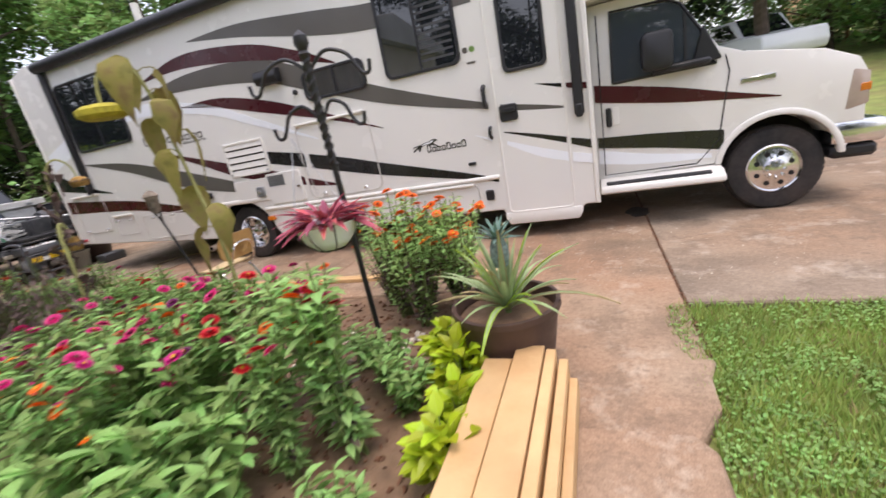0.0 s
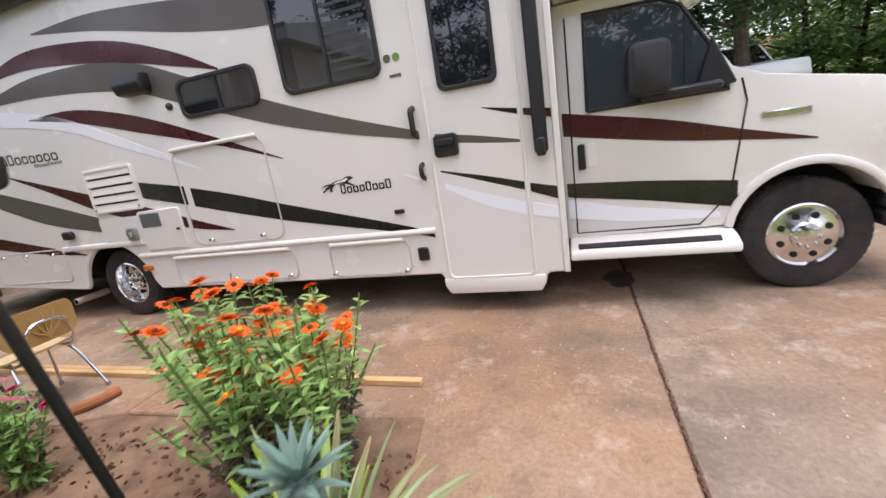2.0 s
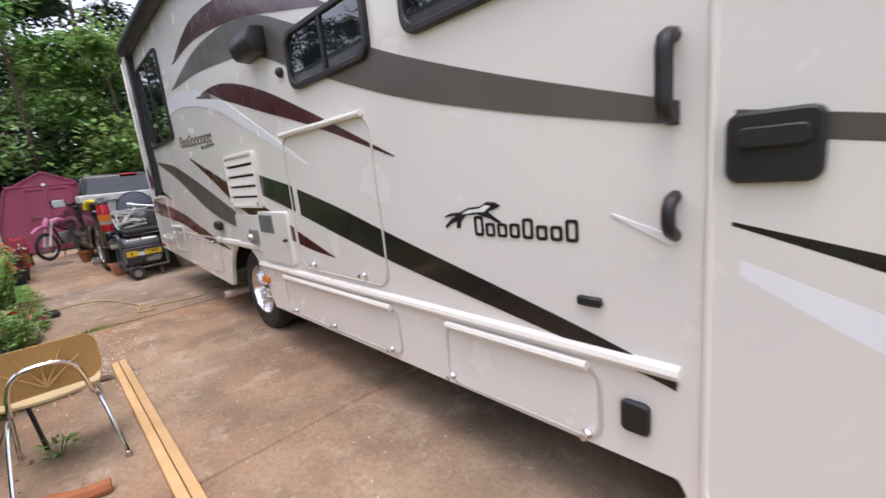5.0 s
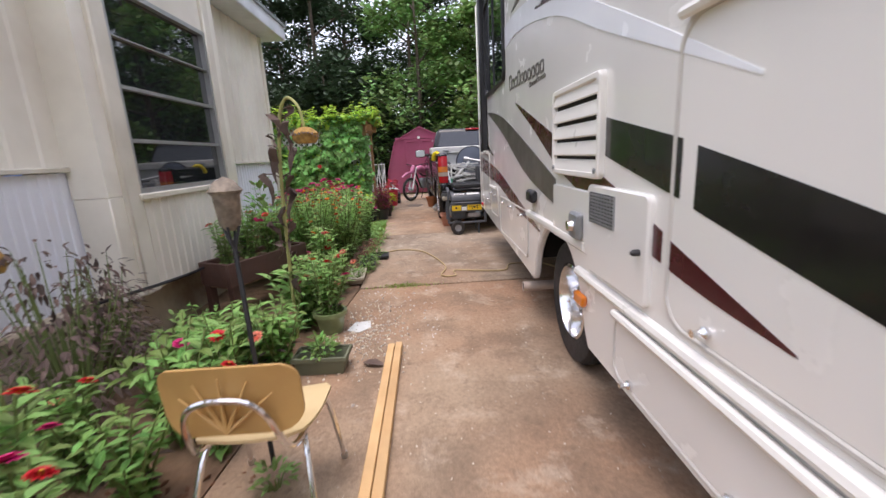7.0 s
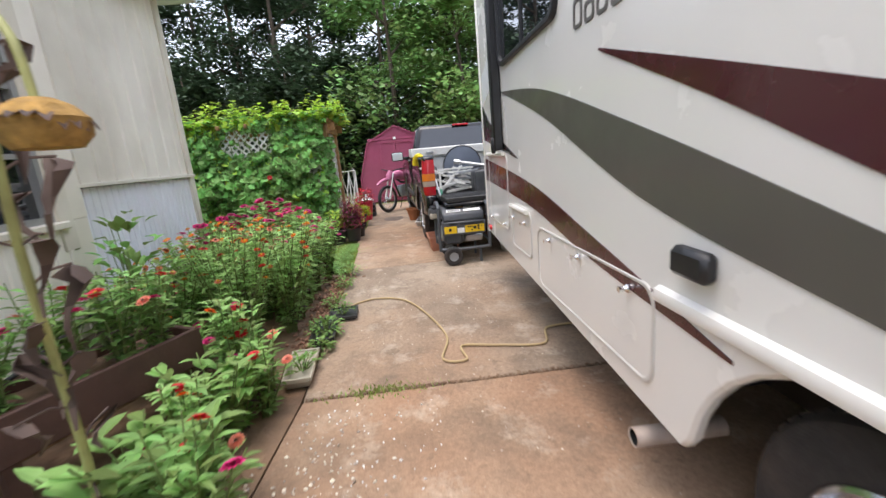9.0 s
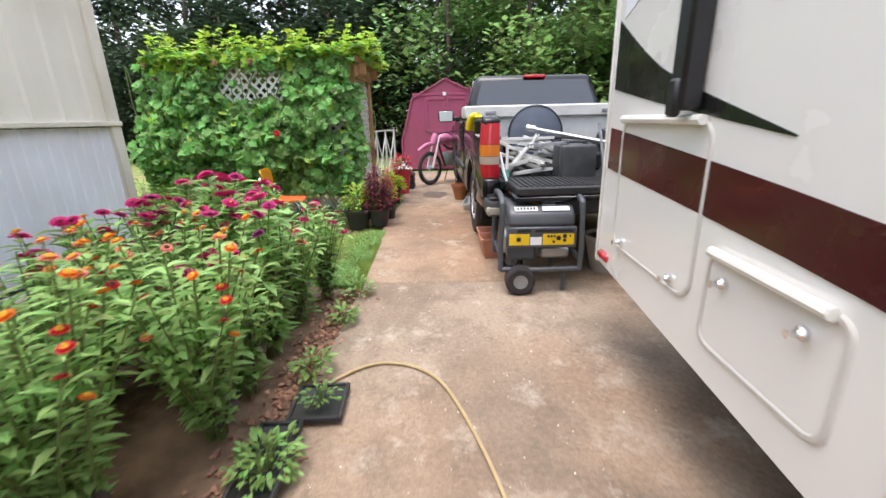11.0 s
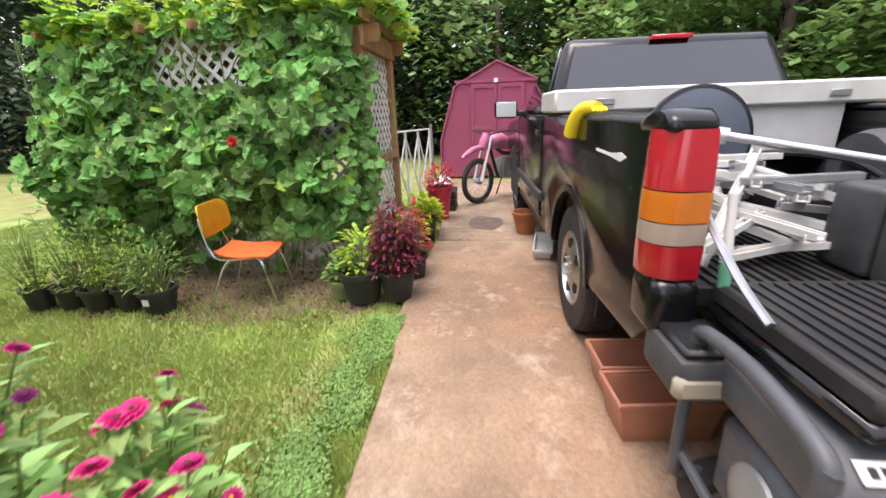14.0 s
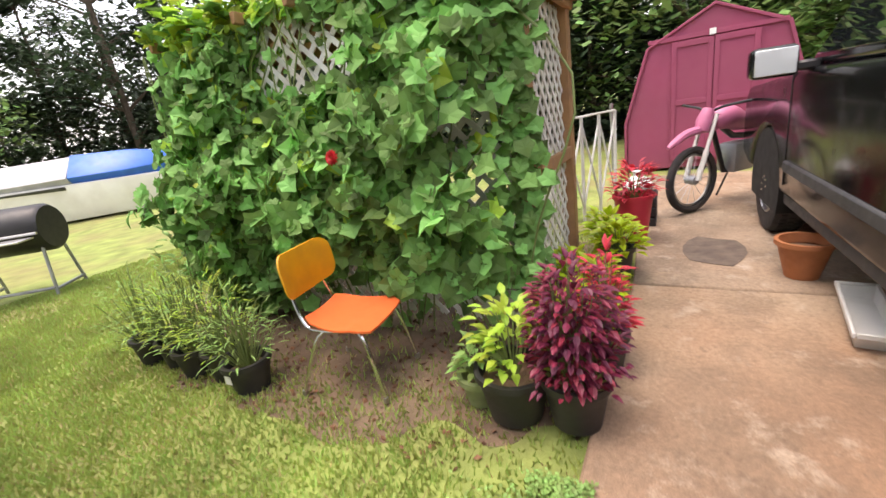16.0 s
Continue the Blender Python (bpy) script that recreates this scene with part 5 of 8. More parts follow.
lp("grip", MB().tube([(0.0, 0, 0.0), (-0.01, 0.0, 0.09)], [0.018, 0.020], 10), GREEN_PLASTIC, st, "green plastic grip", smooth=True)
lp("bar", MB().tube([(-0.01, 0, 0.09), (-0.05, 0.01, 0.29)], 0.014, 10), BOX_WHITE, st, smooth=True)
st = on_truck("wheel_trim", "grey ringed tyre lying by the bed wall", "tyre", (-1.05, 1.55, 0.85))
lp("ring", MB().lathe([(0.10, -0.12), (0.19, -0.12), (0.21, -0.06), (0.21, 0.06), (0.19, 0.12), (0.10, 0.12), (0.10, -0.12)], (0, 0, 0.11), "y", 28, False), TRUCK_GREY, st, smooth=True)
st = on_truck("scrap_box", "black plastic crate with tangled scrap", "crate", (-0.85, 1.0, 0.776))
lp("shell", MB().box(-0.3, 0.3, -0.25, 0.25, 0, 0.16), BLACK, st, bevel=0.02)
lp("handle", MB().tube(spline([(-0.2, -0.2, 0.22), (-0.1, -0.1, 0.30), (0.1, 0.1, 0.29), (0.2, 0.2, 0.22)]), 0.015), BLACK, st, smooth=True)
st = on_truck("timber_offcut", "short brown timber offcut on the tailgate", "timber", (-0.2, 1.66, 0.776))
lp("block", MB().obox(pose(0, 0, 0.05, 0, 0, 40), 0.22, 0.12, 0.10), POST_WOOD, st, bevel=0.006)
gl = on_truck("rubber_glove", "yellow rubber glove draped over the bed rail", "glove", (-0.98, 0.02, 1.296))
line = spline([(-0.13, -0.045, -0.11), (-0.095, -0.04, -0.045), (-0.05, -0.02, 0.012), (0.0, 0.01, 0.026), (0.07, 0.03, 0.024)], 4)
k = len(line)
lp("cuff", MB().tube(line[:k // 2 + 1], [0.040 - 0.010 * i / k for i in range(k // 2 + 1)], 12), GLOVE, gl, smooth=True)
lp("palm", MB().tube(line[k // 2:], [0.034 - 0.006 * i / k for i in range(k - k // 2)], 12), GLOVE, gl, smooth=True)
for k in range(4):
    lp("finger", MB().tube([(0.06, 0.01 + 0.014 * k, 0.024), (0.10, 0.004 + 0.018 * k, 0.02), (0.135 - 0.01 * abs(k - 1), 0.02 * k, 0.008)], [0.011, 0.010, 0.007], 8), GLOVE, gl, smooth=True)

# ---- generator ----
gen = thing("generator", (-8.75, 4.32, 0), "dark grey portable generator with yellow control panel", "generator")
GX, GY0, GY1 = -8.78, 4.03, 4.61


def gp(name, mb, material, label="", parent=None, **kw):
    return part(name, mb, material, parent or gen, label, **kw)


for x in (GX, GX - 0.50):
    f = [(x, GY0, 0.70), (x, GY0 - 0.01, 0.24), (x, GY0 + 0.05, 0.19), (x, GY1 - 0.05, 0.19), (x, GY1 + 0.01, 0.24), (x, GY1, 0.70)]
    gp("frame_hoop", MB().tube(spline(f, 5), 0.02, 10), GEN_GREY, smooth=True)
for y in (GY0, GY1):
    gp("frame_bar", MB().tube(spline([(GX, y, 0.66), (GX - 0.03, y, 0.71), (GX - 0.25, y, 0.735), (GX - 0.47, y, 0.71), (GX - 0.5, y, 0.66)], 5), 0.022, 10), GEN_GREY, smooth=True)
    gp("frame_bar", MB().tube([(GX, y, 0.27), (GX - 0.5, y, 0.27)], 0.016, 8), GEN_GREY, smooth=True)
gp("fuel_tank", MB().prism([(GX + 0.0, 0.52), (GX - 0.02, 0.615), (GX - 0.10, 0.665), (GX - 0.44, 0.665), (GX - 0.50, 0.61), (GX - 0.50, 0.52)], "y", GY0 + 0.04, GY1 - 0.04), GEN_GREY, bevel=0.03, segs=3)
gp("fuel_cap", MB().lathe([(0.045, 0), (0.05, 0.01), (0.045, 0.022), (0.0, 0.026)], (GX - 0.18, GY0 + 0.27, 0.666), "z", 18), POST_WOOD, "rusty fuel cap", smooth=True)
gp("label_plate", MB().add([], []).obox(pose(GX - 0.055, GY0 + 0.18, 0.645, 0, 31, 0), 0.045, 0.17, 0.004), LABEL_WHITE)
gp("label_plate", MB().obox(pose(GX - 0.055, GY0 + 0.40, 0.645, 0, 31, 0), 0.045, 0.20, 0.004), LABEL_WHITE)
for k in range(6):
    gp("label_bar", MB().obox(pose(GX - 0.053, GY0 + 0.12 + 0.024 * k, 0.6485, 0, 31, 0), 0.022, 0.014, 0.003), BLACK)
gp("sticker", MB().obox(pose(GX - 0.13, GY0 + 0.36, 0.668, 0, 3, 0), 0.05, 0.10, 0.004), LABEL_WHITE)
gp("sticker", MB().obox(pose(GX - 0.24, GY0 + 0.36, 0.6685, 0, 0, 8), 0.09, 0.07, 0.004).obox(pose(GX - 0.24, GY0 + 0.44, 0.6685, 0, 0, 8), 0.09, 0.07, 0.004), LABEL_WHITE)
cp = gp("control_panel", MB().box(GX - 0.03, GX + 0.012, GY0 + 0.03, GY1 - 0.03, 0.36, 0.52), GEN_GREY, bevel=0.008)
gp("panel_face", MB().box(GX + 0.012, GX + 0.016, GY0 + 0.05, GY0 + 0.20, 0.385, 0.47), YELLOW, "yellow panel", cp)
gp("panel_face", MB().box(GX + 0.012, GX + 0.016, GY0 + 0.30, GY1 - 0.05, 0.385, 0.47), YELLOW, "yellow panel", cp)
gp("data_plate", MB().box(GX + 0.012, GX + 0.016, GY0 + 0.207, GY0 + 0.292, 0.385, 0.445), LABEL_WHITE, "", cp)
gp("switch", MB().box(GX + 0.016, GX + 0.026, GY0 + 0.105, GY0 + 0.135, 0.415, 0.445), BLACK, "", cp, bevel=0.003)
for y, z, r in ((0.34, 0.452, 0.009), (0.362, 0.452, 0.009), (0.385, 0.452, 0.009), (0.415, 0.437, 0.018), (0.46, 0.452, 0.015), (0.46, 0.42, 0.012), (0.38, 0.41, 0.010), (0.50, 0.452, 0.007)):
    gp("socket", MB().lathe([(r, 0.016), (r, 0.022), (r * 0.6, 0.023)], (GX, GY0 + y, z), "x", 12), BLACK, "", cp)
gp("meter_strip", MB().box(GX + 0.012, GX + 0.018, GY0 + 0.11, GY0 + 0.21, 0.485, 0.505).box(GX + 0.012, GX + 0.018, GY0 + 0.24, GY1 - 0.06, 0.485, 0.502), BLACK, "", cp)
eng = gp("engine", MB().box(GX - 0.42, GX - 0.06, GY0 + 0.05, GY0 + 0.28, 0.23, 0.50), GEN_GREY, bevel=0.03)
gp("starter_cover", MB().lathe([(0.11, 0.03), (0.10, 0.0), (0.05, -0.02), (0.0, -0.025)], (GX - 0.22, GY0 + 0.04, 0.36), "y", 20), GREY_METAL, "", eng, smooth=True)
gp("alternator", MB().lathe([(0.11, 0.26), (0.12, 0.28), (0.12, 0.5), (0.10, 0.54)], (GX - 0.25, GY0, 0.34), "y", 20), GREY_METAL, smooth=True)
gp("muffler", MB().box(GX - 0.16, GX - 0.06, GY0 + 0.30, GY1 - 0.06, 0.25, 0.35), STEEL, bevel=0.02)
for y in (GY0 + 0.135, ):
    for x in (GX + 0.03, GX - 0.50):
        w = gp("wheel", MB().lathe([(0.055, 0.05), (0.095, 0.05), (0.112, 0.035), (0.112, -0.035), (0.095, -0.05), (0.055, -0.05)], (x, y, 0.113), "x", 24, False), RUBBER, smooth=True)
        gp("hub", MB().lathe([(0.06, -0.04), (0.062, 0.045), (0.03, 0.035), (0.0, 0.04)], (x, y, 0.113), "x", 18), GREY_METAL, "", w, smooth=True)
    gp("axle", MB().tube([(GX - 0.5, y, 0.113), (GX + 0.03, y, 0.113)], 0.01, 6), STEEL)
for x in (GX - 0.04, GX - 0.46):
    gp("leg", MB().tube([(x, GY1 - 0.1, 0.20), (x, GY1 - 0.1, 0.0)], 0.016, 8), GEN_GREY)


# ---- pots ----
def pot_mesh(r0, r1, h, lip=0.015):
    return MB().lathe([(0.0, 0.0), (r0, 0.0), (r1, h - 0.03), (r1 + lip, h - 0.03), (r1 + lip, h), (r1 - 0.008, h), (r1 - 0.02, h - 0.06)], seg=28, close=False)


def pot(name, at, r0, r1, h, material, label, group="", fill=True, lip=0.015):
    t = thing(name, at, label, "plant pot", group)
    part("shell", pot_mesh(r0, r1, h, lip), material, t, local=True, smooth=True)
    if fill:
        part("soil", MB().lathe([(0.0, h - 0.065), (r1 - 0.014, h - 0.07)], seg=20, close=False), SOIL, t, local=True)
    return t


def trough_pot(at, rz, lx, ly, h, material, label, group=""):
    t = thing("planter_box", at, label, "planter", group, rz=rz)
    a, b = lx / 2, ly / 2
    vs = []
    for s, z in ((0.86, 0.0), (1.0, h - 0.014), (0.95, h - 0.014), (0.82, 0.03)):
        vs += [(a * s, b * s, z), (-a * s, b * s, z), (-a * s, -b * s, z), (a * s, -b * s, z)]
    fs = [(0, 3, 2, 1), (12, 13, 14, 15)] + [(i * 4 + k, i * 4 + (k + 1) % 4, (i + 1) * 4 + (k + 1) % 4, (i + 1) * 4 + k) for i in range(3) for k in range(4)]
    part("shell", MB().add(vs, fs), material, t, local=True, bevel=0.006, segs=2)
    w = 0.012
    for x0, x1, y0, y1 in ((-a - w, a + w, b - 0.004, b + w), (-a - w, a + w, -b - w, -b + 0.004), (-a - w, -a + 0.004, -b + 0.004, b - 0.004), (a - 0.004, a + w, -b + 0.004, b - 0.004)):
        part("rim", MB().box(x0, x1, y0, y1, h - 0.03, h), material, t, local=True, bevel=0.004)
    return t


trough_pot((-9.72, 4.14, 0), 96, 0.42, 0.22, 0.20, TERRACOTTA, "terracotta plastic trough standing empty on concrete", "empty troughs")
trough_pot((-10.00, 4.16, 0), 94, 0.46, 0.24, 0.19, TERRACOTTA, "terracotta plastic trough standing empty on concrete", "empty troughs")
t = trough_pot((-12.15, 3.93, 0), 172, 0.62, 0.16, 0.10, BOX_WHITE, "narrow white plastic trough under the truck")
pot("clay_pot", (-12.78, 3.80, 0), 0.09, 0.145, 0.25, CLAY, "brown clay pot beside the truck's front wheel")
pot("flower_pot", (-9.27, 5.00, 0), 0.13, 0.19, 0.32, POT_BEIGE, "large empty beige pot beside the generator", fill=False)
pot("flower_pot", (-9.27, 5.00, 0.14), 0.12, 0.15, 0.16, POT_BLACK, "black pot nested inside the beige pot")
pot("flower_pot", (-9.42, 5.46, 0), 0.18, 0.235, 0.34, POT_BROWN, "wide dark brown pot under the truck's tailgate", fill=False)
solo("storage_box", MB().box(-9.0, -8.72, 5.1, 5.5, 0.0, 0.16), GEN_GREY, "dark blue-grey plastic box on the concrete", "box", bevel=0.02)


# ---- shed ----
shed = thing("shed", (-17.0, 3.5, 0), "magenta painted barn shed with double doors", "shed")
SX = -17.2
prof = [(2.38, 0.0), (2.38, 0.75), (2.68, 1.80), (3.52, 2.24), (4.36, 1.86), (4.68, 0.75), (4.68, 0.0)]
part("front_wall", MB().prism(prof, "x", SX - 0.06, SX), SHED_RED, shed, bevel=0.01)
part("back_wall", MB().prism(prof, "x", SX - 2.6, SX - 2.54), SHED_RED, shed)
rp = [(2.34, -0.0), (2.34, 0.76), (2.65, 1.82), (3.52, 2.28), (4.39, 1.88), (4.72, 0.76), (4.72, 0.0), (4.68, 0.0), (4.68, 0.75), (4.35, 1.85), (3.52, 2.24), (2.69, 1.80), (2.38, 0.75), (2.38, 0.0)]
part("roof", MB().prism(rp, "x", SX - 2.65, SX + 0.04), SHED_RED, shed, bevel=0.006)
for y0, y1 in ((3.0, 3.52), (3.535, 4.06)):
    d = part("door", MB().box(SX, SX + 0.03, y0, y1, 0.12, 1.84), SHED_RED, shed, bevel=0.006)
    for a, b, c, e in ((y0, y0 + 0.06, 0.12, 1.84), (y1 - 0.06, y1, 0.12, 1.84), (y0 + 0.06, y1 - 0.06, 0.12, 0.2), (y0 + 0.06, y1 - 0.06, 1.76, 1.84), (y0 + 0.06, y1 - 0.06, 0.95, 1.03)):
        part("batten", MB().box(SX + 0.03, SX + 0.05, a, b, c, e), SHED_RED, d, bevel=0.004)
part("trim", MB().box(SX, SX + 0.035, 2.68, 4.36, 1.86, 1.92), SHED_RED, shed, bevel=0.004)
part("emblem", MB().box(SX + 0.05, SX + 0.06, 3.46, 3.54, 1.86, 1.94), LABEL_WHITE, shed)
solo("antenna_pole", MB().tube([(-22.6, 3.3, -0.3), (-22.7, 3.25, 3.9)], 0.035, 10), GREY_METAL, "thin grey metal pole rising behind the shed", "pole", smooth=True)
solo("fence_post", MB().tube([(-17.6, 2.12, -0.1), (-17.55, 2.1, 1.1)], 0.03, 8), GREY_METAL, "thin weathered fence post beside the shed", "post", smooth=True)

# ---- arbor ----
arbor = thing("vine_arbor", (-12.2, 1.0, 0), "timber arbor with white lattice sides, overgrown", "arbor")
for x, y in ((-12.64, 2.38), (-11.75, 2.36), (-12.64, -0.28), (-11.75, -0.28)):
    part("post", MB().box(x - 0.05, x + 0.05, y - 0.05, y + 0.05, -0.1, 1.98), POST_WOOD, arbor, bevel=0.008)
for x in (-12.64, -11.75):
    part("beam", MB().box(x - 0.02, x + 0.02, -0.38, 2.55, 1.88, 2.02), POST_WOOD, arbor, bevel=0.006)
for i in range(7):
    part("rafter", MB().box(-12.7, -11.55, -0.32 + i * 0.46, -0.28 + i * 0.46, 2.02, 2.09), POST_WOOD, arbor, bevel=0.005)
part("rail", MB().box(-12.59, -11.80, 2.40, 2.43, 0.90, 0.98), POST_WOOD, arbor, bevel=0.005)


def lattice(x0, y0, x1, y1, z0, z1, step=0.125):
    mb = MB()
    L = math.hypot(x1 - x0, y1 - y0)
    ux, uy = (x1 - x0) / L, (y1 - y0) / L
    H = z1 - z0
    for sgn in (1, -1):
        k = -H
        while k < L:
            a, b = max(k, 0), min(k + H, L)
            if b > a + 0.02:
                za, zb = z0 + (a - k), z0 + (b - k)
                if sgn < 0:
                    za, zb = z1 - (a - k), z1 - (b - k)
                n = 0.004 * sgn
                p = Vector((x0 + ux * a - uy * n, y0 + uy * a + ux * n, za))
                q = Vector((x0 + ux * b - uy * n, y0 + uy * b + ux * n, zb))
                d = (q - p)
                mid = (p + q) / 2
                m = Matrix.Translation(mid) @ Matrix((Vector((ux, uy, 0)) * 1.0, Vector((-uy, ux, 0)), Vector((0, 0, 1)))).transposed().to_4x4() @ pose(0, 0, 0, 0, -45 * sgn, 0)
                mb.obox(m, d.length, 0.007, 0.034)
            k += step
    return mb


part("lattice_panel", lattice(-11.70, -0.36, -11.70, 2.33, 0.06, 1.99), LATTICE, arbor, "white lattice panel")
part("side_beam", MB().box(-12.70, -11.62, 2.41, 2.45, 1.84, 1.99), POST_WOOD, arbor, bevel=0.006)
part("lattice_panel", lattice(-12.585, 2.375, -11.805, 2.375, 0.10, 1.84), LATTICE, arbor, "white lattice panel")


# ---- chairs ----
def school_chair(at, rz, back_mat, seat_mat, label, ribs=False, lift=0.0):
    """Moulded seat and back on bent tube legs; it faces its own -x."""
    c = thing("school_chair", at, label, "chair", rz=rz)
    sh = 0.405
    n = 8
    seat = MB()
    rows = []
    for i in range(n + 1):
        u = i / n
        x = 0.19 - 0.40 * u
        w = 0.17 + 0.035 * math.sin(math.pi * min(u * 1.3, 1) * 0.5)
        for j in range(7):
            v = j / 6 * 2 - 1
            z = sh + 0.012 * v * v - 0.022 * math.sin(math.pi * u) - (0.03 * max(u - 0.82, 0) / 0.18) + 0.02 * (1 - u) ** 4
            y = v * w * (1 if 0 < i < n else 0.85)
            rows.append((x, y, z))
    top = rows
    k = len(top)
    vs = top + [(x, y, z - 0.012) for x, y, z in top]
    fs = []
    for i in range(n):
        for j in range(6):
            a = i * 7 + j
            fs += [(a, a + 1, a + 8, a + 7), (a + k, a + 7 + k, a + 8 + k, a + 1 + k)]
    for i in range(n):
        fs += [(i * 7, i * 7 + 7, i * 7 + 7 + k, i * 7 + k), (i * 7 + 6, i * 7 + 6 + k, i * 7 + 13 + k, i * 7 + 13)]
    for j in range(6):
        fs += [(j, j + k, j + 1 + k, j + 1), (n * 7 + j, n * 7 + j + 1, n * 7 + j + 1 + k, n * 7 + j + k)]
    part("seat", seat.add(vs, fs), seat_mat, c, local=True, smooth=True)
    back = MB()
    out = rrect(-0.215, 0.215, 0.47 + lift, 0.71 + lift, 0.07, 4)
    m = len(out)
    vs = []
    for off in (0.0, 0.012):
        for y, z in out:
            vs.append((0.235 + 0.10 * (z - 0.47) - 0.055 * (y / 0.215) ** 2 + off, y, z))
    vs += [(0.235 + 0.012 + 0.1 * lift + off, 0, 0.59 + lift) for off in (0.0, 0.012)]
    fs = [(i, (i + 1) % m, (i + 1) % m + m, i + m) for i in range(m)]
    fs += [((i + 1) % m, i, 2 * m) for i in range(m)] + [(i + m, (i + 1) % m + m, 2 * m + 1) for i in range(m)]
    b = part("backrest", back.add(vs, fs), back_mat, c, local=True, smooth=True)
    if ribs:
        for a in (-55, -28, 0, 28, 55):
            y1, z1 = 0.17 * math.sin(radians(a)), 0.52 + 0.17 * math.cos(radians(a))
            part("rib", MB().tube([(0.268, 0, 0.51), (0.262 + 0.10 * (z1 - 0.47) - 0.055 * (y1 / 0.215) ** 2 - 0.012, y1, z1)], [0.008, 0.003], 6), back_mat, b, local=True, smooth=True)
    hoop = spline([(-0.12, -0.15, sh - 0.03), (0.08, -0.16, sh - 0.04), (0.20, -0.15, sh + 0.0), (0.265, -0.12, 0.56 + lift), (0.275, -0.06, 0.615 + lift), (0.275, 0.06, 0.615 + lift), (0.265, 0.12, 0.56 + lift), (0.20, 0.15, sh + 0.0),
                   (0.08, 0.16, sh - 0.04), (-0.12, 0.15, sh - 0.03)], 5)
    part("back_frame", MB().tube(hoop, 0.011, 8), CHROME, c, local=True, smooth=True)
    for s in (-1, 1):
        part("leg", MB().tube(spline([(-0.10, 0.15 * s, sh - 0.02), (-0.17, 0.18 * s, sh - 0.08), (-0.24, 0.205 * s, 0.01)], 4), 0.011, 8), CHROME, c, local=True, smooth=True)
        part("leg", MB().tube(spline([(0.05, 0.15 * s, sh - 0.03), (0.13, 0.18 * s, sh - 0.10), (0.25, 0.22 * s, 0.01)], 4), 0.011, 8), CHROME, c, local=True, smooth=True)
        for x, y in ((-0.24, 0.205 * s), (0.25, 0.22 * s)):
            part("glide", MB().lathe([(0.014, 0.0), (0.016, 0.012), (0.012, 0.03)], (x, y, 0), seg=10), STEEL, c, local=True, smooth=True)
    return c


school_chair((-3.40, 3.06, 0), 0, LAMINATE_TAN, LAMINATE_SEAT, "old school chair with tan plastic back and cream seat", True)
school_chair((-11.06, 1.54, -0.03), -82, YELLOW_SHELL, ORANGE_SHELL, "school chair with mustard back and orange seat", lift=0.07)

# ---- lumber ----
for x0, x1, y, w in ((-4.70, -0.72, 3.392, 0.047), (-4.72, -1.15, 3.443, 0.047)):
    solo("board", MB().box(x0, x1, y - w / 2, y + w / 2, 0.001, 0.04), LUMBER, "long pale sawn board lying on the driveway", "board", group="boards on the driveway", bevel=0.004)
for i, (x, w, z0, z1, ye) in enumerate(((-0.285, 0.13, 0.215, 0.255, 1.60), (-0.145, 0.13, 0.235, 0.275, 1.68), (-0.05, 0.045, 0.16, 0.27, 1.66), (0.005, 0.04, 0.10, 0.245, 1.62), (-0.10, 0.14, 0.118, 0.155, 1.60),
                                       (-0.25, 0.14, 0.175, 0.213, 1.64), (-0.25, 0.14, 0.134, 0.172, 1.55), (0.045, 0.035, 0.09, 0.19, 1.56), (-0.25, 0.14, 0.092, 0.131, 1.60), (-0.10, 0.14, 0.195, 0.233, 1.64), (-0.10, 0.14, 0.157, 0.193, 1.58))):
    x, ye = x - 0.09, ye + 0.08
    o = solo("lumber_board", MB().box(x - w / 2, x + w / 2, 0.25, ye, z0, z1), LUMBER, "pale sawn timber board in a stacked pile", "board", group="stacked lumber", bevel=0.004)
    part("end_grain", MB().box(x - w / 2 + 0.005, x + w / 2 - 0.005, ye, ye + 0.002, z0 + 0.005, z1 - 0.005), LUMBER_END, o)
solo("timber_block", MB().box(-0.42, -0.04, 0.5, 0.6, 0.0, 0.09).box(-0.42, -0.04, 1.3, 1.4, 0.0, 0.09), LUMBER, "short timber bearers under the stacked lumber", "timber")
solo("extension_cord", MB().tube(spline([(-7.2, 2.86, 0.01), (-7.55, 2.98, 0.012), (-7.78, 3.23, 0.012), (-7.68, 3.53, 0.012), (-7.3, 3.72, 0.012), (-6.75, 3.86, 0.012), (-6.4, 3.80, 0.012), (-6.35, 3.95, 0.014), (-6.55, 3.95, 0.016),
                                          (-6.5, 4.2, 0.012), (-6.45, 4.5, 0.012), (-6.7, 4.62, 0.012), (-6.6, 5.0, 0.012), (-5.9, 5.2, 0.012)], 8), 0.0085, 8), CORD, "tan extension cord lying across the driveway", "cord", smooth=True)


# ---- plants ----
def rnd_dir(el0=-0.3, el1=0.9):
    a = random.uniform(0, 2 * math.pi)
    z = random.uniform(el0, el1)
    r = math.sqrt(max(0.0, 1 - z * z))
    return Vector((r * math.cos(a), r * math.sin(a), z))


UP = Vector((0, 0, 1))


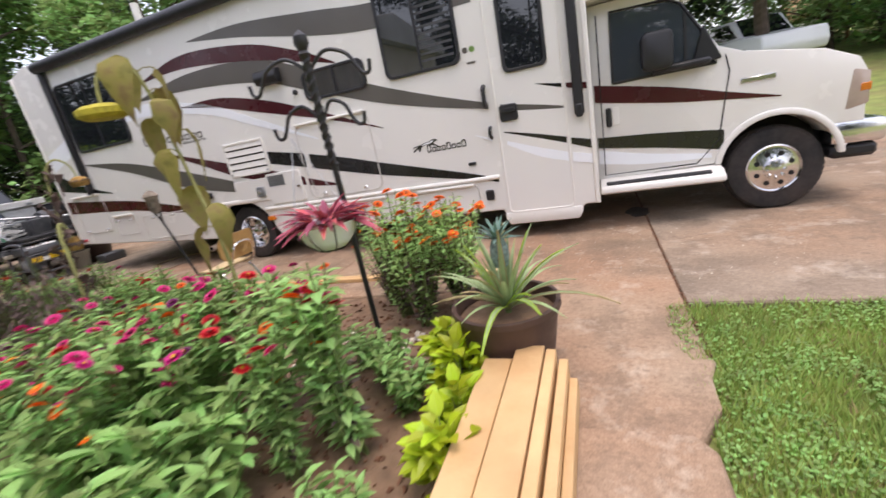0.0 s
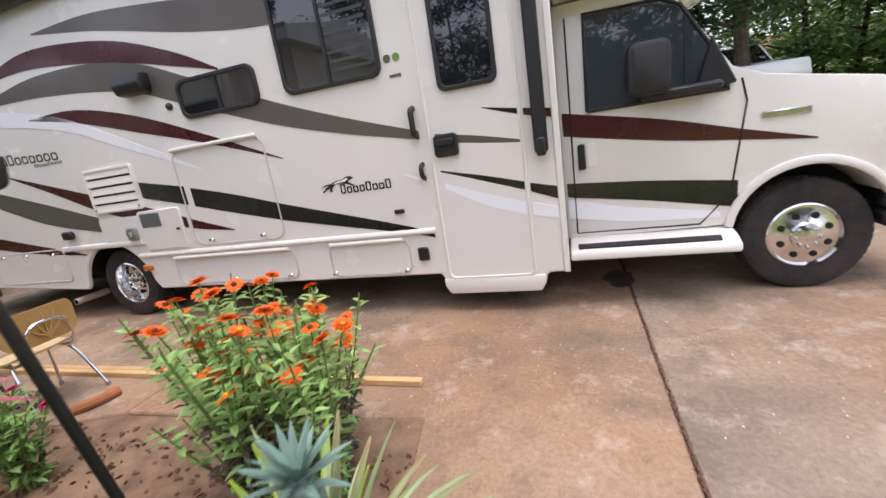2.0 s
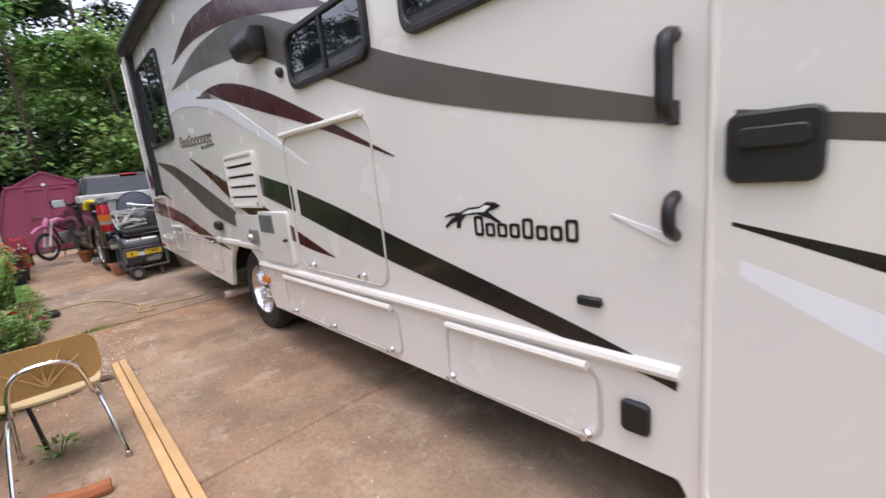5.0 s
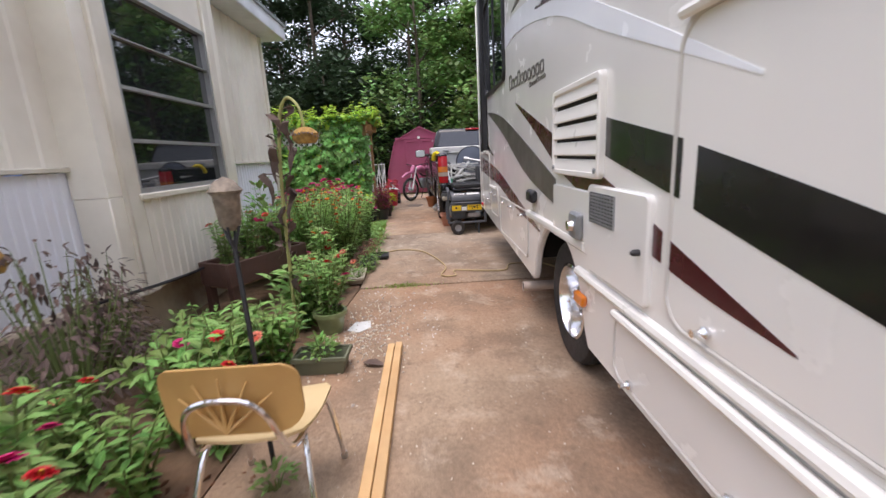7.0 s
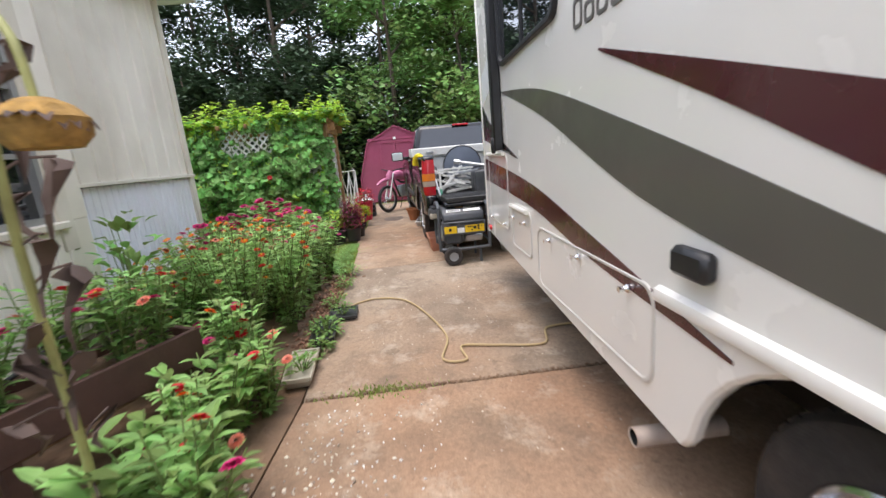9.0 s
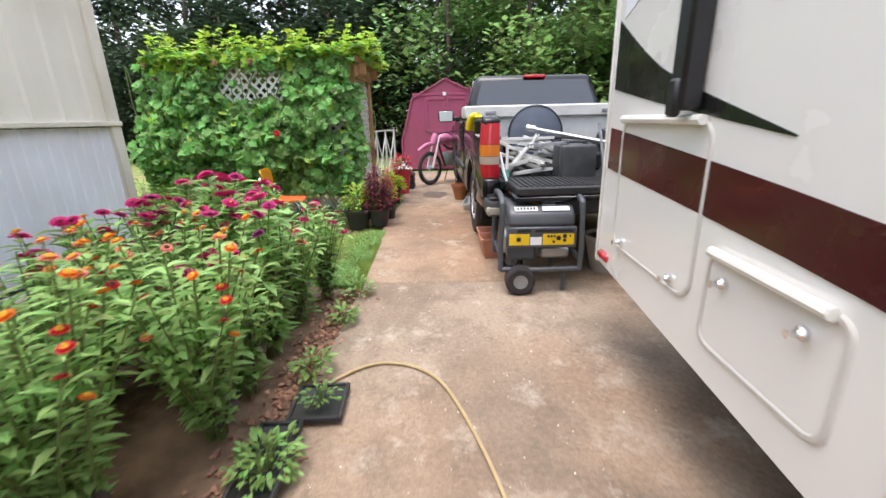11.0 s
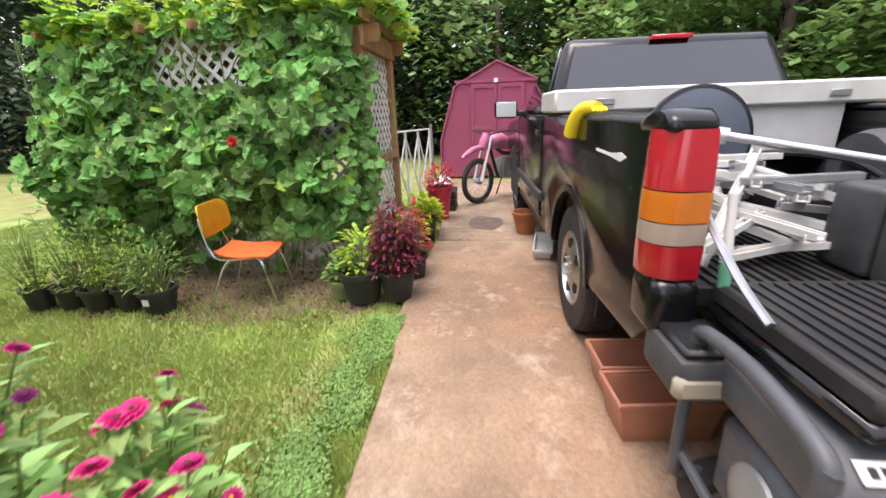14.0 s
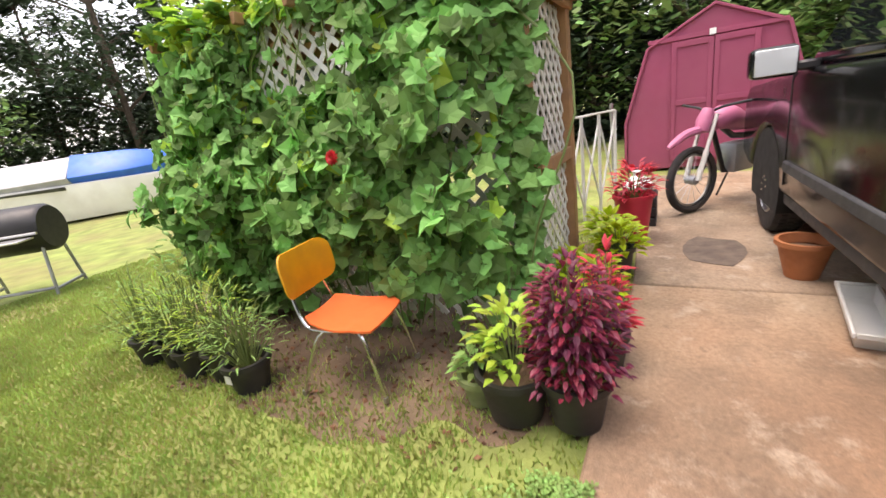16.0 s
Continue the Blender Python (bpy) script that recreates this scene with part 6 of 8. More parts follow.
def bloom_mesh(colour, r, rows=2, n=13, disc=DISC_BROWN):
    mb = MB()
    for k in range(rows):
        for i in range(n):
            a = 2 * math.pi * (i + 0.5 * k) / n + random.uniform(-0.06, 0.06)
            d = Vector((math.cos(a), math.sin(a), 0.12 + 0.28 * k))
            mb.leaf(Vector((math.cos(a) * r * 0.15, math.sin(a) * r * 0.15, 0.004 * k)), d, UP, r * (0.92 - 0.25 * k), r * 0.52, 0.12)
    return mb.mesh("petals", PETAL[colour])




def add_bloom(parent, at, d, meshes, disc_mesh):
    q = d.to_track_quat("Z", "Y").to_matrix().to_4x4()
    b = new("bloom", random.choice(meshes))
    b.parent = parent
    b.matrix_basis = Matrix.Translation(at) @ q
    c = new("flower_centre", disc_mesh)
    c.parent = b
    return b


random.seed(11)
DISC_A = MB().lathe([(0.011, 0.0), (0.012, 0.006), (0.007, 0.013), (0.0, 0.015)], seg=8, close=False).mesh("disc", DISC_BROWN, True)
DISC_B = MB().lathe([(0.010, 0.0), (0.011, 0.007), (0.006, 0.014), (0.0, 0.016)], seg=8, close=False).mesh("disc", DISC_YELLOW, True)
BLOOM = {c: [bloom_mesh(c, random.uniform(0.034, 0.049), random.choice((1, 2, 3))) for _ in range(2)] for c in PETAL}
SMALL = {c: [bloom_mesh(c, random.uniform(0.022, 0.03), 2)] for c in PETAL}


def zinnia(h, spread, stems, colours, leaf=0.085, small=False, label="", every=0.75, leafmat=None, dry=0.1):
    """A bushy flowering plant about its own foot."""
    t = thing("zinnia_plant", (0, 0, 0), label, "plant")
    st, lf, dr = MB(), MB(), MB()
    tips = []
    for i in range(stems):
        a = random.uniform(0, 2 * math.pi)
        r = spread * math.sqrt(random.random())
        hh = h * random.uniform(0.62, 1.05)
        top = Vector((r * math.cos(a), r * math.sin(a), hh))
        mid = Vector((top.x * 0.45 + random.uniform(-0.03, 0.03), top.y * 0.45 + random.uniform(-0.03, 0.03), hh * 0.5))
        line = spline([(random.uniform(-0.04, 0.04), random.uniform(-0.04, 0.04), -0.03), mid, top], 4)
        st.tube(line, [0.006] * 5 + [0.0035] * 4, 5, False)
        n = max(6, int(hh / 0.055))
        for k in range(n):
            f = 0.18 + 0.80 * k / n
            p = line[min(int(f * 8), 8)].lerp(line[min(int(f * 8) + 1, 8)], f * 8 - int(f * 8))
            a2 = random.uniform(0, math.pi)
            for s in (0, math.pi):
                d = Vector((math.cos(a2 + s), math.sin(a2 + s), random.uniform(0.05, 0.75)))
                (dr if (random.random() < dry and f < 0.6) else lf).leaf(p, d, UP, leaf * random.uniform(0.75, 1.35), leaf * random.uniform(0.36, 0.56), random.uniform(0.1, 0.45))
        if random.random() < every:
            tips.append((top, Vector((random.uniform(-0.5, 0.5), random.uniform(-0.5, 0.5), 1)).normalized()))
    part("stem", st, STEM, t, local=True, smooth=True)
    part("foliage", lf, leafmat or LEAF_MID, t, local=True)
    if dr.v:
        part("dry_foliage", dr, LEAF_DRY, t, local=True)
    for p, d in tips:
        c = random.choice(colours)
        add_bloom(t, p, d, (SMALL if small else BLOOM)[c], random.choice((DISC_A, DISC_B)))
    return t


PINKS = ["pink", "magenta", "pink", "red", "pink", "purple"]
MIXED = ["red", "orange", "pink", "salmon", "red", "magenta"]
TALL = [zinnia(0.85, 0.30, 25, PINKS, 0.095, every=0.55, label="tall zinnia plant with pink and magenta flowers"),
        zinnia(0.90, 0.28, 24, ["red", "pink", "magenta", "orange", "pink", "pink"], 0.095, every=0.5, label="tall zinnia plant with red and pink flowers"),
        zinnia(0.76, 0.32, 25, PINKS, 0.092, every=0.55, label="leafy zinnia plant with pink and magenta flowers")]
PALE = [zinnia(0.88, 0.29, 22, ["pink", "magenta", "pink", "pink", "purple"], 0.10, every=0.6, label="tall pale green zinnia plant with pink flowers", leafmat=LEAF_PALE),
        zinnia(0.82, 0.30, 22, ["pink", "red", "magenta", "pink", "salmon"], 0.098, every=0.55, label="tall pale green zinnia with pink and red flowers", leafmat=LEAF_PALE)]
LOW = [zinnia(0.58, 0.20, 16, ["red", "pink", "salmon", "magenta"], 0.08, False, every=0.13, label="leafy green zinnia with few red flowers", dry=0.12),
       zinnia(0.52, 0.20, 15, ["magenta", "yellow", "pink", "peach"], 0.075, True, every=0.10, label="leafy green zinnia with few pink flowers", leafmat=LEAF_GREEN, dry=0.12)]
FINE = [zinnia(0.98, 0.25, 24, ["orange"], 0.06, False, "bushy plant with orange flowers on thin stems", 0.62, LEAF_PALE, 0.5),
        zinnia(0.90, 0.27, 22, ["orange"], 0.062, False, "bushy plant with orange flowers, drying below", 0.55, LEAF_PALE, 0.65)]
GREEN = [zinnia(0.90, 0.17, 15, ["orange", "pink", "red"], 0.088, False, "tall pale green zinnia with orange and pink flowers", 0.3, LEAF_PALE, 0.05),
         zinnia(0.52, 0.24, 20, ["orange", "yellow", "magenta"], 0.11, True, "leafy green zinnia with hardly a flower", 0.08, LEAF_MID, 0.05)]
BUSH = [zinnia(1.0, 0.36, 40, ["red", "orange", "salmon"], 0.07, True, "tall bushy plant with small red flowers", 0.6, LEAF_PALE, 0.1)]
USED = set()


def plant(tpl, x, y, z=-0.01, s=1.0, group="", rz=None, sz=1.0):
    m = pose(x, y, z, random.uniform(-4, 4), random.uniform(-4, 4), random.uniform(0, 360) if rz is None else rz) @ Matrix.Diagonal((s, s, s * sz, 1))
    if tpl.name not in USED:
        USED.add(tpl.name)
        tpl.matrix_basis = m
        ob = tpl
    else:
        ob = copy_thing(tpl, m)
        ob.matrix_basis = m
    if group:
        ob["group"] = group
    return ob


GA = "zinnias in the front bed"
for x, y, k, s in ((-1.62, 1.50, 0, 0.92), (-1.80, 1.22, 2, 0.95), (-2.05, 1.45, 1, 0.85), (-2.10, 1.08, 0, 0.85), (-2.45, 1.30, 2, 0.92), (-2.55, 0.95, 1, 0.78), (-2.85, 1.45, 0, 0.8), (-3.0, 1.05, 2, 0.85), (-1.45, 1.72, 1, 0.78),
                   (-2.40, 1.70, 1, 0.72), (-1.95, 0.82, 1, 0.78), (-3.2, 0.7, 0, 0.85), (-2.75, 0.6, 2, 0.8)):
    plant(TALL[k], x, y, s=s, group=GA)
for x, y, k, s in ((-0.98, 1.30, 0, 1.0), (-1.18, 1.42, 0, 0.92), (-1.22, 1.14, 0, 0.82), (-1.28, 0.82, 1, 0.85), (-1.48, 0.95, 1, 1.05), (-1.52, 0.66, 1, 1.0), (-1.78, 0.80, 1, 1.0), (-1.30, 0.50, 1, 0.95),
                   (-1.06, 0.64, 1, 0.6), (-2.1, 0.55, 1, 1.1), (-1.65, 0.38, 1, 1.0), (-0.92, 0.38, 1, 0.55), (-0.86, 1.60, 1, 0.55), (-1.05, 1.80, 1, 0.6), (-1.30, 1.98, 1, 0.5), (-0.80, 0.88, 1, 0.55)):
    plant(GREEN[k], x, y, s=s, group=GA)
for x, y, k, s in ((-0.80, 2.58, 0, 0.92), (-1.08, 2.50, 1, 1.0), (-1.32, 2.66, 0, 0.98), (-0.92, 2.82, 1, 0.92), (-1.20, 2.86, 0, 0.88), (-1.52, 2.86, 1, 0.75)):
    plant(FINE[k], x, y, s=s, group="orange flowered bushes")
for x, y, k, s in ((-2.5, 2.45, 0, 0.9), (-2.85, 2.1, 1, 1.1), (-2.95, 2.55, 0, 0.95), (-3.2, 2.25, 0, 1.15), (-3.45, 2.5, 1, 0.85), (-3.6, 2.15, 0, 0.85), (-3.85, 2.45, 1, 1.1), (-4.15, 2.55, 0, 0.95), 
                   (-3.15, 1.8, 0, 0.75), (-4.45, 2.72, 1, 0.9), (-5.35, 2.76, 0, 0.8), (-6.05, 2.78, 0, 0.8), (-5.95, 2.68, 1, 0.7), (-6.3, 2.62, 0, 0.9), (-6.4, 2.2, 0, 0.9), (-4.30, 2.22, 1, 0.9), (-4.68, 2.18, 1, 0.8), (-3.75, 2.68, 0, 0.8)):
    plant(LOW[k], x, y, s=s, group="low zinnias along the house")
for x, y, s in ((-6.75, 2.45, 0.95), (-7.15, 2.1, 0.9), (-7.25, 2.62, 0.92), (-6.7, 2.0, 0.8), (-7.6, 2.3, 0.9)):
    plant(BUSH[0], x, y, s=s, group="tall bushes in the bed")
for x, y, k, s in ((-7.55, 2.62, 0, 0.98), (-7.75, 2.25, 1, 1.1), (-7.95, 2.6, 2, 1.05), (-8.2, 2.2, 0, 1.15), (-8.35, 2.6, 1, 1.05), (-8.05, 1.85, 2, 1.2), (-8.6, 2.4, 0, 1.05), (-8.75, 2.05, 2, 1.05), (-7.5, 1.9, 0, 1.2),
                   (-8.45, 1.75, 1, 1.1), (-8.75, 2.68, 2, 0.82), (-7.0, 1.75, 1, 1.0), (-8.15, 2.45, 2, 1.05), (-7.85, 2.02, 0, 1.12), (-8.5, 2.2, 2, 1.1)):
    plant(PALE[k % 2], x, y, s=s * (0.92 if y > 2.15 and x < -7.8 else 0.78), group="zinnias at the end of the bed", sz=1.05)
for x, y, k, s in ((-5.20, 2.66, 1, 1.05), (-5.50, 2.68, 0, 0.62), (-5.80, 2.62, 1, 0.95), (-6.15, 2.60, 0, 0.75), (-4.55, 2.62, 1, 0.8), (-4.42, 2.42, 1, 0.8), (-4.72, 2.38, 1, 0.75)):
    plant(GREEN[k], x, y, s=s, group="low zinnias along the house")
for x, y, s in ((-5.50, 1.98, 0.75), (-5.72, 2.08, 0.85), (-5.93, 2.2, 0.8), (-6.08, 2.28, 0.75)):
    plant(LOW[0], x, y, z=0.45, s=s, group="flowers in the raised planter")


def leafy(name, at, h, r, n, leaf, material, label, category="plant", wr=0.5, lobes=False, squash=1.0, group="", stems=True, up=(0.0, 0.8)):
    """A rounded clump of leaves with thin stems about its foot."""
    t = thing(name, at, label, category, group)
    lf, st = MB(), MB()
    for i in range(n):
        d = rnd_dir(0.0, 1.0)
        k = random.uniform(0.45, 1.0)
        p = Vector((d.x * r * k, d.y * r * k, 0.12 * h + h * 0.85 * (d.z ** 0.8) * k * squash + 0.02))
        o = Vector((d.x, d.y, random.uniform(*up)))
        lf.leaf(p, o, UP, leaf * random.uniform(0.7, 1.2), leaf * wr * random.uniform(0.8, 1.2), random.uniform(0.1, 0.5), lobes)
        if stems and i % 6 == 0:
            st.tube([(p.x * 0.1, p.y * 0.1, -0.02), (p.x * 0.6, p.y * 0.6, p.z * 0.6), p], [0.005, 0.004, 0.002], 4, False)
    if st.v:
        part("stem", st, STEM, t, local=True)
    part("foliage", lf, material, t, local=True)
    return t


for x, y, s in ((-0.50, 1.20, 1.0), (-0.52, 1.45, 0.95), (-0.58, 1.70, 1.1), (-0.74, 1.98, 0.9)):
    leafy("lime_coleus", (x, y, -0.01), 0.30 * s, 0.13 * s, 120, 0.085, LEAF_LIME, "low lime green foliage plant in the bed", wr=0.75, group="lime plants by the lumber")
for x, y, s in ((-7.05, 2.94, 1.2), (-8.3, 2.92, 0.9), (-7.7, 2.9, 1.0), (-8.75, 2.93, 1.1), (-6.75, 2.95, 0.8)):
    leafy("weed", (x, y, -0.01), 0.13 * s, 0.11 * s, 60, 0.05, LEAF_MID, "small green weed at the driveway edge", group="weeds along the bed edge")
leafy("weed", (-3.48, 3.02, 0), 0.10, 0.08, 40, 0.04, LEAF_MID, "small green weed growing from a crack")

# pineapple in its pot
pp = pot("flower_pot", (-0.37, 1.95, 0.0), 0.20, 0.262, 0.42, POT_BROWN, "large dark brown plastic pot holding a pineapple")
pine = thing("pineapple_plant", (-0.36, 1.95, 0.35), "striped green pineapple plant with a young fruit", "plant")
random.seed(21)
for i in range(46):
    a = i * 2.399 + random.uniform(-0.15, 0.15)
    f = i / 46
    L = 0.63 * random.uniform(0.65, 1.15) * (1 - 0.2 * f)
    el = 0.55 + 0.80 * f
    d = Vector((math.cos(a) * math.cos(el), math.sin(a) * math.cos(el), math.sin(el)))
    s = d.cross(UP).normalized()
    mb = MB()
    vs = []
    for k in range(7):
        u = k / 6
        p = d * L * u - UP * (0.40 * L * u * u * (1.15 - 0.75 * f)) + UP * 0.02
        w = 0.016 * (1 - u ** 2.0) + 0.001
        vs += [p + s * w + UP * w * 0.5, p - UP * 0.002, p - s * w + UP * w * 0.5]
    fs = [(k * 3 + j, k * 3 + j + 1, k * 3 + j + 4, k * 3 + j + 3) for k in range(6) for j in range(2)]
    part("leaf", mb.add(vs, fs), LEAF_PINE, pine, local=True)
    if i % 2 == 0:
        part("leaf_edge", MB().tube([vs[k * 3] for k in range(7)], 0.0028, 4).tube([vs[k * 3 + 2] for k in range(7)], 0.0028, 4), LEAF_VINE_Y if i % 4 else STRAW, pine, local=True)
fruit = part("fruit", MB().lathe([(0.0, 0.25), (0.035, 0.26), (0.048, 0.31), (0.045, 0.36), (0.03, 0.40), (0.0, 0.41)], seg=14, close=False), mat("young_fruit", (0.16, 0.22, 0.19), 0.7, 0, 0.5, 60, 0.8, 70), pine, "young grey-green fruit", local=True, smooth=True)
part("fruit_stalk", MB().tube([(0, 0, 0), (0, 0, 0.27)], 0.016, 8), STEM, pine, local=True, smooth=True)
cr = MB()
for i in range(26):
    a = i * 2.399
    e = 0.25 + 1.1 * i / 26
    cr.leaf(Vector((0, 0, 0.39)), Vector((math.cos(a) * math.cos(e), math.sin(a) * math.cos(e), math.sin(e))), UP, 0.13, 0.022, 0.15)
part("crown", cr, mat("fruit_crown", (0.15, 0.25, 0.20), 0.5, 0, 0.2, 9, island=0.3), pine, local=True)

# shepherd's crook with hanging basket
hook = thing("shepherd_hook", (-1.30, 2.18, 0), "black wrought iron double shepherd hook in the bed", "garden hook")
FOOT, HEAD = Vector((-1.30, 2.19, -0.03)), Vector((-1.14, 1.91, 1.76))
part("pole", MB().tube([FOOT, FOOT.lerp(HEAD, 0.55), HEAD], [0.016, 0.017, 0.018], 10), BLACK, hook, smooth=True)
twist = MB()
for k in range(2):
    line = [FOOT.lerp(HEAD, 0.70 + 0.30 * i / 40) + Vector((0.017 * math.cos(0.9 * i + math.pi * k), 0.017 * math.sin(0.9 * i + math.pi * k), 0)) for i in range(41)]
    twist.tube(line, 0.009, 6)
part("twist", twist, BLACK, hook, smooth=True)
part("finial", MB().lathe([(0.018, -0.02), (0.030, 0.0), (0.020, 0.015), (0.036, 0.045), (0.033, 0.08), (0.0, 0.11)], tuple(HEAD), seg=12, close=False), BLACK, hook, smooth=True)
for z0, sx, L in ((1.66, 1, 0.25), (1.66, -1, 0.27), (1.44, 1, 0.17), (1.44, -1, 0.21)):
    b = FOOT.lerp(HEAD, (z0 + 0.03) / 1.79)
    q = Vector((sx * 0.98, sx * 0.18, 0))
    pts = [b, b + q * 0.03 + UP * 0.05, b + q * L * 0.42 + UP * 0.10, b + q * L * 0.8 + UP * 0.07, b + q * L * 0.98 + UP * 0.0, b + q * (L + 0.02) - UP * 0.035, b + q * (L + 0.05) - UP * 0.03, b + q * (L + 0.06) + UP * 0.02]
    part("arm", MB().tube(spline(pts, 5), 0.0095, 8), BLACK, hook, smooth=True)
bx, by, bz = -1.10, 1.68, 0.86
bk = thing("hanging_basket", (bx, by, bz), "white scalloped hanging basket with wire cage", "hanging basket")
part("bowl", MB().lathe([(0.0, 0.0), (0.07, 0.005), (0.12, 0.05), (0.15, 0.12), (0.158, 0.13), (0.142, 0.125), (0.11, 0.06)], seg=28, close=False), POT_WHITE, bk, local=True, smooth=True)
part("soil", MB().lathe([(0.0, 0.11), (0.143, 0.105)], seg=20, close=False), SOIL, bk, local=True)
for i in range(8):
    a = 2 * math.pi * i / 8
    part("wire", MB().tube(spline([(0.163 * math.cos(a), 0.163 * math.sin(a), 0.135), (0.135 * math.cos(a), 0.135 * math.sin(a), 0.06), (0.06 * math.cos(a), 0.06 * math.sin(a), -0.005), (0, 0, -0.01)], 4), 0.003, 5), BLACK, bk, local=True)
top = Vector((-1.36, 1.93, 1.40)) - Vector((bx, by, bz))
for i in range(3):
    a = 2 * math.pi * i / 3
    part("hanger_wire", MB().tube([(0.155 * math.cos(a), 0.155 * math.sin(a), 0.13), top], 0.002, 4), STEEL, bk, local=True)
random.seed(31)
lf = MB()
long_leaves = []
for i in range(110):
    d = rnd_dir(0.05, 0.75)
    if i % 11 == 0:
        long_leaves.append(MB().leaf(Vector((d.x * 0.08, d.y * 0.08, 0.13)), Vector((d.x, d.y, d.z * 0.6)), UP, random.uniform(0.17, 0.24), 0.04, random.uniform(0.3, 0.6)))
    lf.leaf(Vector((d.x * 0.08, d.y * 0.08, 0.12 + 0.05 * random.random())), d, UP, random.uniform(0.08, 0.17), random.uniform(0.022, 0.038), random.uniform(0.1, 0.5))
br = thing("bromeliad", (bx, by, bz), "rose red trailing foliage plant in the basket", "plant")
part("foliage", lf, LEAF_PINK, br, local=True)
for mb in long_leaves:
    part("leaf", mb, LEAF_PINK, br, local=True)


def sunflower(at, h, lean, n, label, head_mat=SEED_HEAD, stem_mat=STEM_SUN, headr=0.085, leafm=LEAF_SUN, leaf=0.17, rz=0):
    """A dying sunflower that nods to its +x."""
    t = thing("sunflower", at, label, "sunflower", rz=rz)
    line = spline([(0, 0, -0.04), (0.01, 0.01, h * 0.35), (lean * 0.2, -0.01, h * 0.7), (lean * 0.35, 0, h * 0.93), (lean * 0.62, 0, h), (lean * 0.92, 0, h * 0.955), (lean, 0, h * 0.86)], 5)
    k = len(line)
    part("stalk", MB().tube(line, [0.014 - 0.006 * i / k for i in range(k)], 8), stem_mat, t, local=True, smooth=True)
    p = line[-1]
    hd = part("flower_head", MB().lathe([(0.0, 0.045), (0.03, 0.045), (headr * 0.7, 0.03), (headr * 0.98, 0.004), (headr * 0.96, -0.03), (headr * 0.7, -0.055), (headr * 0.35, -0.05), (0.0, -0.055)], (p.x, p.y, p.z), seg=22, close=False), head_mat, t, "brown drooping seed head", local=True, smooth=True)
    sp = MB()
    for i in range(22):
        a = 2 * math.pi * i / 22
        sp.leaf(Vector((p.x + headr * 0.7 * math.cos(a), p.y + headr * 0.7 * math.sin(a), p.z + 0.01)), Vector((math.cos(a), math.sin(a), random.uniform(-0.7, 0.3))), UP, 0.04, 0.028, 0.6)
    part("bract", sp, leafm, hd, local=True)
    for i in range(n):
        q = line[int(k * ((0.16 + 0.40 * i / n) if leafm is LEAF_DRY else (0.22 + 0.42 * i / n)))]
        a = i * 2.4 + random.uniform(-0.3, 0.3)
        d = Vector((math.cos(a), math.sin(a), 0.1))
        e = q + d * (random.uniform(0.04, 0.14) if leafm is LEAF_DRY else 0.10) + UP * 0.02
        s = d.cross(UP).normalized()
        L = leaf * (random.uniform(0.45, 1.6) if leafm is LEAF_DRY else random.uniform(0.8, 1.2))
        vs = []
        for j in range(6):
            u = j / 5
            c = e + d * L * (0.30 * u - 0.25 * u * u) - UP * L * (0.25 * u + 0.85 * u * u)
            w = L * 0.30 * math.sin(math.pi * min(0.12 + u * 0.9, 1)) * random.uniform(0.85, 1.1)
            if leafm is LEAF_DRY:
                w *= 0.75
                c = c - d * 0.05 * u + s * 0.03 * math.sin(5 * u + i) + Vector((random.uniform(-1, 1), random.uniform(-1, 1), random.uniform(-1, 1))) * 0.012
                vs += [c + s * w * 0.6 - d * w * random.uniform(0.3, 1.1), c + d * 0.03 * math.sin(u * 6), c - s * w * 0.6 - d * w * random.uniform(0.3, 1.1)]
            else:
                vs += [c + s * w + d * 0.02 * random.uniform(-1, 1), c + d * 0.03 * math.sin(u * 3), c - s * w + d * 0.02 * random.uniform(-1, 1)]
        mb = MB().add(vs, [(j * 3 + m, j * 3 + m + 1, j * 3 + m + 4, j * 3 + m + 3) for j in range(5) for m in range(2)])
        part("leaf", mb.tube([q, q + d * 0.05 + UP * 0.025, e], 0.004, 5), leafm, t, local=True, smooth=True)
    return t


random.seed(41)
sunflower((-2.62, 2.42, 0), 2.12, 0.42, 12, "tall dying sunflower with yellowed hanging leaves", mat("yellow_head", (0.42, 0.36, 0.03), 0.8, 0, 0.3, 25, 0.5, 90), headr=0.16, leaf=0.33, rz=229)
sunflower((-5.02, 2.65, 0), 1.70, 0.34, 17, "tall dead sunflower with a nodding brown head", leafm=LEAF_DRY, leaf=0.15, rz=58)
sunflower((-3.6, 1.9, 0), 1.15, 0.12, 6, "short dried sunflower with shrivelled leaves", leafm=LEAF_DRY, leaf=0.12, headr=0.05, rz=100)
for at, h, r in (((-4.0, 1.85, -0.01), 1.05, 0.38), ((-3.4, 1.6, -0.01), 0.85, 0.40), ((-4.45, 1.75, -0.01), 0.9, 0.25)):
    leafy("dead_shrub", at, h, r, 520, 0.06, LEAF_DRY, "dead brown shrub with curled leaves", wr=0.35, group="dead shrubs by the house", up=(-0.8, 0.4))
leafy("climbing_plant", (-6.55, 1.95, -0.01), 1.25, 0.28, 220, 0.10, LEAF_GREEN, "leafy green climber against the house wall", wr=0.55)
torch = thing("garden_torch", (-3.62, 2.95, 0), "grey weathered garden torch on a dark stake", "torch")
part("stake", MB().tube([(-3.60, 2.97, -0.03), (-3.80, 2.86, 0.98)], 0.011, 8), BLACK, torch, smooth=True)
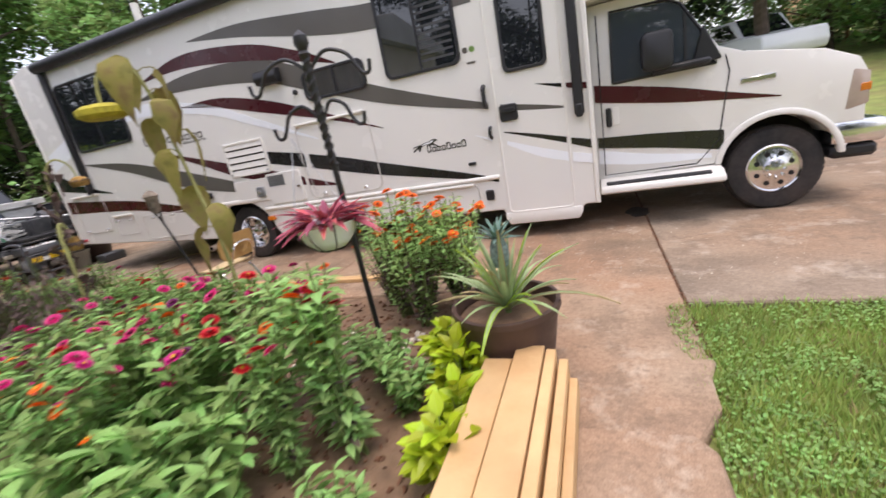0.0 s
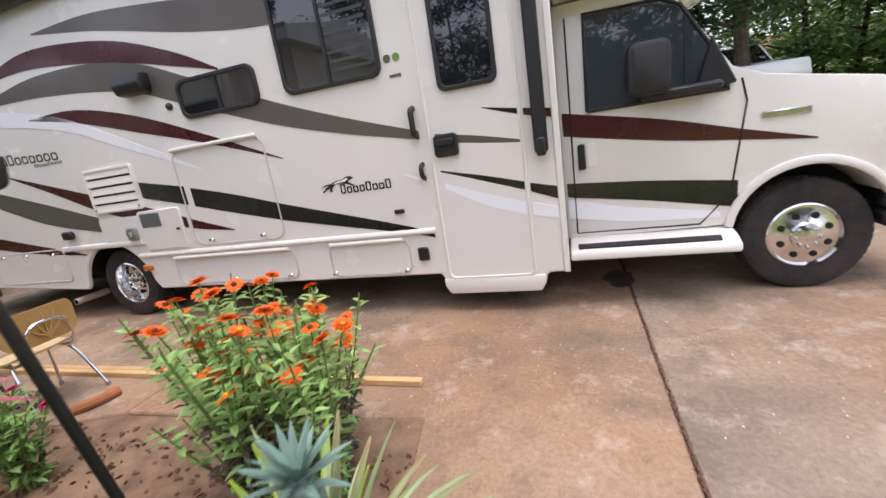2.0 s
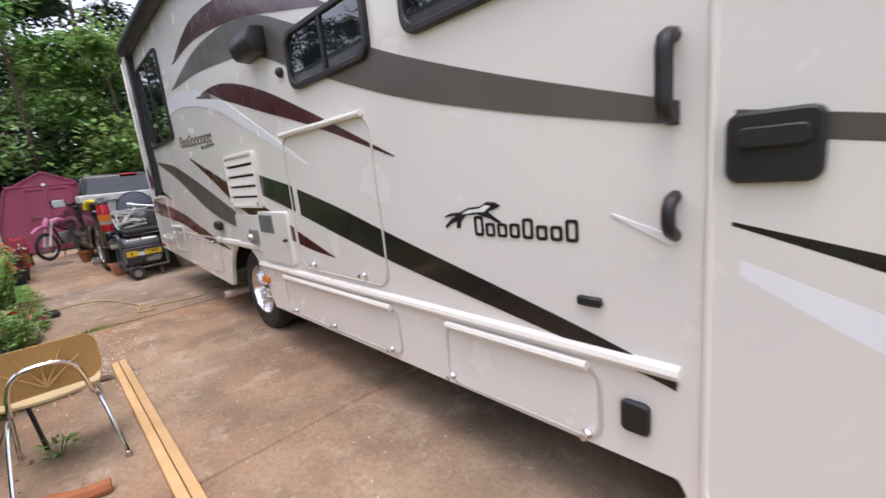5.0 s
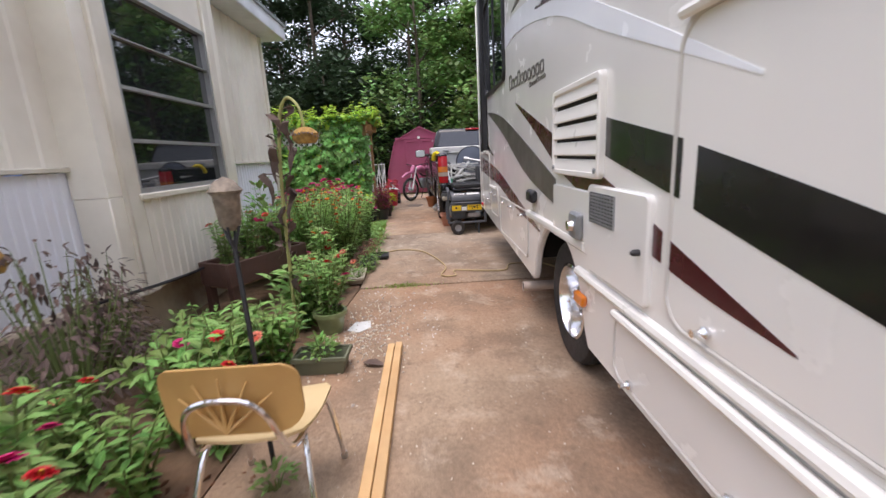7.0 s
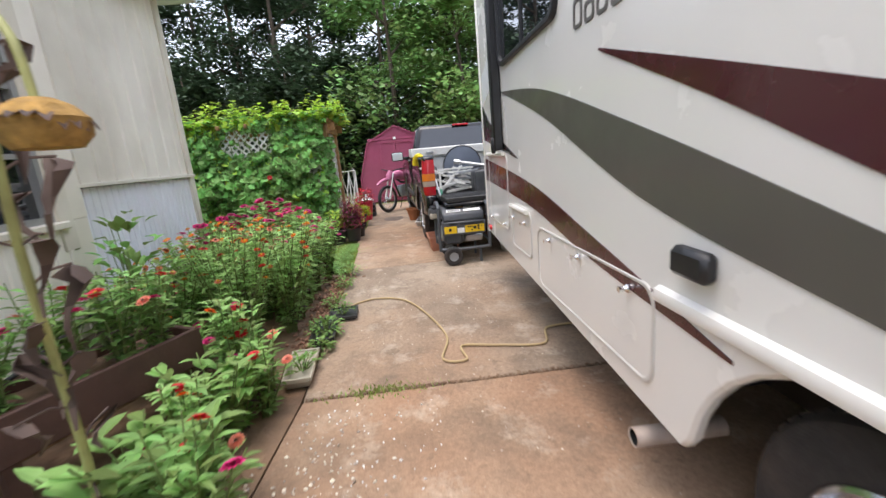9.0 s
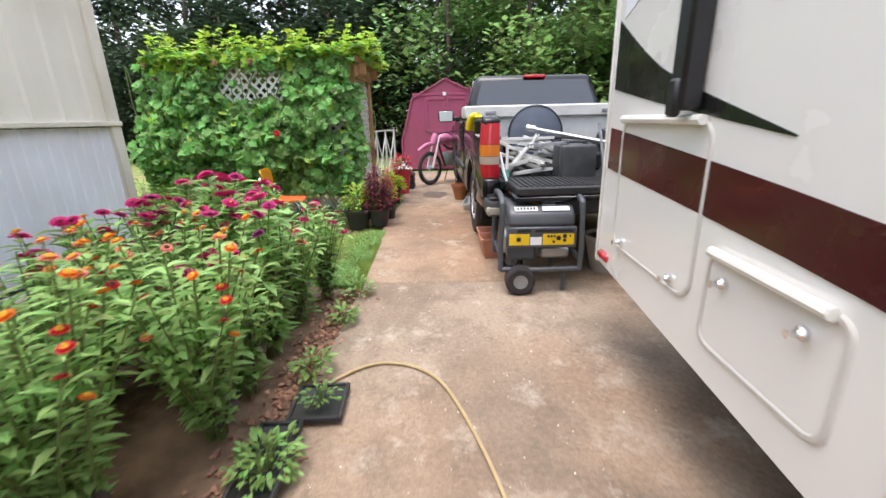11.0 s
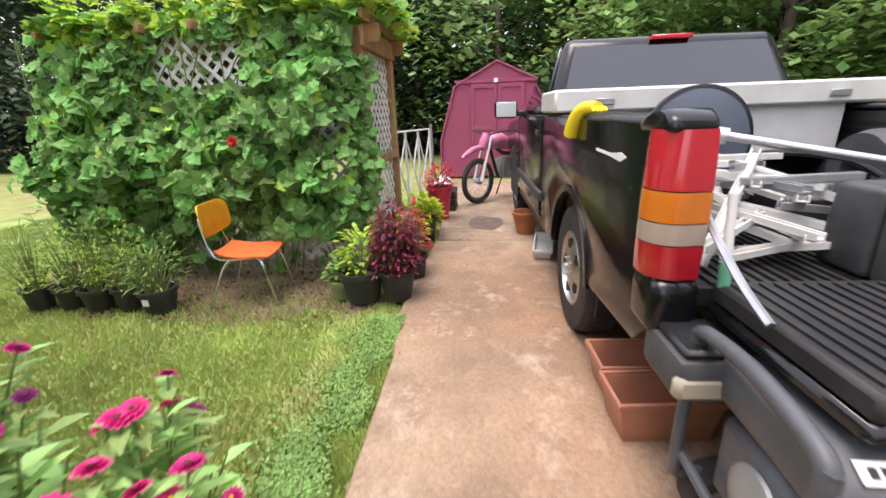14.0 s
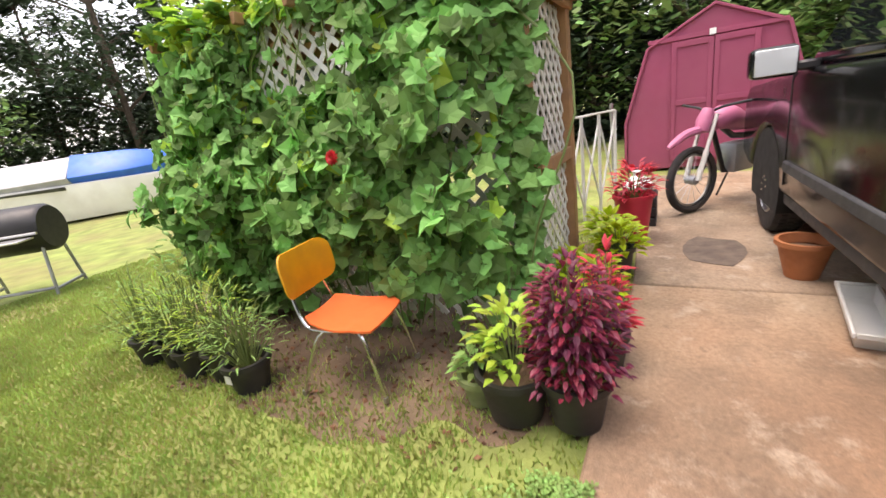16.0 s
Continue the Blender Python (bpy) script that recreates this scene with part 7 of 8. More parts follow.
part("lantern", MB().lathe([(0.02, 0.0), (0.045, 0.03), (0.055, 0.15), (0.07, 0.17), (0.04, 0.21), (0.0, 0.23)], (-3.81, 2.855, 1.02), seg=14, close=False), mat("weathered_rattan", (0.22, 0.18, 0.14), 0.9, 0, 0.4, 30, 0.6, 60), torch, smooth=True)
for i in range(4):
    a = math.pi * i / 2
    part("claw", MB().tube([(-3.79, 2.865, 0.93), (-3.805 + 0.035 * math.cos(a), 2.857 + 0.035 * math.sin(a), 1.04)], 0.006, 6), BLACK, torch)
pa = pot("flower_pot", (-5.08, 2.90, 0), 0.085, 0.115, 0.17, POT_GREEN, "small glazed green pot at the bed edge")
plant(LOW[0], -5.08, 2.90, 0.10, 0.85)
trough_pot((-4.47, 2.98, 0), 88, 0.32, 0.17, 0.12, mat("sage_plastic", (0.15, 0.16, 0.10), 0.6, 0, 0.15, 8), "sage green plastic trough with small seedlings")
leafy("seedlings", (-4.47, 2.98, 0.05), 0.16, 0.11, 70, 0.05, LEAF_GREEN, "small green seedlings in a trough")
for x, y, l, c in ((-6.45, 2.88, 0.4, LEAF_MID), (-7.02, 2.93, 0.42, LEAF_DRY)):
    trough_pot((x, y, 0.0), 4, l, 0.16, 0.08, POT_BLACK if c is LEAF_DRY else POT_BEIGE, "shallow seed tray at the bed edge")
    leafy("seedlings", (x, y, 0.03), 0.10, 0.13, 90, 0.035, LEAF_GREEN, "small seedlings in a shallow tray")
trough_pot((-7.42, 3.02, 0.0), 4, 0.24, 0.22, 0.05, POT_BLACK, "shallow black seed tray on the concrete")
leafy("seedlings", (-7.42, 3.02, 0.02), 0.08, 0.10, 60, 0.03, LEAF_GREEN, "small seedlings in a shallow tray")
solo("paper_scrap", MB().prism([(-5.05, 3.02), (-5.2, 3.06), (-5.22, 3.18), (-5.08, 3.2), (-5.0, 3.12)], "z", 0.002, 0.008), LABEL_WHITE, "crumpled white paper scrap on the concrete", "litter")
solo("dead_leaf", MB().leaf(Vector((-4.5, 3.22, 0.012)), Vector((0.4, 1, 0.1)), UP, 0.16, 0.08, 0.1), LEAF_DRY, "curled brown leaf on the concrete", "leaf")
solo("brick_half", MB().tube(spline([(-2.9, 3.18, 0.03), (-2.92, 3.05, 0.035), (-3.0, 2.95, 0.03)], 4), [0.035] * 9, 8), CLAY, "rusty curved iron scrap beside the board", "scrap", smooth=True)

# pots by the arbor
pot("nursery_pot", (-11.02, 2.72, 0), 0.10, 0.135, 0.23, POT_BLACK, "black nursery pot holding burgundy coleus")
random.seed(51)
leafy("burgundy_coleus", (-11.02, 2.72, 0.13), 0.62, 0.20, 1150, 0.048, LEAF_COLEUS, "dense burgundy coleus with small frilled leaves", wr=0.5, up=(-0.3, 0.6))
pot("nursery_pot", (-11.02, 2.45, -0.02), 0.12, 0.16, 0.24, POT_BLACK, "black nursery pot with a yellowing plant")
leafy("yellowing_plant", (-11.02, 2.45, 0.16), 0.42, 0.16, 130, 0.07, LEAF_VINE_Y, "thin yellow-green potted plant")
pot("flower_pot", (-11.05, 2.27, -0.02), 0.07, 0.095, 0.15, POT_GREEN, "pale green pot with white rim")
leafy("potted_herb", (-11.05, 2.27, 0.08), 0.25, 0.11, 70, 0.06, LEAF_MID, "small leafy green potted plant")
for x, y, h in ((-11.6, 2.62, 0.20), (-11.95, 2.66, 0.22), (-12.1, 2.5, 0.2), (-12.6, 2.72, 0.26), (-12.9, 2.62, 0.28)):
    pot("nursery_pot", (x, y, -0.02), 0.075, 0.10, h, POT_BLACK, "small black nursery pot with lime coleus", "lime coleus pots")
    leafy("lime_coleus", (x, y, h - 0.10), 0.24, 0.17, 130, 0.085, LEAF_LIME, "bright lime coleus in a black pot", wr=0.7, group="lime coleus in pots")
pot("nursery_pot", (-11.45, 2.78, 0), 0.08, 0.10, 0.2, POT_BLACK, "black nursery pot with red celosia")
leafy("red_celosia", (-11.45, 2.78, 0.14), 0.52, 0.12, 170, 0.07, LEAF_RED, "bright red plume plant in a pot", wr=0.4)
pot("red_pot", (-13.5, 2.75, 0), 0.11, 0.16, 0.42, RED_PLASTIC, "tall bright red plastic pot")
leafy("red_celosia", (-13.5, 2.75, 0.34), 0.36, 0.2, 190, 0.08, LEAF_RED, "bright red foliage in a red pot", wr=0.45)
crate = thing("black_crate", (-14.1, 2.72, 0), "stack of black plastic crates by the shed path", "crate")
for i in range(3):
    part("tray", MB().box(-14.3, -13.9, 2.55, 2.92, 0.10 * i, 0.10 * i + 0.085), BLACK, crate, bevel=0.01)
solo("white_bag", MB().lathe([(0.0, 0.0), (0.13, 0.02), (0.15, 0.09), (0.09, 0.16), (0.03, 0.19), (0.05, 0.23), (0.0, 0.24)], (-14.1, 2.74, 0.285), seg=12, close=False), LABEL_WHITE, "crumpled white plastic bag on the crates", "bag", smooth=True)
for i, (y, r) in enumerate(((0.93, 0.125), (0.66, 0.11), (0.42, 0.11), (0.16, 0.11), (-0.10, 0.10))):
    x = -10.78 - 0.04 * (i % 2)
    p = pot("nursery_pot", (x, y, -0.045), r * 0.75, r, 0.20, POT_BLACK, "black nursery pot on the grass with feathery plant", "row of pots on the grass")
    if i == 0:
        part("tag", MB().box(x + r + 0.001, x + r + 0.004, y - 0.03, y + 0.02, 0.06, 0.11), LABEL_WHITE, p)
    leafy("feathery_plant", (x, y, 0.08), 0.52 + 0.07 * (i % 3), 0.24, 240, 0.06, LEAF_VINE_Y if i % 2 else LEAF_MID, "feathery pale green plant in a pot", wr=0.18, group="feathery plants in pots")
leafy("tall_weed", (-11.3, -0.35, -0.04), 0.9, 0.2, 100, 0.09, LEAF_MID, "tall pale leafy weed by the pots")

# the vine
random.seed(61)
vine = thing("vine", (-11.7, 0.8, 0), "dense green vine smothering a lattice arbor", "vine")
lf, ly, stm = MB(), MB(), MB()
for i in range(15500):
    y = random.uniform(-0.46, 2.34)
    z = random.uniform(0.03, 2.12)
    edge = 0.5 + 0.5 * noise.noise((y * 2.6, z * 2.6, 3.0)) + 0.75 * noise.noise((y * 7.5, z * 7.5, 9.0))
    if edge < 0.24 and random.random() < 0.6:
        continue
    if z < 0.40 + 0.1 * noise.noise((y * 3, 0, 0)) and y > 0.45 and random.random() < 0.97:
        continue
    if 1.58 < z < 2.02 + 0.05 * math.sin(9 * y) and (0.60 + 0.05 * math.sin(17 * z) < y < 1.48 or -0.42 < y < -0.12) and random.random() < 0.98:
        continue
    if y > 2.16 + 0.12 * math.sin(4 * z) and random.random() < 0.8:
        continue
    if y < -0.2 and (random.random() < 0.35 or z > 1.9):
        continue
    bulge = 0.04 + 0.52 * edge * math.sin(math.pi * min(max((z + 0.1) / 2.3, 0), 1)) + 0.06 * random.random()
    if z > 1.1 and (0.5 < y < 1.55 or y < 0.0):
        bulge *= 1 - 0.62 * min((z - 1.1) / 0.45, 1)
    p = Vector((-11.68 + bulge - random.random() ** 1.6 * 0.16, y, z))
    d = Vector((random.uniform(-0.2, 0.7), random.uniform(-1, 1), random.uniform(-1.1, 0.3)))
    n = Vector((1, random.uniform(-1.2, 1.2), random.uniform(-0.3, 1.5)))
    s = 0.045 + 0.085 * random.random() ** 1.5
    young = 1.80 + 0.12 * min(max(y, 0), 1.5) + 0.3 * random.random()
    (ly if z > young or (random.random() < 0.05 and z > 0.6) else lf).leaf(p, d, n, s, s * 1.05, random.uniform(0.05, 0.45), True)
for i in range(2300):
    y = random.uniform(-0.30, 2.68)
    x = random.uniform(-12.85, -11.68 if 0.55 < y < 1.5 else -11.45)
    z = 2.06 + 0.16 * (0.5 + 0.5 * noise.noise((x * 2, y * 2, 7))) + random.uniform(-0.08, 0.08)
    d = Vector((random.uniform(-1, 1), random.uniform(-1, 1), random.uniform(-0.3, 0.3)))
    s = random.uniform(0.07, 0.13)
    (ly if random.random() < 0.55 else lf).leaf(Vector((x, y, z)), d, Vector((random.uniform(-0.3, 0.3), random.uniform(-0.3, 0.3), 1)), s, s, random.uniform(0.05, 0.4), True)
for i in range(330):
    s = random.uniform(0.05, 0.10)
    lf.leaf(Vector((-11.70 + random.gauss(0.03, 0.07), 2.36 + random.gauss(0.0, 0.05), random.uniform(0.3, 1.78))), Vector((random.uniform(0, 0.6), random.uniform(-0.4, 0.8), random.uniform(-0.9, 0.1))), Vector((1, 0.5, 0.4)), s, s, 0.2, True)
for i in range(900):
    x = random.uniform(-12.7, -11.6)
    z = random.uniform(0.05, 2.1)
    d = Vector((random.uniform(-0.6, 0.6), random.uniform(-1, 0.2), random.uniform(-0.9, 0.2)))
    s = random.uniform(0.07, 0.13)
    lf.leaf(Vector((x, -0.30 + random.uniform(-0.16, 0.15), z)), d, Vector((0, -1, 0.4)), s, s, 0.2, True)
for i in range(110):
    y = random.uniform(-0.36, 2.65)
    x = random.uniform(-12.6, -11.5)
    a = Vector((x, y, 2.15))
    e = a + Vector((random.uniform(-0.15, 0.25), random.uniform(-0.2, 0.2), random.uniform(0.08, 0.35)))
    stm.tube([a, (a + e) / 2 + Vector((0.03, 0, 0.05)), e], 0.003, 4, False)
    for k in range(5):
        q = a.lerp(e, 0.3 + 0.7 * k / 4)
        ly.leaf(q, rnd_dir(-0.4, 0.5), UP, 0.085, 0.08, 0.2, True)
for i in range(30):
    y = random.uniform(-0.3, 2.3)
    stm.tube(spline([(-11.62, y, 0.0), (-11.58 + random.uniform(0, 0.08), y + random.uniform(-0.2, 0.2), 0.7), (-11.6, y + random.uniform(-0.4, 0.4), 1.4), (-11.65, y + random.uniform(-0.5, 0.5), 2.05)], 4), 0.006, 5, False)
part("foliage", lf, LEAF_VINE, vine, "lobed dark and mid green leaves")
part("young_foliage", ly, LEAF_VINE_Y, vine, "yellow-green young leaves")
part("stem", stm, STEM, vine)
fl = new("bloom", BLOOM["red"][0])
fl.parent = vine
fl.matrix_parent_inverse = vine.matrix_basis.inverted()
fl.matrix_basis = Matrix.Translation((-11.28, 1.43, 1.17)) @ pose(0, 0, 0, 0, 80, 0)

# ---- things by the shed ----
bike = thing("dirt_bike", (-15.0, 3.45, 0), "pink and black dirt bike standing by the shed", "motorbike")
BA = Vector((-14.42, 3.22, 0))
bd = Vector((-0.72, 0.62, 0)).normalized()


def bpt(u, z, side=0.0):
    return BA + bd * u + Vector((-bd.y, bd.x, 0)) * side + UP * z


def hoop(c, r, tube_r, seg=30):
    mb = MB()
    mb.tube([c + bd * r * math.cos(2 * math.pi * k / seg) + UP * r * math.sin(2 * math.pi * k / seg) for k in range(seg + 1)], tube_r, 8, False)
    return mb


for u, r in ((0.0, 0.30), (1.32, 0.28)):
    c = bpt(u, r + 0.035)
    w = part("wheel", hoop(c, r, 0.036), RUBBER, bike, "knobbly black tyre", smooth=True)
    part("rim", hoop(c, r - 0.045, 0.014), STEEL, w, smooth=True)
    sp = MB()
    for k in range(14):
        a = 2 * math.pi * k / 14
        sp.tube([c, c + (bd * math.cos(a) + UP * math.sin(a)) * (r - 0.05)], 0.003, 4, False)
    part("spoke", sp, STEEL, w)
    part("hub", MB().tube([c - Vector((-bd.y, bd.x, 0)) * 0.05, c + Vector((-bd.y, bd.x, 0)) * 0.05], 0.045, 12), GREY_METAL, w, smooth=True)
for s in (-0.07, 0.07):
    part("fork", MB().tube([bpt(0, 0.335, s), bpt(0.10, 0.62, s)], 0.026, 10).tube([bpt(0.10, 0.62, s), bpt(0.22, 0.95, s)], 0.018, 10), BOX_WHITE, bike, "pale front fork leg", smooth=True)
fm = MB()
fm = MB().tube(spline([bpt(-0.33, 0.70), bpt(-0.10, 0.80), bpt(0.15, 0.82), bpt(0.30, 0.80)], 4), [0.02, 0.03, 0.036, 0.04, 0.042, 0.042, 0.042, 0.042, 0.04, 0.04, 0.038, 0.035, 0.03], 8)
part("front_fender", fm, PINK, bike, smooth=True)
part("number_plate", MB().tube([bpt(0.10, 0.80), bpt(0.14, 0.90), bpt(0.19, 1.0)], [0.06, 0.075, 0.055], 10), PINK, bike, smooth=True)
part("handlebar", MB().tube(spline([bpt(0.28, 1.05, -0.36), bpt(0.22, 1.02, -0.15), bpt(0.21, 0.98, 0), bpt(0.22, 1.02, 0.15), bpt(0.28, 1.05, 0.36)], 5), 0.013, 8), BLACK, bike, smooth=True)
part("frame", MB().tube([bpt(0.24, 0.90), bpt(0.55, 0.70), bpt(0.85, 0.66)], 0.03, 8).tube([bpt(0.24, 0.85), bpt(0.45, 0.35), bpt(0.85, 0.33), bpt(0.9, 0.62)], 0.025, 8).tube([bpt(0.85, 0.40), bpt(1.32, 0.315)], 0.028, 8), BLACK, bike, smooth=True)
part("tank", MB().tube(spline([bpt(0.25, 0.88), bpt(0.42, 0.90), bpt(0.62, 0.84), bpt(0.75, 0.80)], 4), [0.06, 0.09, 0.11, 0.12, 0.12, 0.12, 0.115, 0.11, 0.10, 0.09, 0.08, 0.07, 0.05], 10), PINK, bike, smooth=True)
part("seat", MB().tube([bpt(0.6, 0.86), bpt(0.9, 0.84), bpt(1.25, 0.88)], [0.06, 0.08, 0.06], 10), BLACK, bike, smooth=True)
part("rear_fender", MB().tube([bpt(1.15, 0.84), bpt(1.4, 0.86), bpt(1.6, 0.80)], [0.07, 0.06, 0.03], 8), PINK, bike, smooth=True)
part("engine", MB().obox(Matrix.Translation(bpt(0.62, 0.48)) @ pose(0, 0, 0, 0, 0, 139), 0.30, 0.22, 0.30), GREY_METAL, bike, bevel=0.04, segs=2)
part("stand", MB().tube([bpt(0.7, 0.36, 0.1), bpt(0.75, 0.0, 0.28)], 0.012, 6), BLACK, bike)
rack = thing("drying_rack", (-14.2, 2.3, 0), "white folding metal canopy frame, half collapsed", "frame")
random.seed(71)
A, B = Vector((-13.55, 1.95, -0.03)), Vector((-14.9, 2.45, -0.03))
for i in range(5):
    a = A.lerp(B, i / 4)
    part("upright", MB().tube([a, a + UP * 1.12], 0.018, 8), BOX_WHITE, rack, smooth=True)
    if i < 4:
        b = A.lerp(B, (i + 1) / 4)
        part("cross_bar", MB().tube([a + UP * 0.15, b + UP * 1.05], 0.012, 6), BOX_WHITE, rack, smooth=True)
        part("cross_bar", MB().tube([a + UP * 1.05, b + UP * 0.15], 0.012, 6), BOX_WHITE, rack, smooth=True)
part("top_rail", MB().tube([A + UP * 1.12, B + UP * 1.12], 0.012, 6), BOX_WHITE, rack)
leafy("shrub", (-14.4, 1.8, -0.04), 0.6, 0.4, 160, 0.10, LEAF_MID, "low green shrub behind the white frame")

# grill
grill = thing("barrel_grill", (-11.4, -3.35, 0), "black barrel grill on a steel trolley", "grill")
gd = Vector((0.62, -0.78, 0)).normalized()
gc = Vector((-11.25, -3.6, 0))
gn = Vector((-gd.y, gd.x, 0))
part("barrel", MB().tube([gc - gd * 0.5 + UP * 0.72, gc - gd * 0.46 + UP * 0.72, gc + gd * 0.46 + UP * 0.72, gc + gd * 0.5 + UP * 0.72], [0.24, 0.27, 0.27, 0.24], 22), BLACK, grill, smooth=True)
part("lid_rim", MB().tube([gc - gd * 0.5 + gn * 0.28 + UP * 0.70, gc + gd * 0.5 + gn * 0.28 + UP * 0.70], 0.016, 8), STEEL, grill)
part("chimney", MB().tube([gc + gd * 0.3 + UP * 0.95, gc + gd * 0.3 + UP * 1.3], 0.05, 12), BLACK, grill, smooth=True)
part("shelf", MB().obox(Matrix.Translation(gc + gn * 0.42 + UP * 0.66) @ pose(0, 0, 0, 0, 0, math.degrees(math.atan2(gd.y, gd.x))), 0.95, 0.24, 0.02), STEEL, grill, bevel=0.004)
for u in (-0.42, 0.42):
    for v in (-0.2, 0.2):
        part("leg", MB().tube([gc + gd * u + gn * v * 0.8 + UP * 0.55, gc + gd * u * 1.05 + gn * v * 1.3 + UP * -0.03], 0.018, 8), GREY_METAL, grill)
    part("foot_rail", MB().tube([gc + gd * u * 1.05 - gn * 0.26 + UP * 0.04, gc + gd * u * 1.05 + gn * 0.26 + UP * 0.04], 0.018, 8), GREY_METAL, grill)
part("foot_rail", MB().tube([gc - gd * 0.44 + gn * 0.26 + UP * 0.06, gc + gd * 0.44 + gn * 0.26 + UP * 0.06], 0.018, 8), GREY_METAL, grill)

# boat under covers
boat = thing("covered_boat", (-14.6, -12.1, 0), "white boat hull under grey cover and blue tarp", "boat")
bo, bu = Vector((-16.9, -10.0, 0)), Vector((0.735, -0.678, 0)).normalized()
bn = Vector((-bu.y, bu.x, 0))


def loft(sections, material, name, label):
    """Skin over cross sections (u, half width, z low, z side, z ridge)."""
    mb = MB()
    vs = []
    for u, w, z0, z1, z2 in sections:
        c = bo + bu * u
        vs += [c - bn * w * 0.75 + UP * z0, c - bn * w + UP * z1, c - bn * w * 0.4 + UP * z2, c + bn * w * 0.4 + UP * z2, c + bn * w + UP * z1, c + bn * w * 0.75 + UP * z0]
    n = len(sections)
    fs = [(i * 6 + k, i * 6 + (k + 1) % 6, (i + 1) * 6 + (k + 1) % 6, (i + 1) * 6 + k) for i in range(n - 1) for k in range(6)] + [tuple(range(5, -1, -1)), tuple(range((n - 1) * 6, n * 6))]
    part(name, mb.add(vs, fs), material, boat, label, bevel=0.03, segs=2)


loft([(0, 0.5, 0.1, 0.9, 0.95), (0.8, 1.0, 0.0, 0.92, 0.97), (4, 1.15, -0.02, 0.95, 1.0), (7.5, 1.15, -0.02, 0.95, 1.0)], HULL_WHITE, "hull", "white hull")
loft([(-0.1, 0.45, 0.9, 1.15, 1.45), (0.8, 1.03, 0.86, 1.1, 1.62), (2.1, 1.12, 0.9, 1.1, 1.66)], TARP_BLUE, "tarp", "bright blue tarpaulin")
loft([(2.08, 1.16, 0.8, 1.1, 1.62), (4.5, 1.18, 0.75, 1.05, 1.55), (7.6, 1.18, 0.75, 1.0, 1.5)], COVER_GREY, "cover", "pale grey canvas cover")
loft([(2.2, 1.185, 0.72, 0.9, 0.92), (7.55, 1.20, 0.72, 0.9, 0.92)], TRUCK_GREY, "cover_skirt", "dark grey cover edge")

# ---- far ground: road, white car, mailbox, house roof ----
line = spline([(-2, 31, 0), (6, 29.5, 0), (13.4, 28, 0), (22, 26, 0), (36, 21, 0)], 10)
rd = MB()
for p in line:
    p.z = ground_z(p.x, p.y) + 0.07
rd.add([q for p in line for q in (p - Vector((0.3, 1.7, 0)), p + Vector((0.3, 1.7, 0.04)))], [(2 * i, 2 * i + 2, 2 * i + 3, 2 * i + 1) for i in range(len(line) - 1)])
solo("road_far", rd, CONCRETE_B, "pale concrete road on the rise beyond the yard", "road", "structure")
carw = thing("white_car", (5.2, 18.6, ground_z(5.2, 18.6)), "white pickup parked beyond the motorhome", "car", rz=-78)
lp("body", MB().prism([(-2.4, 0.35), (2.6, 0.35), (2.7, 0.6), (2.6, 0.98), (1.3, 1.08), (-2.5, 1.05), (-2.55, 0.5)], "y", -0.9, 0.9), RV_WHITE, carw, bevel=0.08, segs=3)
lp("cabin", MB().prism([(-0.9, 1.02), (1.35, 1.05), (0.65, 1.68), (-0.7, 1.70)], "y", -0.78, 0.78), RV_WHITE, carw, bevel=0.06, segs=2)
lp("side_window", MB().prism([(-0.75, 1.1), (1.12, 1.12), (0.58, 1.6), (-0.6, 1.62)], "y", -0.795, 0.795), DARK_GLASS, carw)
lp("windscreen", MB().add([(1.33, -0.68, 1.10), (1.33, 0.68, 1.10), (0.72, 0.62, 1.66), (0.72, -0.62, 1.66), (1.30, -0.68, 1.10), (1.30, 0.68, 1.10), (0.69, 0.62, 1.66), (0.69, -0.62, 1.66)],
                         [(0, 1, 2, 3), (4, 7, 6, 5), (0, 4, 5, 1), (1, 5, 6, 2), (2, 6, 7, 3), (3, 7, 4, 0)]), DARK_GLASS, carw)
for x in (-1.6, 1.7):
    for y in (-0.86, 0.86):
        lp("wheel", MB().lathe([(0.0, -0.1), (0.33, -0.1), (0.36, -0.05), (0.36, 0.05), (0.33, 0.1), (0.0, 0.1)], (x, y, 0.36), "y", 20, False), RUBBER, carw, smooth=True)
mbx = thing("mailbox", (9.3, 21.6, ground_z(9.3, 21.6)), "blue mailbox on a post by the road", "mailbox")
lp("post", MB().box(-0.05, 0.05, -0.05, 0.05, -0.1, 1.0), POST_WOOD, mbx)
lp("box", MB().box(-0.12, 0.12, -0.28, 0.28, 1.0, 1.3), mat("blue_paint", (0.02, 0.06, 0.25), 0.5), mbx, bevel=0.06, segs=3)
nb = thing("neighbour_house", (24.6, 51, 1.6), "distant low house with brown roof", "house")
lp("wall", MB().box(-7, 7, -4, 4, -0.3, 2.6), SIDING, nb)
lp("roof", MB().prism([(-4.6, 2.5), (0, 4.4), (4.6, 2.5)], "x", -7.5, 7.5), POST_WOOD, nb)
for x in (-4, 0, 4):
    lp("window", MB().box(x - 0.5, x + 0.5, -4.03, -3.98, 0.9, 2.0), WINDOW_GLASS, nb)
solo("utility_pole", MB().tube([(-11.5, 9.9, -0.2), (-11.4, 9.9, 6.0)], 0.10, 12), LATTICE, "pale utility pole beside the driveway", "pole", smooth=True)
solo("utility_pole", MB().tube([(15.5, 33, 1.5), (15.5, 33, 9.0)], 0.13, 12), BARK, "distant wooden utility pole by the road", "pole", smooth=True)
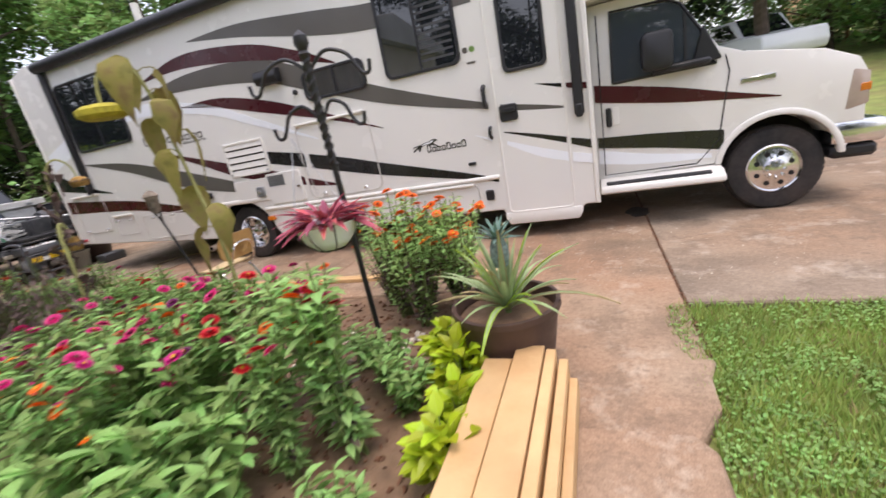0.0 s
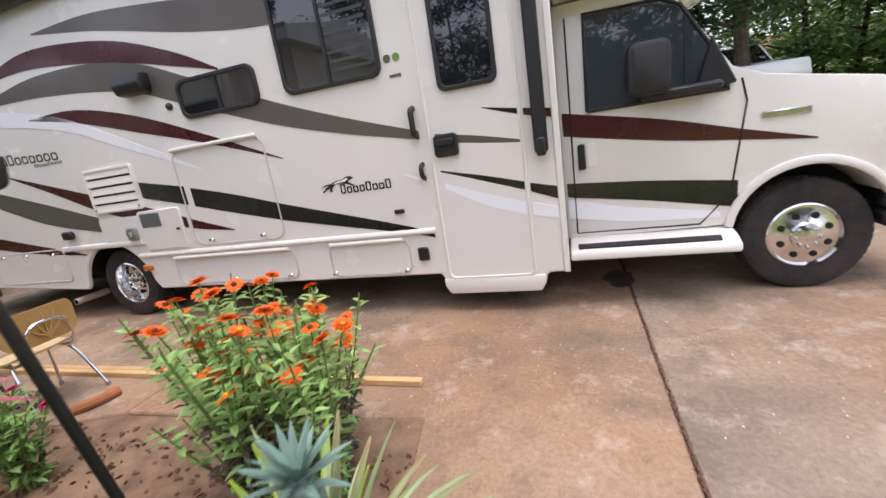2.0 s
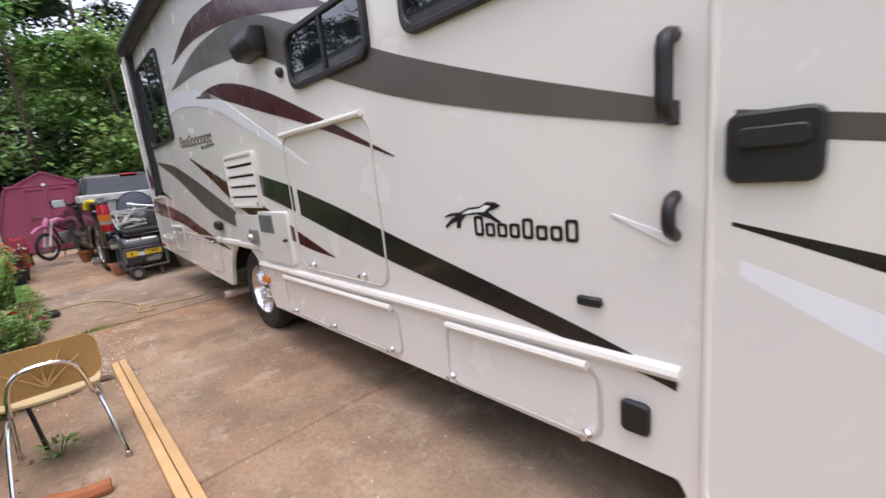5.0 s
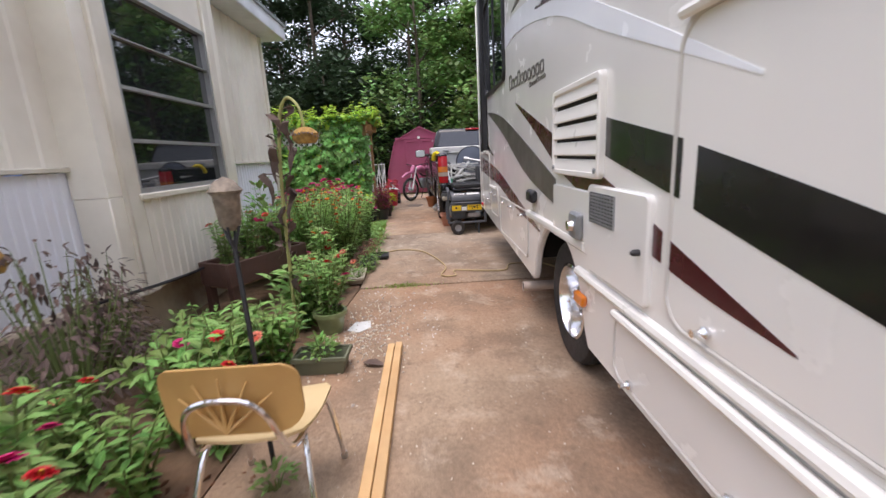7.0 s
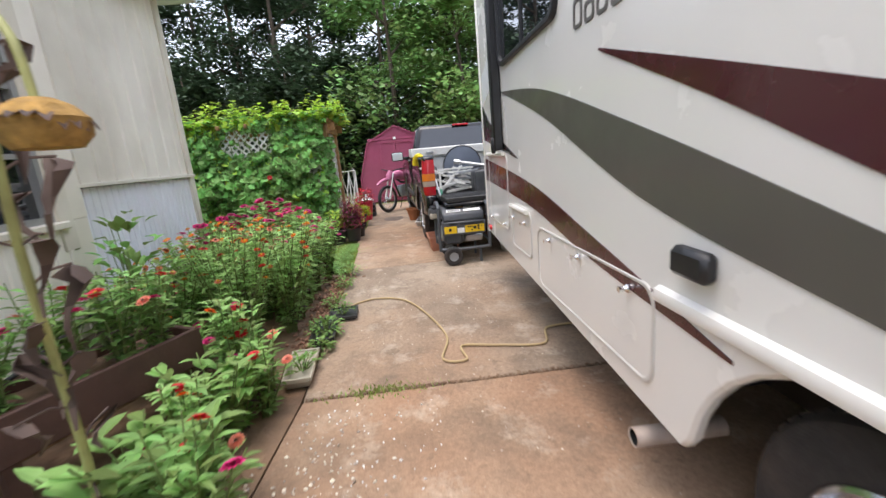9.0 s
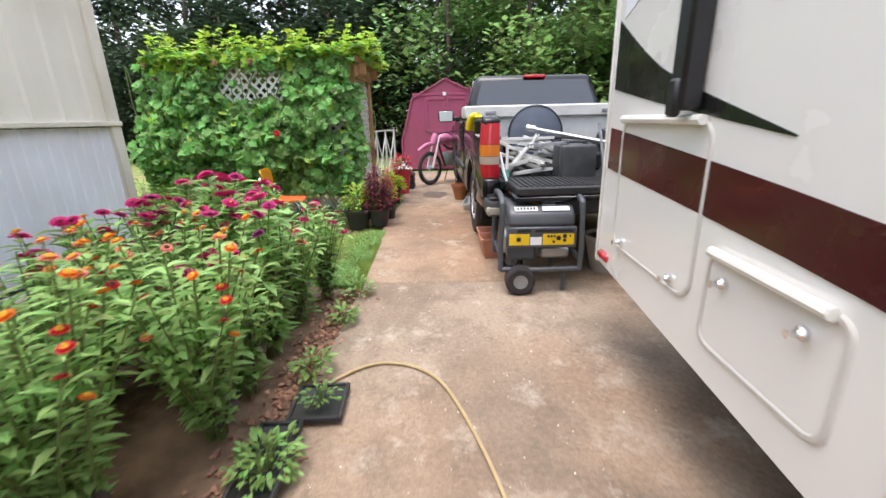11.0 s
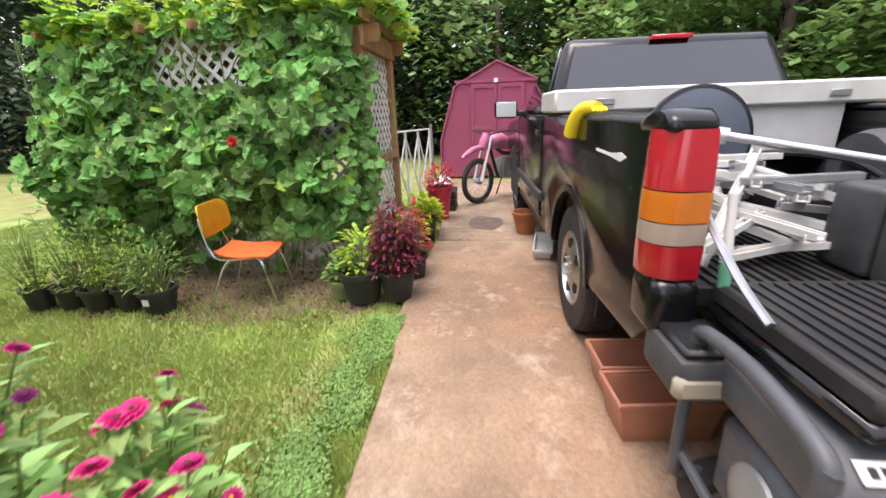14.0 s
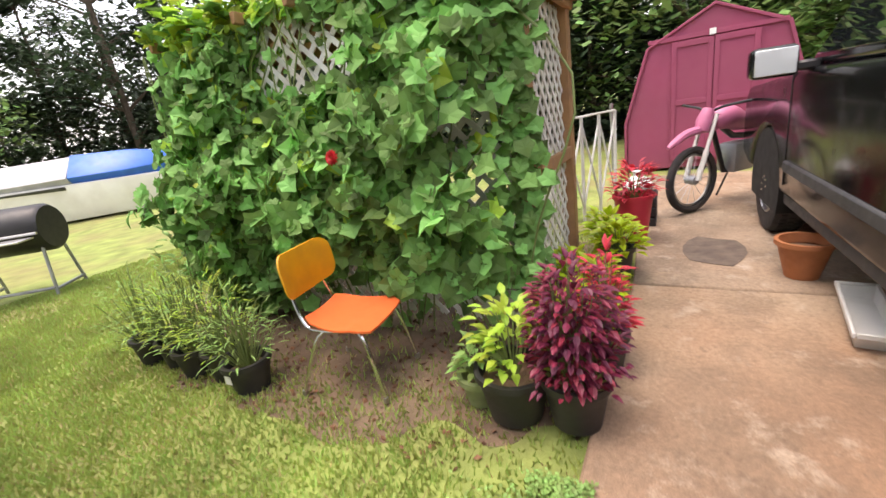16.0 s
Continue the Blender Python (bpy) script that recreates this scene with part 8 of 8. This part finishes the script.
solo("meter_box", MB().box(-11.55, -11.2, 9.72, 9.8, 1.55, 1.9), GREY_METAL, "grey meter box on the utility pole", "box", bevel=0.01)


# ---- trees ----
def tree(h, crown_r, base, n, leaf, material, label, lean=0.3):
    t = thing("tree", (0, 0, 0), label, "tree", "trees round the yard")
    tr = MB()
    top = Vector((random.uniform(-lean, lean), random.uniform(-lean, lean), h))
    line = spline([(0, 0, -0.4), (random.uniform(-0.2, 0.2), random.uniform(-0.2, 0.2), h * 0.4), top], 5)
    k = len(line)
    r0 = 0.014 * h + 0.05
    tr.tube(line, [r0 * (1 - 0.85 * i / k) for i in range(k)], 8, False)
    lf = MB()
    nodes = []
    for i in range(13):
        f = base + (0.97 - base) * i / 12
        p = line[min(int(f * (k - 1)), k - 1)]
        a = i * 2.4 + random.uniform(-0.4, 0.4)
        L = crown_r * (0.55 + 0.55 * math.sin(math.pi * min((f - base) / (1 - base) * 0.85 + 0.2, 1))) * random.uniform(0.7, 1.1)
        e = p + Vector((math.cos(a) * L, math.sin(a) * L, L * random.uniform(0.1, 0.55)))
        m = p.lerp(e, 0.5) + UP * 0.1 * L
        tr.tube([p, m, e], [r0 * 0.35, r0 * 0.2, r0 * 0.06], 5, False)
        nodes += [(m, L * 0.38), (e, L * 0.42), (p.lerp(e, 0.8), L * 0.4)]
    nodes.append((top, crown_r * 0.4))
    for i in range(n):
        c, r = random.choice(nodes)
        d = rnd_dir(-0.9, 1.0)
        p = c + d * r * random.uniform(0.25, 1.0) ** 0.6
        o = rnd_dir(-0.7, 0.4)
        s = leaf * random.uniform(0.6, 1.3)
        lf.chip(p, o, UP, s, s * 0.62)
    part("trunk", tr, BARK, t, local=True, smooth=True)
    part("crown", lf, material, t, local=True)
    return t


random.seed(81)
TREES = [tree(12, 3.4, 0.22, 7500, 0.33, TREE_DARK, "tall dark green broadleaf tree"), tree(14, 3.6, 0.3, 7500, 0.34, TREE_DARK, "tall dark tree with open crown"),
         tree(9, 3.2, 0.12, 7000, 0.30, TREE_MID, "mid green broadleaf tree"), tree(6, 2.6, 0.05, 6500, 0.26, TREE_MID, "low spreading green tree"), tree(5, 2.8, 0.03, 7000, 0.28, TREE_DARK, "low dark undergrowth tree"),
         tree(8, 3.0, 0.08, 7500, 0.27, TREE_LIGHT, "fresh light green broadleaf tree")]
SPOTS = []
for i in range(15):
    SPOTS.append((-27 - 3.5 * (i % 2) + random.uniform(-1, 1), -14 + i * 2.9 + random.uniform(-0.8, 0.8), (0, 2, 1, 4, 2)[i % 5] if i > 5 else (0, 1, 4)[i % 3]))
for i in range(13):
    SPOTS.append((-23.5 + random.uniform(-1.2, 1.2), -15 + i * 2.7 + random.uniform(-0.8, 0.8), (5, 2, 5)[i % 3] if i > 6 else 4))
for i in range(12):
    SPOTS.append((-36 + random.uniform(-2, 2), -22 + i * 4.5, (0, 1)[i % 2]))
for i in range(13):
    SPOTS.append((-28 + i * 3.4 + random.uniform(-1, 1), -20.5 - 3 * (i % 2) + random.uniform(-1, 1), (1, 4, 0, 4, 2)[i % 5]))
for i in range(12):
    SPOTS.append((-30 + i * 4.2, -29 + random.uniform(-1.5, 1.5), (0, 1)[i % 2]))
for i in range(13):
    SPOTS.append((-22 + i * 3.3 + random.uniform(-1, 1), 17 + 2.5 * (i % 2) + random.uniform(-1, 1), (1, 5, 2, 5)[i % 4]))
for i in range(9):
    SPOTS.append((22 + i * 5 + random.uniform(-1, 1), 44 - i * 1.5 + random.uniform(-2, 2), (2, 0, 3)[i % 3]))
SPOTS += [(-31, -1, 0), (-31.5, 4, 1), (6.0, 24, 2), (10.0, 21.0, 3), (2.0, 23.0, 2), (13.5, 34, 2), (11.5, 13.5, 3), (16, 21, 3), (19, 13, 4), (24, 34, 2), (14, 30, 2), (30, 24, 4), (-13.5, 12.5, 5), (-17.5, 13, 5), (-20.5, 10.5, 5), (-21.5, 6.8, 5)]
wd = MB()
for i in range(26000):
    f = random.random()
    if random.random() < 0.55:
        x, y = -46 + random.uniform(-3, 3), -45 + 85 * f
    else:
        x, y = -46 + 85 * f, -41 + random.uniform(-3, 3)
    z = 13.5 * random.random() ** 1.2 * (0.75 + 0.35 * noise.noise((x * 0.15, y * 0.15, 2)))
    s = random.uniform(0.7, 1.3)
    wd.chip(Vector((x, y, z - 0.3)), rnd_dir(-0.7, 0.4), UP, s, s * 0.7)
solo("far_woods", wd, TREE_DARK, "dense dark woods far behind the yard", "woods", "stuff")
for x, y, k in SPOTS:
    s = random.uniform(0.85, 1.15) 
    plant(TREES[k], x, y, ground_z(x, y) - 0.25, s)

# ---- grass, stones and litter ----
random.seed(91)


def blades(name, n, area, h, label, material=BLADE, z0=-0.045, w=0.006):
    mb = MB()
    made = 0
    while made < n:
        p = area()
        if p is None:
            continue
        x, y = p
        a = random.uniform(0, 2 * math.pi)
        hh = h * random.uniform(0.5, 1.2) * (0.7 + 0.6 * (0.5 + 0.5 * noise.noise((x * 2.2, y * 2.2, 1))))
        lx, ly_ = random.uniform(-0.6, 0.6) * hh, random.uniform(-0.6, 0.6) * hh
        k = len(mb.v)
        mb.v += [(x - w * math.cos(a), y - w * math.sin(a), z0), (x + w * math.cos(a), y + w * math.sin(a), z0), (x + lx, y + ly_, z0 + hh)]
        mb.f.append((k, k + 1, k + 2))
        made += 1
    return solo(name, mb, material, label, "grass", "stuff")


def inside(x, y, poly):
    hit = False
    for i in range(len(poly)):
        (x1, y1), (x2, y2) = poly[i], poly[i - 1]
        if (y1 > y) != (y2 > y) and x < (x2 - x1) * (y - y1) / (y2 - y1) + x1:
            hit = not hit
    return hit


def lawn_right():
    x, y = random.uniform(0.44, 3.2), random.uniform(0.3, 2.74)
    if x > 2.0 and random.random() < 0.4:
        return None
    if y > 2.70 + 0.05 * noise.noise((x * 5, 0, 0)) or x < 0.46 + 0.06 * noise.noise((y * 6, 3, 0)):
        return None
    return x, y


ARB = [(-10.72, 0.3), (-10.75, 1.0), (-10.7, 1.5), (-10.85, 2.1), (-10.95, 2.4), (-10.98, 2.75), (-12.4, 2.8), (-13.6, 2.6), (-13.4, -0.4), (-12.2, -1.2), (-11.0, -0.6)]


def lawn_left():
    x, y = -8.8 - 5.0 * random.random() ** 1.3, random.uniform(-3.5, 2.86)
    if inside(x + random.gauss(0, 0.28), y + random.gauss(0, 0.28), ARB) and random.random() < 0.93:
        return None
    if x > -9.0 and y > 2.2:
        return None
    if noise.noise((x * 0.9, y * 0.9, 5)) > 0.25 and random.random() < 0.6:
        return None
    return x, y


blades("grass_right", 30000, lawn_right, 0.075, "thick green lawn grass beside the walk")
blades("grass_left", 120000, lawn_left, 0.04, "short green lawn grass with worn patches")
blades("straw", 9000, lawn_left, 0.035, "dry straw-coloured grass in the lawn", STRAW)
blades("straw_right", 4000, lawn_right, 0.05, "dry straw mixed in the lawn", STRAW)
blades("edge_grass", 4500, lambda: (random.uniform(-10.7, -8.95), 2.86 + random.gauss(-0.08, 0.12)), 0.05, "ragged grass along the driveway edge")


def clover(name, n, area, size, material, label, z0=-0.04):
    """Small broad leaves held low over the grass."""
    mb = MB()
    made = 0
    while made < n:
        p = area()
        if p is None or noise.noise((p[0] * 3.7, p[1] * 3.7, 4)) < random.uniform(-0.4, 0.3):
            continue
        a = random.uniform(0, 2 * math.pi)
        r = size * random.uniform(0.6, 1.3)
        mb.chip(Vector((p[0], p[1], z0 + random.uniform(0.02, 0.06))), Vector((math.cos(a), math.sin(a), random.uniform(-0.1, 0.5))), UP, r, r * 0.7)
        made += 1
    return solo(name, mb, material, label, "weeds", "stuff")


clover("lawn_weeds", 14000, lawn_right, 0.020, LEAF_MID, "broad-leaved weeds among the lawn grass")
clover("edge_weeds", 9000, lambda: (random.uniform(-10.7, -8.95), 2.84 - abs(random.gauss(0, 0.16))), 0.017, LEAF_MID, "low clover along the driveway edge")


def bits(name, n, area, r0, r1, material, label, flat=0.5):
    mb = MB()
    for i in range(n):
        x, y, z = area()
        r = random.uniform(r0, r1)
        m = pose(x, y, z, random.uniform(0, 360), random.uniform(-20, 20), random.uniform(0, 360))
        pts = [(r, 0, 0), (0, r * random.uniform(0.6, 1), 0), (-r, 0, 0), (0, -r * random.uniform(0.6, 1), 0), (0, 0, r * flat), (0, 0, -r * flat)]
        mb.add([m @ Vector(p) for p in pts], [(0, 1, 4), (1, 2, 4), (2, 3, 4), (3, 0, 4), (1, 0, 5), (2, 1, 5), (3, 2, 5), (0, 3, 5)])
    return solo(name, mb, material, label, "gravel", "stuff")


bits("gravel_spill", 700, lambda: (random.gauss(-5.0, 0.35), random.gauss(3.15, 0.16), 0.004), 0.004, 0.014, PEBBLE, "pale gravel spilled on the driveway")
bits("joint_dust", 900, lambda: (random.gauss(0.57, 0.006), random.uniform(2.1, 6.0), -0.001), 0.003, 0.009, BARK_CHIP, "brown earth filling the slab joint")
bits("joint_dirt", 700, lambda: (random.gauss(-6.12, 0.012), random.uniform(2.97, 6.0), -0.002), 0.004, 0.012, SOIL, "dark earth packed in the slab joint")
blades("joint_weeds", 260, lambda: (random.gauss(-6.12, 0.035), random.gauss(3.42, 0.16)), 0.026, "small weeds growing in the slab joint", z0=-0.002)
bits("driveway_crumbs", 130, lambda: (random.uniform(-6.0, -4.6), random.uniform(3.0, 3.75), 0.003), 0.004, 0.009, LABEL_WHITE, "pale crumbs scattered on the driveway")
bits("driveway_grit", 900, lambda: (random.uniform(-9, 1.5), random.uniform(3.0, 4.6), 0.002), 0.002, 0.006, PEBBLE, "fine grit and crumbs on the driveway")
bits("bed_stones", 420, lambda: (random.uniform(-8.9, -6.8), random.gauss(2.82, 0.08), 0.0), 0.010, 0.030, mat("red_stones", (0.32, 0.17, 0.11), 0.9, 0, 0.3, 30, island=0.5), "reddish stones along the bed edge", 0.6)
bits("bed_stones_front", 70, lambda: (random.uniform(-1.9, -0.9), random.gauss(2.15, 0.15), 0.0), 0.015, 0.035, PEBBLE, "pale stones among the front bed plants", 0.6)
bits("bark_mulch", 1800, lambda: (random.uniform(-3.6, -0.5), random.uniform(0.4, 2.9), -0.005), 0.008, 0.025, BARK_CHIP, "brown bark mulch and litter in the bed", 0.3)
bits("arbor_litter", 500, lambda: (random.uniform(-11.9, -10.6), random.uniform(0.3, 2.5), -0.034), 0.008, 0.022, BARK_CHIP, "dry leaf litter under the arbor", 0.3)
